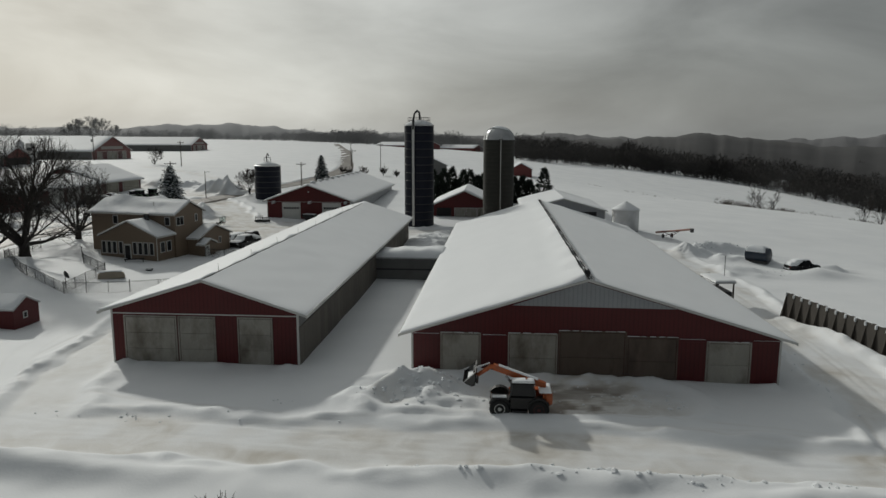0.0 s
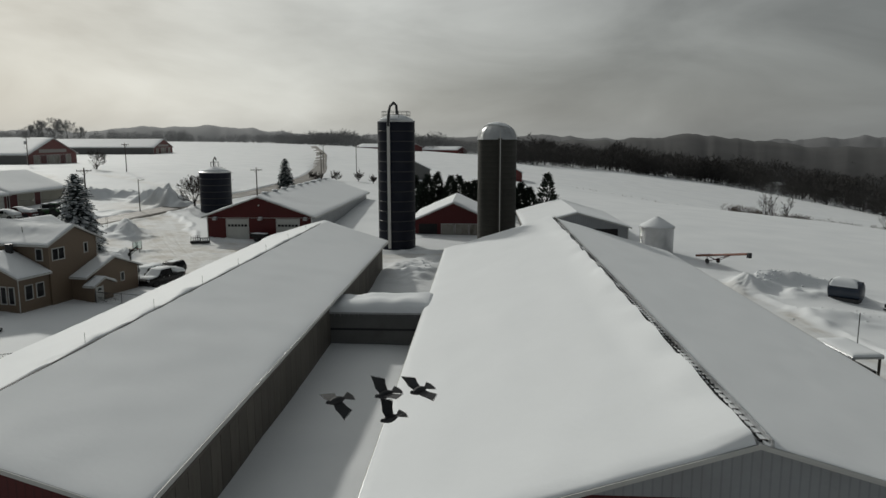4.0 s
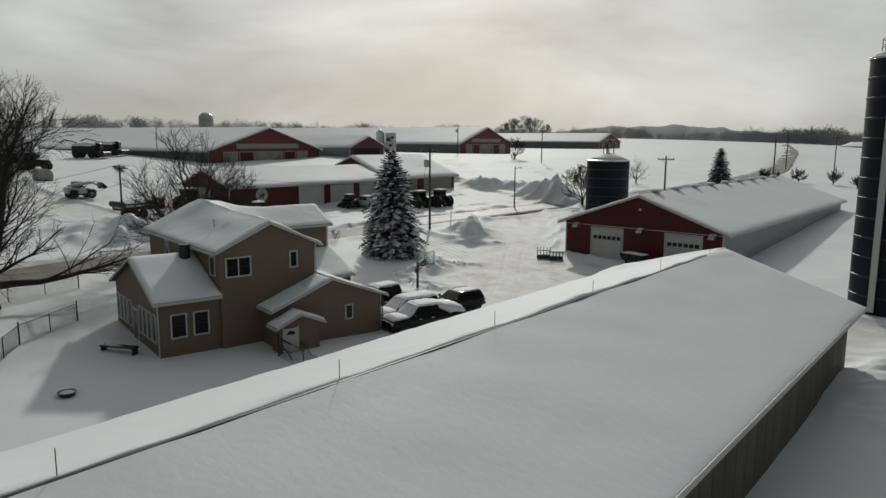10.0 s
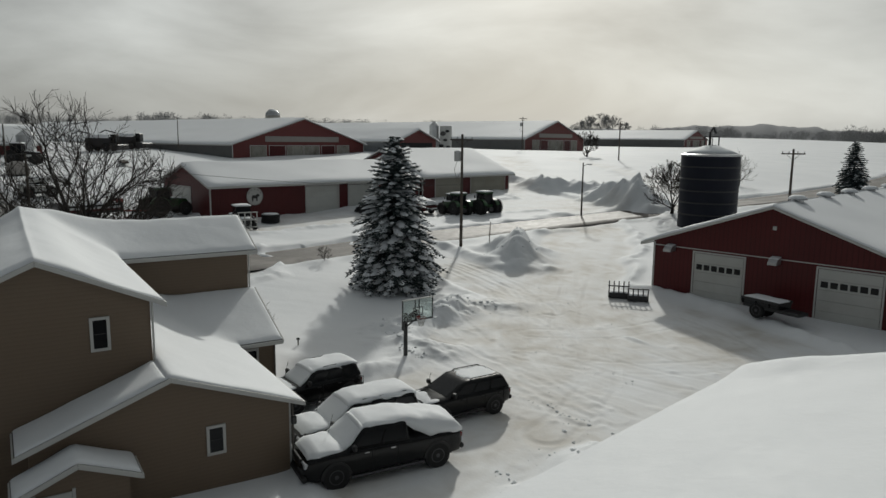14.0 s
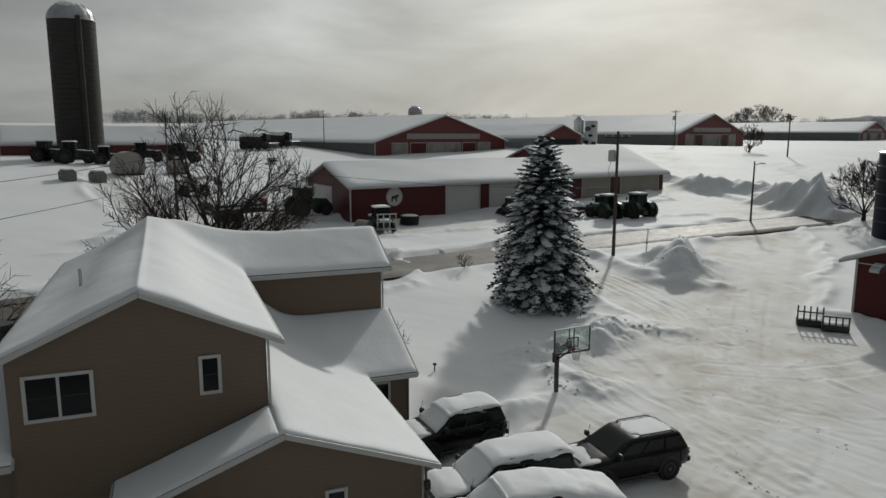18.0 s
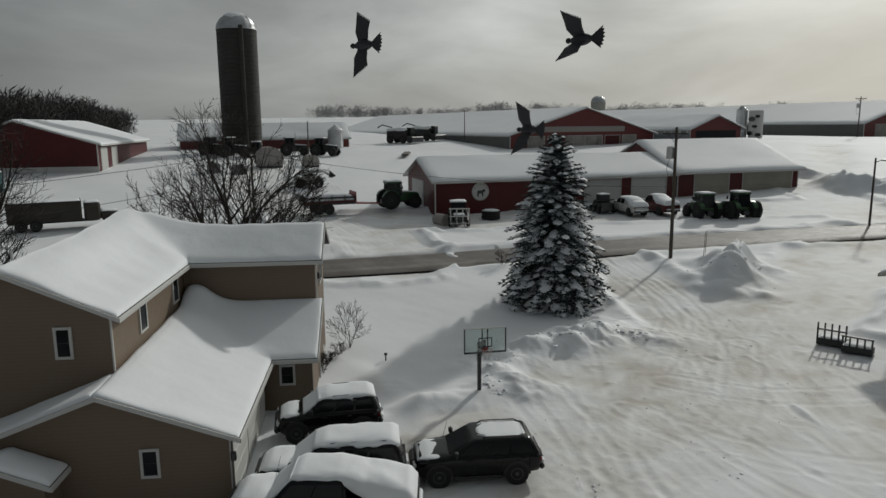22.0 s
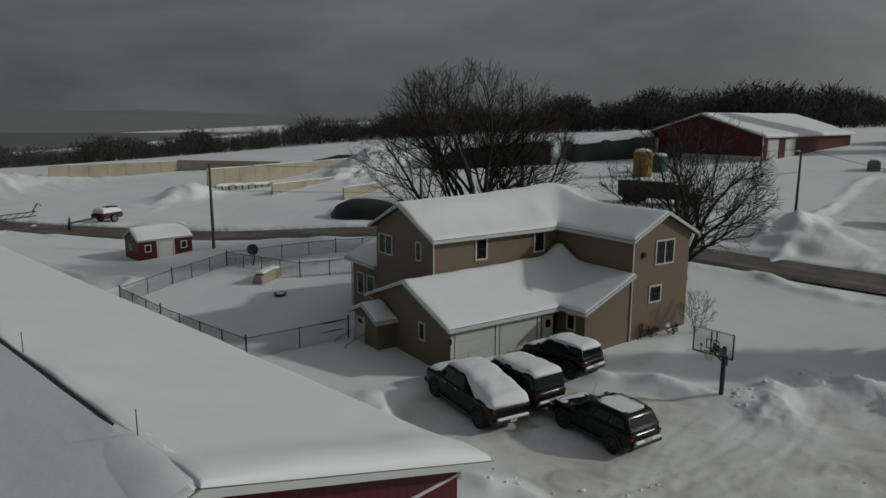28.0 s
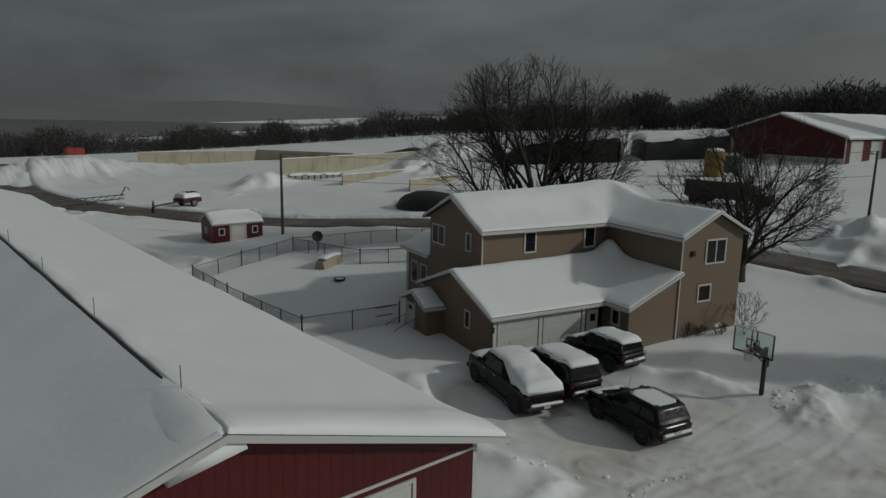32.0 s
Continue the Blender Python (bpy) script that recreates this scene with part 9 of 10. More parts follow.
# ---- bunker silos and implements to the south-west ----
def bunkers():
    for k, (ax, ay, bx, by, h, lab) in enumerate(((-58, -17, -81, -14.5, 2.2, "long tan concrete bunker silo wall"), (-81, -14.5, -93, 4.0, 2.4, "tan concrete bunker end wall"), (-66.4, 25.5, -100, 17.5, 2.6, "tan concrete bunker silo wall"),
                                                  (-70.3, 36.5, -92, 31.0, 1.7, "low tan concrete bunker wall"), (-72.7, 49.5, -84, 46.5, 1.8, "short tan concrete bunker wall"), (-126, 64, -131, 71, 2.2, "tan bunker end wall"))):
        a, c_ = Vector((ax, ay, 0)), Vector((bx, by, 0))
        d = c_ - a
        L = d.length
        w = thing("bunker_silo_wall", pose(ax, ay, min(gz(ax, ay), gz(bx, by)) - 0.2, 0, 0, math.degrees(math.atan2(d.y, d.x))), lab, "bunker wall", "bunker silo walls")
        n = max(2, int(L / 3.0))
        for q in range(n):
            part("panel", MB().prism([(q * L / n + 0.02, -0.12, -0.8), (q * L / n + 0.02, 0.28, -0.8), (q * L / n + 0.02, 0.1, h), (q * L / n + 0.02, -0.06, h)], (L / n - 0.04, 0, 0)), CONC_TAN, w)
        snow_slab("snow_cap", w, (0, -0.08, h), (L, 0, 0), (0, 0.2, 0), int(L), 4, 0.1, edge=0.08, rough=0.02, seed=k)
    snow_blob("silage_clamp", "black plastic silage heap edged with snow", "silage heap", -100, 13, 2.6, 9, 5, 2.6, TARP, 4, "silage heaps", 20)
    snow_blob("silage_clamp", "dark covered silage mound by the road", "silage heap", -67.0, 62.5, 1.3, 6.2, 2.8, 2.2, TARP, 9, "silage heaps", 108)
    for k, (ax, ay, bx, by) in enumerate(((-98.0, 40.5, -112.0, 54.0), (-115.0, 56.5, -124.5, 66.0))):
        L = math.hypot(bx - ax, by - ay)
        z0, rise = ((3.9, 1.6), (4.9, 1.5))[k]
        t = thing("silage_bunker", pose(ax, ay, z0, 0, 0, math.degrees(math.atan2(by - ay, bx - ax))), "long dark plastic-covered silage bunker capped with snow", "silage bunker", "silage bunkers")
        rows = []
        for i in range(25):
            u = i / 24
            hh = 3.3 * min(1.0, (u * 3.0 if k == 0 else 1.0)) ** 0.6 * (1 + 0.05 * math.sin(u * 17 + k)) + 0.2
            rows.append([(u * L, -0.4, -2.8), (u * L, -0.1, hh * 0.6 + rise * u), (u * L, 0.5, hh + rise * u), (u * L, 5.0, hh + 0.1 + rise * u), (u * L, 11.0, hh * 0.9 + rise * u), (u * L, 13.0, -2.8)])
        part("cover", MB().loft(rows), TARP, t, "black plastic cover", "all")
        snow_slab("snow_cap", t, (L * (0.1 if k == 0 else 0.0), 0.35, 3.2 + (0.1 * rise if k == 0 else 0)), (L * (0.9 if k == 0 else 1.0), 0, rise), (0, 12.0, 0.1), 22, 12, 0.95, edge=1.0, rough=0.12, seed=70 + k, label="wind-packed snow")
        part("end_wall", MB().prism([(L + 0.05, -0.8, -2.8), (L + 0.05, 5.0, -2.8), (L + 0.05, 5.0, 3.2 + rise), (L + 0.05, -0.8, 2.9 + rise)], (0.35, 0, 0)), CONC_TAN, t, "tan concrete end wall")
    snow_blob("snowbank", "rounded snow heaped over the silage mound", "snow heap", -69.6, 61.6, 2.3, 6.0, 2.4, 1.5, SNOW, 21, "", 108)
    snow_blob("snowbank", "snow lying against the silage mound", "snow heap", -65.0, 68.0, 1.4, 2.2, 1.6, 0.8, SNOW, 23, "", 60)
    b = thing("sprayer_boom", heading(-38.2, 28.4, -0.95, -0.3), "long folded dark steel sprayer boom in the snow", "farm implement")
    for z in (0.5, 1.0):
        part("beam", MB().tube([(0, -5, z), (0, 5, z)], 0.07, 6), STEEL, b)
    for k in range(10):
        part("lattice", MB().tube([(0, -5 + k, 0.5), (0, -4 + k, 1.0)], 0.04, 5), STEEL, b)
    part("hook", MB().tube([(0, 4.5, 0.9), (0, 5.3, 2.0), (0, 5.8, 1.6)], 0.08, 6), STEEL, b)
    for y in (-4.5, 0, 4):
        part("leg", MB().tube([(0, y, -0.3), (0, y, 0.5)], 0.06, 6), STEEL, b)
    t = thing("disc_mower", heading(-47.6, 37.0, -0.9, -0.35), "snow-covered red and black mower on two wheels", "farm implement")
    part("deck", MB().rbox(-1.0, 1.0, -1.5, 1.5, 0.5, 1.1, 0.15), DULLRED, t)
    part("drawbar", MB().tube([(0, -1.5, 0.7), (0, -5.0, 0.5)], 0.1, 6), STEEL, t)
    part("jack", MB().prism([(-0.3, -5.2, -0.2), (0.3, -5.2, -0.2), (0, -5.2, 1.2)], (0, 0.2, 0)), STEEL, t)
    part("guard", MB().rbox(-0.6, 0.6, -0.6, 1.3, 1.1, 1.8, 0.2), BLACK, t)
    for s in (-1, 1):
        wheel(t, s * 1.1, 0, 0.5, 0.3, TRIM, 5, s)
    snow_slab("snow_cap", t, (-0.9, -1.3, 1.15), (1.8, 0, 0), (0, 2.6, 0), 7, 8, 0.5, edge=0.5, rough=0.1, seed=3)
    r = thing("red_wagon", heading(-46.5, -14.5, 1, 0.1, 0.0), "red machine on top of the far snow hill", "farm implement")
    part("body", MB().rbox(-0.8, 0.8, -1.5, 1.5, 0.4, 1.6, 0.1), REDPAINT, r)
    part("drawbar", MB().tube([(0, 1.5, 0.5), (0, 4, 0.4)], 0.08, 6), STEEL, r)
    p = thing("pallet_stack", heading(-70.8, 27.5, -0.95, 0.2), "row of grey blocks and pallets under snow", "pallets")
    for k in range(9):
        part("block", MB().rbox(-0.5, 0.5, -4 + k, -3.2 + k, -0.2, 0.55 + 0.15 * (k % 3), 0.05), CONC, p)
    snow_slab("snow_cap", p, (-0.5, -4, 0.65), (1, 0, 0), (0, 8.5, 0), 6, 16, 0.3, edge=0.3, rough=0.1, seed=8)


bunkers()


def snow_rubble(label, spots, seed):
    """Broken lumps of ploughed snow. spots: x, y, spread along x, along y, how many, largest size."""
    r = np.random.RandomState(seed)
    mb = MB()
    base = [(1, 0, 0), (-1, 0, 0), (0, 1, 0), (0, -1, 0), (0, 0, 1), (0, 0, -1), (0.7, 0.7, 0.5), (-0.7, 0.6, 0.5), (0.6, -0.7, 0.5), (-0.7, -0.7, 0.5)]
    tris = [(4, 6, 7), (4, 7, 9), (4, 9, 8), (4, 8, 6), (6, 0, 2), (6, 2, 7), (7, 2, 1), (7, 1, 9), (9, 1, 3), (9, 3, 8), (8, 3, 0), (8, 0, 6), (5, 2, 0), (5, 1, 2), (5, 3, 1), (5, 0, 3)]
    for x, y, sx, sy, n, big in spots:
        for _ in range(n):
            px, py = x + r.normal(0, sx), y + r.normal(0, sy)
            s = big * (0.2 + 0.8 * r.rand() ** 2.5)
            z = gz(px, py) + 0.1 * s
            k = s * r.uniform(0.7, 1.2, 3) * (1, 1, 0.7)
            c, d = math.cos(r.uniform(0, 6.28)), math.sin(r.uniform(0, 6.28))
            jit = r.uniform(0.75, 1.15, len(base))
            mb.add([(px + (p[0] * c - p[1] * d) * k[0] * j, py + (p[0] * d + p[1] * c) * k[1] * j, z + p[2] * k[2] * j) for p, j in zip(base, jit)], tris)
    o = new("snow_rubble", mb.mesh("snow_rubble", [SNOW]))
    return tagged(o, label, "snow lumps", kind="stuff")


snow_rubble("broken lumps of ploughed snow before the freestall barn", [(-4.6, 43.4, 1.6, 1.0, 90, 0.28), (-6.5, 41.5, 1.5, 0.8, 40, 0.2), (-2.0, 41.6, 2.0, 0.8, 50, 0.16), (6.5, 44.5, 3.0, 0.9, 60, 0.14), (11.0, 42.8, 1.5, 0.6, 25, 0.18), (9.0, 32.0, 6.0, 0.5, 70, 0.22), (2.0, 33.0, 6.0, 0.3, 40, 0.14), (-21, 38.0, 4, 0.5, 30, 0.12), (-13, 40.5, 0.8, 0.3, 8, 0.12)], 3)
snow_rubble("crumbled snow along the edge of the ploughed yard", [(-46.3, 111.0, 0.5, 0.3, 26, 0.14), (-49.5, 112.4, 1.0, 0.5, 34, 0.16), (-50.6, 116.5, 0.5, 1.6, 50, 0.18), (-50.8, 120.5, 0.7, 1.0, 34, 0.16), (-58.4, 133.8, 1.5, 1.1, 44, 0.16), (-38.2, 111.4, 1.6, 0.25, 26, 0.09), (-34.6, 106.5, 0.7, 2.5, 34, 0.12), (-40.5, 116.0, 3.0, 2.6, 40, 0.06), (-44.0, 124.5, 4.0, 2.5, 50, 0.07)], 5)
snow_rubble("broken lumps of snow beside the eastern lane", [(22.5, 52, 0.6, 5, 40, 0.16), (32, 112, 1.6, 1.2, 40, 0.3), (37, 113, 1.6, 1.0, 36, 0.25), (36, 98, 3.5, 1.5, 50, 0.22), (-9, 112, 1.0, 2.5, 30, 0.2)], 7)
# ---- woods and hills in the distance ----
def wood_band(name, label, rows, seed, material=WOODS):
    """A belt of leafless trees, each a short trunk with a fan of tapering branches. rows: (x, y, height)."""
    r = np.random.RandomState(seed)
    vs, fs = [], []
    for x, y, h in rows:
        z = float(base_z(x, y)) - 0.5
        w = h * r.uniform(0.32, 0.46)
        n = 120
        u = r.uniform(-1.0, 1.0, n)
        a = r.uniform(0, 2 * math.pi, n)
        q = np.sqrt(1 - u * u) * w
        e = r.uniform(0.25, 1.0, n) ** 0.5
        c = np.column_stack([x + q * e * np.cos(a), y + q * e * np.sin(a), z + h * 0.5 + h * 0.47 * u * e])
        size = h * r.uniform(0.05, 0.12, n)[:, None]
        d1 = np.column_stack([np.cos(a) * 0.6, np.sin(a) * 0.6, np.full(n, 0.8)]) + r.normal(0, 0.35, (n, 3))
        d1 /= np.linalg.norm(d1, axis=1)[:, None]
        d2 = np.cross(d1, r.normal(0, 1, (n, 3)))
        d2 *= 0.11 / np.linalg.norm(d2, axis=1)[:, None]
        i = len(vs)
        vs += np.stack([c + d1 * size, c + d2 * size, c - d1 * size, c - d2 * size], 1).reshape(-1, 3).tolist()
        fs += [(i + 4 * k, i + 4 * k + 1, i + 4 * k + 2, i + 4 * k + 3) for k in range(n)]
        i = len(vs)
        t = 0.02 * h
        vs += [(x - t, y, z - 1), (x + t, y, z - 1), (x, y + t, z + h * 0.7), (x, y - t, z - 1), (x, y + t, z - 1), (x + t, y, z + h * 0.7)]
        fs += [(i, i + 1, i + 2), (i + 3, i + 4, i + 5)]
    me = bpy.data.meshes.new(name)
    me.from_pydata(vs, [], fs)
    me.materials.append(material)
    return tagged(new(name, me), label, "woods", kind="stuff")


def scatter(n, az0, az1, edge, depth, h0, h1, seed, ox=0.0, oy=0.0, power=1.6):
    """Trees between two bearings, behind an edge whose distance is given at points of bearing."""
    r = np.random.RandomState(seed)
    out = []
    for _ in range(n):
        a = r.uniform(az0, az1)
        d = np.interp(a, [e[0] for e in edge], [e[1] for e in edge]) + depth * r.rand() ** power
        out.append((ox + d * math.sin(radians(a)), oy + d * math.cos(radians(a)), r.uniform(h0, h1) * (0.85 + 0.4 * float(fbm(a / 2.2, d / 60.0, 2, seed)))))
    return out


EAST = [(-2, 545), (3.4, 520), (10, 560), (17, 590), (24, 520), (30, 470), (45, 430)]
wood_band("woodland", "dark leafless woods along the snowfield edge", scatter(2600, 1, 48, EAST, 330, 14, 20, 1), 2)
# These two horizon belts carry their haze in the tree colour.
wood_band("woodland", "haze-pale leafless woods on the north horizon", scatter(900, -16, 3, [(-16, 760), (3, 620)], 260, 12, 16, 3), 4, WOODS_HAZE)
wood_band("woodland", "low haze-pale leafless treeline on the western horizon", scatter(1000, -75, -14, [(-75, 640), (-40, 760), (-14, 800)], 160, 7, 12, 5), 6, WOODS_HAZE)
wood_band("woodland", "dark leafless woods behind the machinery shed", scatter(900, -137, -101, [(-137, 300), (-128, 285), (-115, 232), (-108, 225), (-101, 250)], 110, 10, 15, 7, -16, 120), 8)
wood_band("woodland", "leafless woods along the southern slope", scatter(1300, -184, -132, [(-184, 285), (-150, 295), (-132, 320)], 90, 7, 12, 9, -16, 120), 10)


def ridge_hill(name, label, az0, az1, dist, profile, depth, material, seed, rough=0.25):
    """A wooded hill range seen from the farm: crest elevations by bearing, sloping down to its foot."""
    az = np.arange(az0, az1 + 0.01, 0.12)
    el = np.interp(az, [p[0] for p in profile], [p[1] for p in profile])
    ks = np.linspace(0, 1, 9)
    mb = MB()
    for i, a in enumerate(az):
        for j, k in enumerate(ks):
            d = dist - depth + 2 * depth * k
            crest = math.sin(math.pi * k) ** 0.8
            zt = 14.0 + (dist * math.tan(radians(el[i])))
            rg = rough * dist * 0.0045 * float(fbm(a * 0.9 + seed, k * 2.5, 3, seed))
            z = -60 + (zt + 60) * crest + rg * crest
            mb.v.append((d * math.sin(radians(a)), d * math.cos(radians(a)), z))
    n = len(ks)
    mb.f = [(i * n + j, i * n + j + 1, (i + 1) * n + j + 1, (i + 1) * n + j) for i in range(len(az) - 1) for j in range(n - 1)]
    mb.mi = [0] * len(mb.f)
    me = bpy.data.meshes.new(name)
    me.from_pydata(mb.v, [], mb.f)
    me.polygons.foreach_set("use_smooth", [True] * len(me.polygons))
    me.materials.append(material)
    return tagged(new(name, me), label, "hills", kind="structure")


# Aerial haze painted into the hill colours: paler from near to far.
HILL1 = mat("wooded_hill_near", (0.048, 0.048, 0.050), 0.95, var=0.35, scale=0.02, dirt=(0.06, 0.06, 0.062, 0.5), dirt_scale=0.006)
HILL2 = mat("haze_tinted_hill_far", (0.12, 0.122, 0.128), 0.95, var=0.12, scale=0.006, dirt=(0.16, 0.16, 0.165, 0.5), dirt_scale=0.003)
HILL3 = mat("haze_tinted_far_range", (0.24, 0.245, 0.255), 0.95, var=0.06, scale=0.003)
ridge_hill("backdrop_hills_east", "dark wooded hills beyond the eastern fields", -4, 60, 950, [(-4, 0.1), (3, 0.12), (8, 0.1), (12, 0.25), (15, 0.62), (17, 0.5), (20, 0.05), (25, -0.4), (30, -0.2), (40, 0.1), (60, 0.0)], 300, HILL1, 3, 0.5)
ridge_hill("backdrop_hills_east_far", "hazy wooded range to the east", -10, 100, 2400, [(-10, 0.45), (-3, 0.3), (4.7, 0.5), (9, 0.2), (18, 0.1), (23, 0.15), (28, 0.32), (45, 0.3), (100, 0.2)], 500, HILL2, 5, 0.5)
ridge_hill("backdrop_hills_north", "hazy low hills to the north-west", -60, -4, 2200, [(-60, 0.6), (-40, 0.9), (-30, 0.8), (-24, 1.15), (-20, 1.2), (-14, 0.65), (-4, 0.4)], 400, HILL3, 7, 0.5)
# Southern hills and valley floor: haze in the colour, close to the sky's grey.
HILLS = mat("haze_tinted_southern_hills", (0.175, 0.178, 0.182), 0.95, var=0.12, scale=0.004, dirt=(0.22, 0.222, 0.226, 0.5), dirt_scale=0.003)
VALLEY = mat("haze_tinted_valley_fields", (0.12, 0.122, 0.125), 0.95, var=0.2, scale=0.004, dirt=(0.34, 0.35, 0.36, 0.6), dirt_scale=0.0035, stretch=(1, 1, 4))
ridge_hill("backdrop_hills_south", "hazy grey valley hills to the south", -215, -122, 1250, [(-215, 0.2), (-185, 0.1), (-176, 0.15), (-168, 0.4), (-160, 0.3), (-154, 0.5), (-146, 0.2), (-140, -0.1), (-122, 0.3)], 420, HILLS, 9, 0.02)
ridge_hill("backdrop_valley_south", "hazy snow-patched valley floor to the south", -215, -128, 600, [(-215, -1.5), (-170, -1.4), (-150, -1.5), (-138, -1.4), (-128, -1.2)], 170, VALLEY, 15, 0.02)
ridge_hill("backdrop_hills_behind", "haze-grey hills closing the view behind", 95, 150, 2300, [(95, 0.2), (150, 0.0)], 500, HILL2, 11, 0.15)

# trees and brush along the hedgerow in the eastern field
for k, (x, y, h) in enumerate(((101, 286, 13), (105, 290, 12), (108, 286, 11), (134, 268, 14), (139, 266, 13), (147, 266, 14), (152, 262, 13), (157, 262, 12), (165, 258, 13))):
    crown_tree("field_tree", "bare hedgerow tree at the field edge", x, y, h * 1.1, h * 0.27, 90 + k, n=150, fork=0.2, trunk_r=0.25, twig=0.05, peak=0.6, group="hedgerow trees", z=float(base_z(x, y)) - 0.3)
HEDGE = []
rr = np.random.RandomState(31)
for _ in range(230):
    t = rr.rand()
    x, y = np.interp(t, [0, 0.35, 1], [93, 112, 170]), np.interp(t, [0, 0.35, 1], [300, 284, 252])
    HEDGE.append((x + rr.normal(0, 1.5), y + rr.normal(0, 1.5), rr.uniform(2.5, 5.5)))
wood_band("hedgerow", "scrubby brown hedgerow along the field", HEDGE, 33, BRUSH)
LOWB = [(np.interp(t, [0, 1], [35, 92]) + rr.normal(0, 1.2), np.interp(t, [0, 1], [345, 305]) + rr.normal(0, 1.2), rr.uniform(0.5, 1.3)) for t in rr.rand(46)]
wood_band("hedgerow", "thin line of weeds across the snowfield", LOWB, 35, BRUSH)


def cedar_row():
    r = random.Random(5)
    for k in range(17):
        x, y = -16 + k * 1.5 + r.uniform(-0.5, 0.5), 166 + r.uniform(-2.5, 2.5)
        h = r.uniform(5.0, 8.0)
        if k == 16:
            x, y, h = 10.0, 160.0, 9.0
        t = thing("cedar_tree", pose(x, y, float(base_z(x, y)) - 0.2), "dark dense evergreen in the windbreak", "tree", "evergreen windbreak")
        part("trunk", MB().tube([(0, 0, 0), (0, 0, h * 0.9)], [0.15, 0.03], 6), BARK, t)
        mb = MB()
        for i in range(640):
            f = r.random() ** 1.2
            a = r.uniform(0, 2 * math.pi)
            rad = (2.2 if k < 16 else 2.6) * (1 - f) ** 0.7 * r.uniform(0.55, 1.1)
            p = Vector((rad * math.cos(a), rad * math.sin(a), h * (0.05 + 0.93 * f)))
            d = Vector((math.cos(a), math.sin(a), r.uniform(0.0, 1.4))).normalized()
            u = d.orthogonal().normalized()
            w = d.cross(u)
            s, ln = r.uniform(0.1, 0.2), r.uniform(0.5, 0.9)
            ring = [p + s * (math.cos(q) * u + math.sin(q) * w) for q in (0, 2.1, 4.2)]
            mb.add([*ring, p + d * ln, p - d * ln * 0.4], [(0, 1, 3), (1, 2, 3), (2, 0, 3), (1, 0, 4), (2, 1, 4), (0, 2, 4)])
        part("crown", mb, CEDAR, t, "dense dark foliage")


cedar_row()
for k, (x, y, h) in enumerate(((-48, 222, 3.0), (-44, 226, 3.6), (-38, 228, 4.2), (-33, 224, 3.0), (-52, 230, 2.4))):
    bare_tree("field_shrub", "round leafless bush by the road", x, y, h, 1.2, 130 + k, forks=4, levels=4, trunk_r=0.08, first=0.1, twig=3.0, group="roadside bushes", z=float(base_z(x, y)) - 0.2)
bare_tree("field_shrub", "small leafless bush in a snowdrift", -11.5, 26.5, 1.6, 1.2, 141, forks=4, levels=4, trunk_r=0.03, first=0.1, twig=0.7)
# ---- the flock of pigeons ----
def pigeon(m):
    b = thing("pigeon", m, "dark grey pigeon with spread wings in flight", "bird", "flock of pigeons")
    part("body", MB().lathe([(0.004, -0.16), (0.03, -0.13), (0.055, -0.06), (0.062, 0.0), (0.052, 0.07), (0.034, 0.11), (0.03, 0.13), (0.004, 0.15)], 14, pose(0, 0, 0, -90, 0, 0)), CAN, b, smooth="all")
    part("head", MB().lathe([(0.004, -0.03), (0.024, -0.02), (0.03, 0.0), (0.024, 0.02), (0.004, 0.03)], 12, pose(0, 0.165, 0.02, -90, 0, 0)), CAN, b, smooth="all")
    part("beak", MB().tube([(0, 0.19, 0.018), (0, 0.215, 0.01)], [0.007, 0.001], 6), STEEL, b)
    edge = [(0.012, -0.12, 0)]
    for k in range(13):
        a = radians(36 - 6 * k)
        r = 0.19 if k % 2 == 0 else 0.165
        edge.append((r * math.sin(a), -0.13 - r * math.cos(a), 0))
    tail = MB().prism(edge + [(-0.012, -0.12, 0)], (0, 0, 0.005))
    part("tail", tail, CAN, b, "fanned tail")
    wings = []
    for s in (-1, 1):
        edge = [(0.03 * s, 0.08, 0), (0.14 * s, 0.115, 0.01), (0.23 * s, 0.09, 0.012)]
        for k in range(9):
            t = 1 - k / 8
            tip, notch = (0.25 + 0.11 * t, -0.14 + 0.21 * t), (0.225 + 0.075 * t, -0.125 + 0.16 * t)
            edge += [(s * tip[0], tip[1], 0.008), (s * notch[0], notch[1] - 0.012, 0.008)]
        w = MB().prism(edge + [(0.15 * s, -0.10, 0.004), (0.05 * s, -0.08, 0)], (0, 0, 0.006))
        wings.append(part("wing", w, CAN, b, "feathered wing"))
    return b, wings


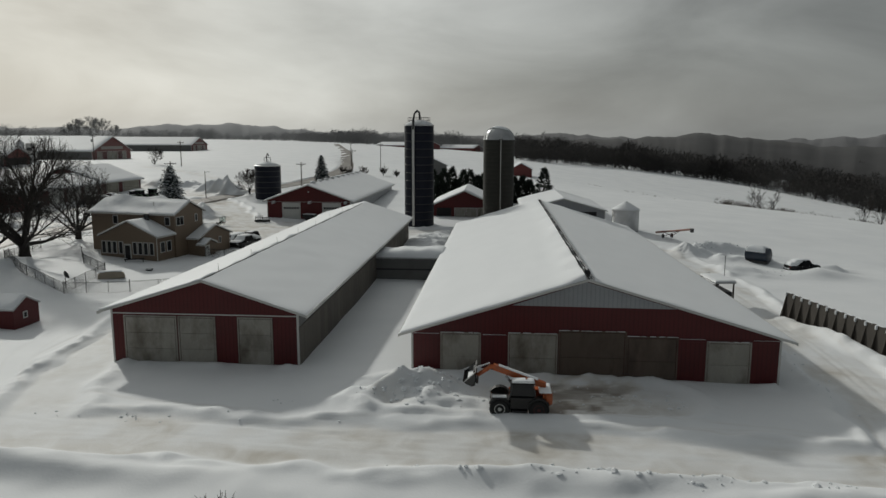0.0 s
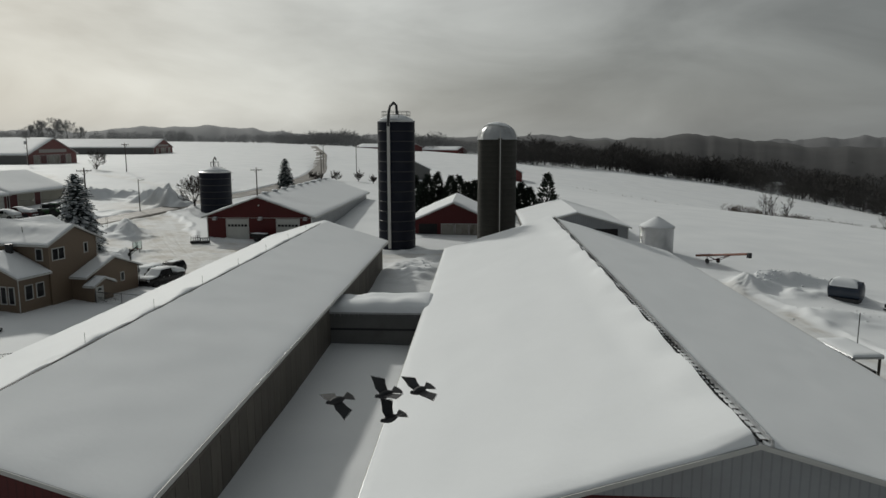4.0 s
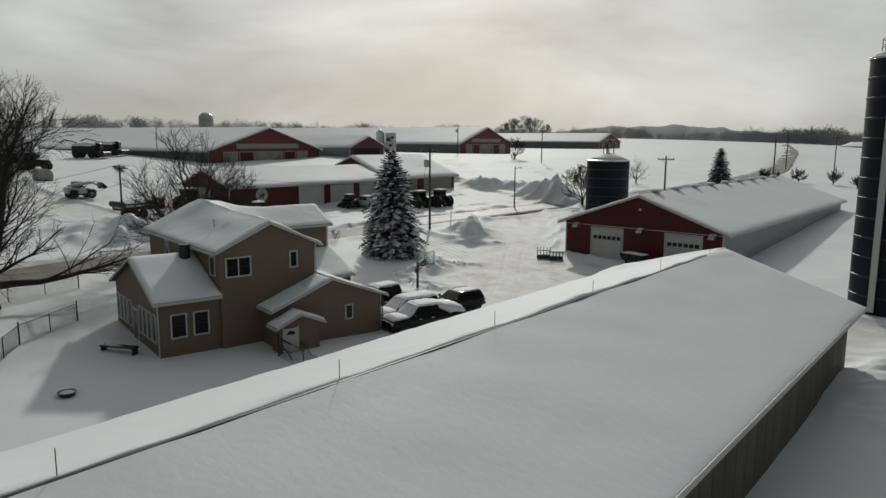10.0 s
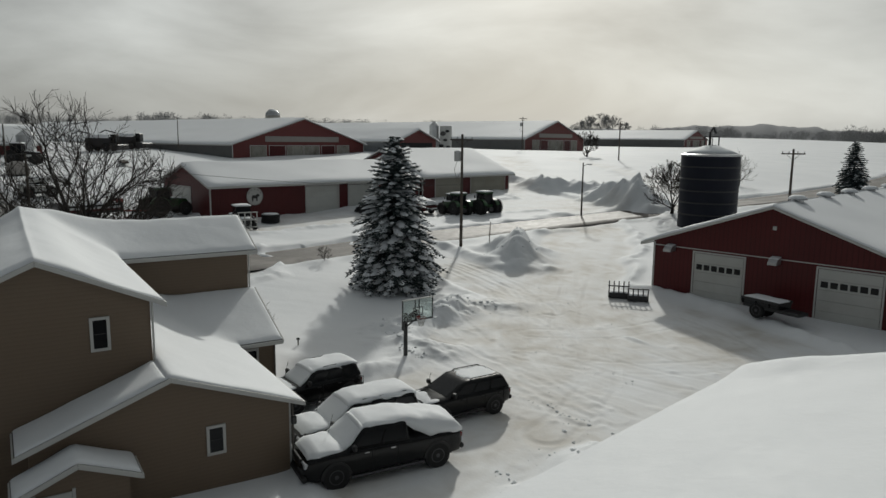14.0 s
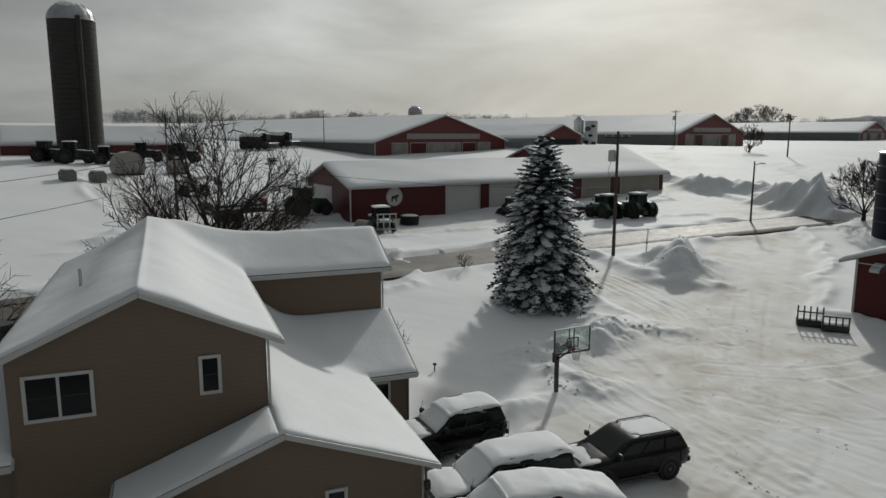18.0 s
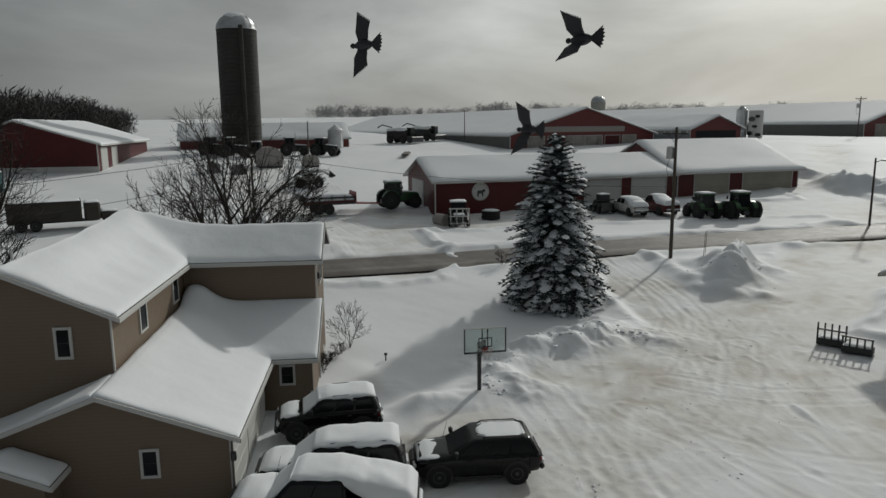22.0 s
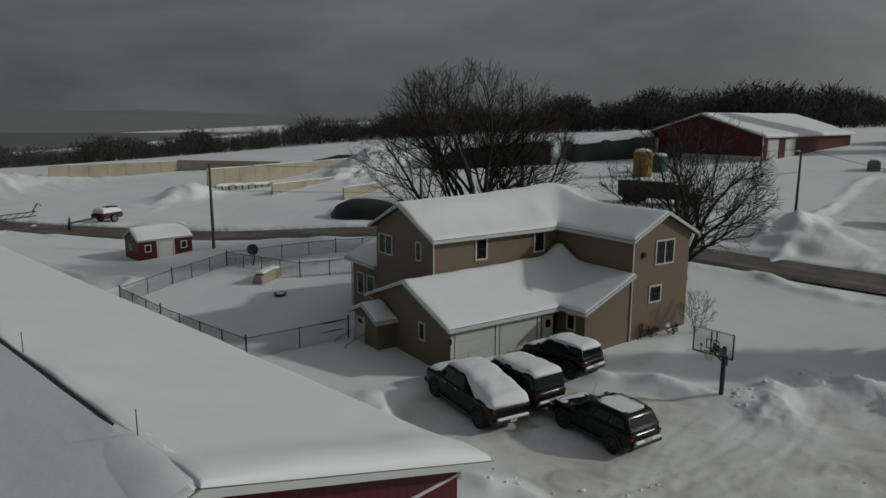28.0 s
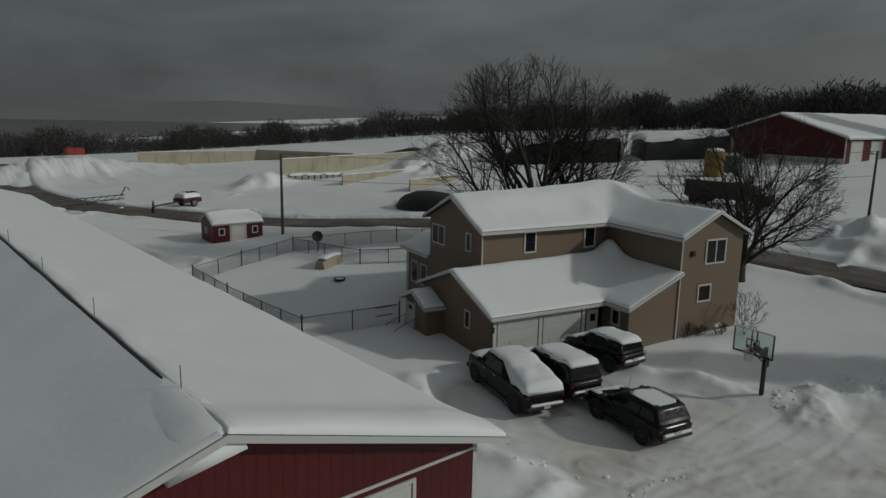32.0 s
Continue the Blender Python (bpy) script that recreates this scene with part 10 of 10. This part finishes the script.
FLIGHTS = [
    [(3.3, 3.07, 44.68, 8.49), (3.5, 1.91, 43.62, 8.7), (16.4, -25.83, 92.19, 11.87), (16.5, -26.4, 91.17, 11.78), (16.6, -27.67, 90.12, 11.69), (21.8, -23.06, 102.18, 13.04), (22.0, -25.87, 101.65, 13.01), (22.2, -27.19, 100.05, 13.17), (22.5, -28.41, 97.32, 13.42)],
    [(3.3, 3.87, 44.24, 7.79), (3.5, 2.44, 43.19, 7.84), (16.4, -30.16, 92.01, 11.62), (16.5, -30.87, 90.86, 11.55), (16.6, -31.51, 89.77, 11.52), (21.8, -21.97, 103.57, 12.81), (22.0, -24.64, 103.64, 12.98), (22.2, -27.12, 102.03, 13.41), (22.5, -31.09, 99.09, 12.19)],
    [(3.3, 4.3, 44.17, 7.92), (3.5, 2.91, 43.12, 7.96), (16.4, -27.28, 92.15, 10.55), (16.5, -27.99, 91.1, 10.48), (16.6, -28.71, 89.94, 10.4), (21.8, -22.49, 103.83, 12.03), (22.0, -25.82, 103.6, 12.08), (22.2, -28.13, 102.57, 12.32), (22.5, -30.06, 99.48, 10.7)],
    [(3.3, 3.5, 44.16, 7.32), (3.5, 2.1, 43.06, 7.36), (16.5, -31.65, 91.73, 14.53), (21.8, -24.17, 102.79, 14.18), (22.0, -26.62, 102.2, 14.01), (22.2, -29.25, 100.08, 12.65), (22.5, -28.87, 99.31, 9.84)],
]
PIGEONS = [pigeon(pose(6.15, 47.5 + 0.4 * k, 7.0)) for k in range(4)]


def fly_flock():
    for k, ((bird, wings), rows) in enumerate(zip(PIGEONS, FLIGHTS)):
        perch = (6.15, 47.5 + 0.4 * k, 7.0)
        loop = [(4.6, -14 - k, 22, 20 + k), (8.0, -60, -40, 45), (12.0, 60, 30, 60), (14.5, 40, 110, 40), (15.8, -8 + k, 106, 17 + 0.6 * k)]
        turn = [(17.4, -40 - k, 76, 16), (18.6, -38, 50, 26), (20.0, 10, 60, 30), (21.0, 6, 100, 22 + k), (21.5, -14 + 0.6 * k, 104.5, 14.5)]
        away = [(23.2, -44 - 2 * k, 84, 17), (25.0, -90, 40, 40), (32.0, -420, -120, 90)]
        path = [(0.0, *perch), (3.0, *perch)] + [r for r in rows if r[0] < 5] + loop + [r for r in rows if 15 < r[0] < 17] + turn + [r for r in rows if r[0] > 21] + away
        out, yaw = [], None
        for i, (t, x, y, z) in enumerate(path):
            a, c = path[max(i - 1, 0)], path[min(i + 1, len(path) - 1)]
            dx, dy = c[1] - a[1], c[2] - a[2]
            want = math.degrees(math.atan2(-dx, dy)) if abs(dx) + abs(dy) > 0.01 else 140.0
            if yaw is None:
                yaw = want
            else:
                step = (want - yaw + 180) % 360 - 180
                yaw += max(-80, min(80, step))
            bank = 0.0 if t < 3.1 else (-55.0 if 16 < t < 17 else (-84.0 if 21.7 < t < 22.4 else -20.0))
            out.append((t, pose(x, y, z, 0, 0, yaw) @ pose(0, 0, 0, 0, bank if t >= 3.1 else 0, 0)))
        walk(bird, out)
        for w, s in zip(wings, (-1, 1)):
            flap = [(0.0, 60.0), (3.0, 60.0)]
            for a, c in ((3.1, 3.6), (16.1, 16.9), (21.6, 22.9)):
                flap += [(a + 0.05 * q, 38.0 * math.sin(2 * math.pi * 5.0 * (a + 0.05 * q) + k * 1.3) + 8.0) for q in range(int((c - a) / 0.05) + 1)]
            flap.append((32.0, 10.0))
            walk(w, [(t, pose(0, 0, 0, 0, -s * v, 0)) for t, v in flap])


def motions():
    m0 = TELE.matrix_basis.copy()
    x, y, z = m0.translation
    stops = ((0.0, 0.0), (0.5, 0.69), (1.0, 1.27), (1.5, 1.97), (2.0, 2.65), (3.0, 3.9), (4.5, 4.6), (32.0, 4.6))
    walk(TELE, [(t, pose(x + d, y, z, 0, 0, 90)) for t, d in stops])
    for w in TELE_WHEELS:
        p = w.matrix_basis.translation.copy()
        roll = [(0.0, 0.0), (0.5, 0.69), (1.0, 1.27), (1.5, 1.97), (2.0, 2.65), (2.5, 3.3), (3.0, 3.9), (3.7, 4.3), (4.5, 4.6), (32.0, 4.6)]
        walk(w, [(t, Matrix.Translation(p) @ Matrix.Rotation(d / 0.58, 4, "X") @ Matrix.Rotation(radians(90), 4, "Y")) for t, d in roll])

    fly_flock()


motions()
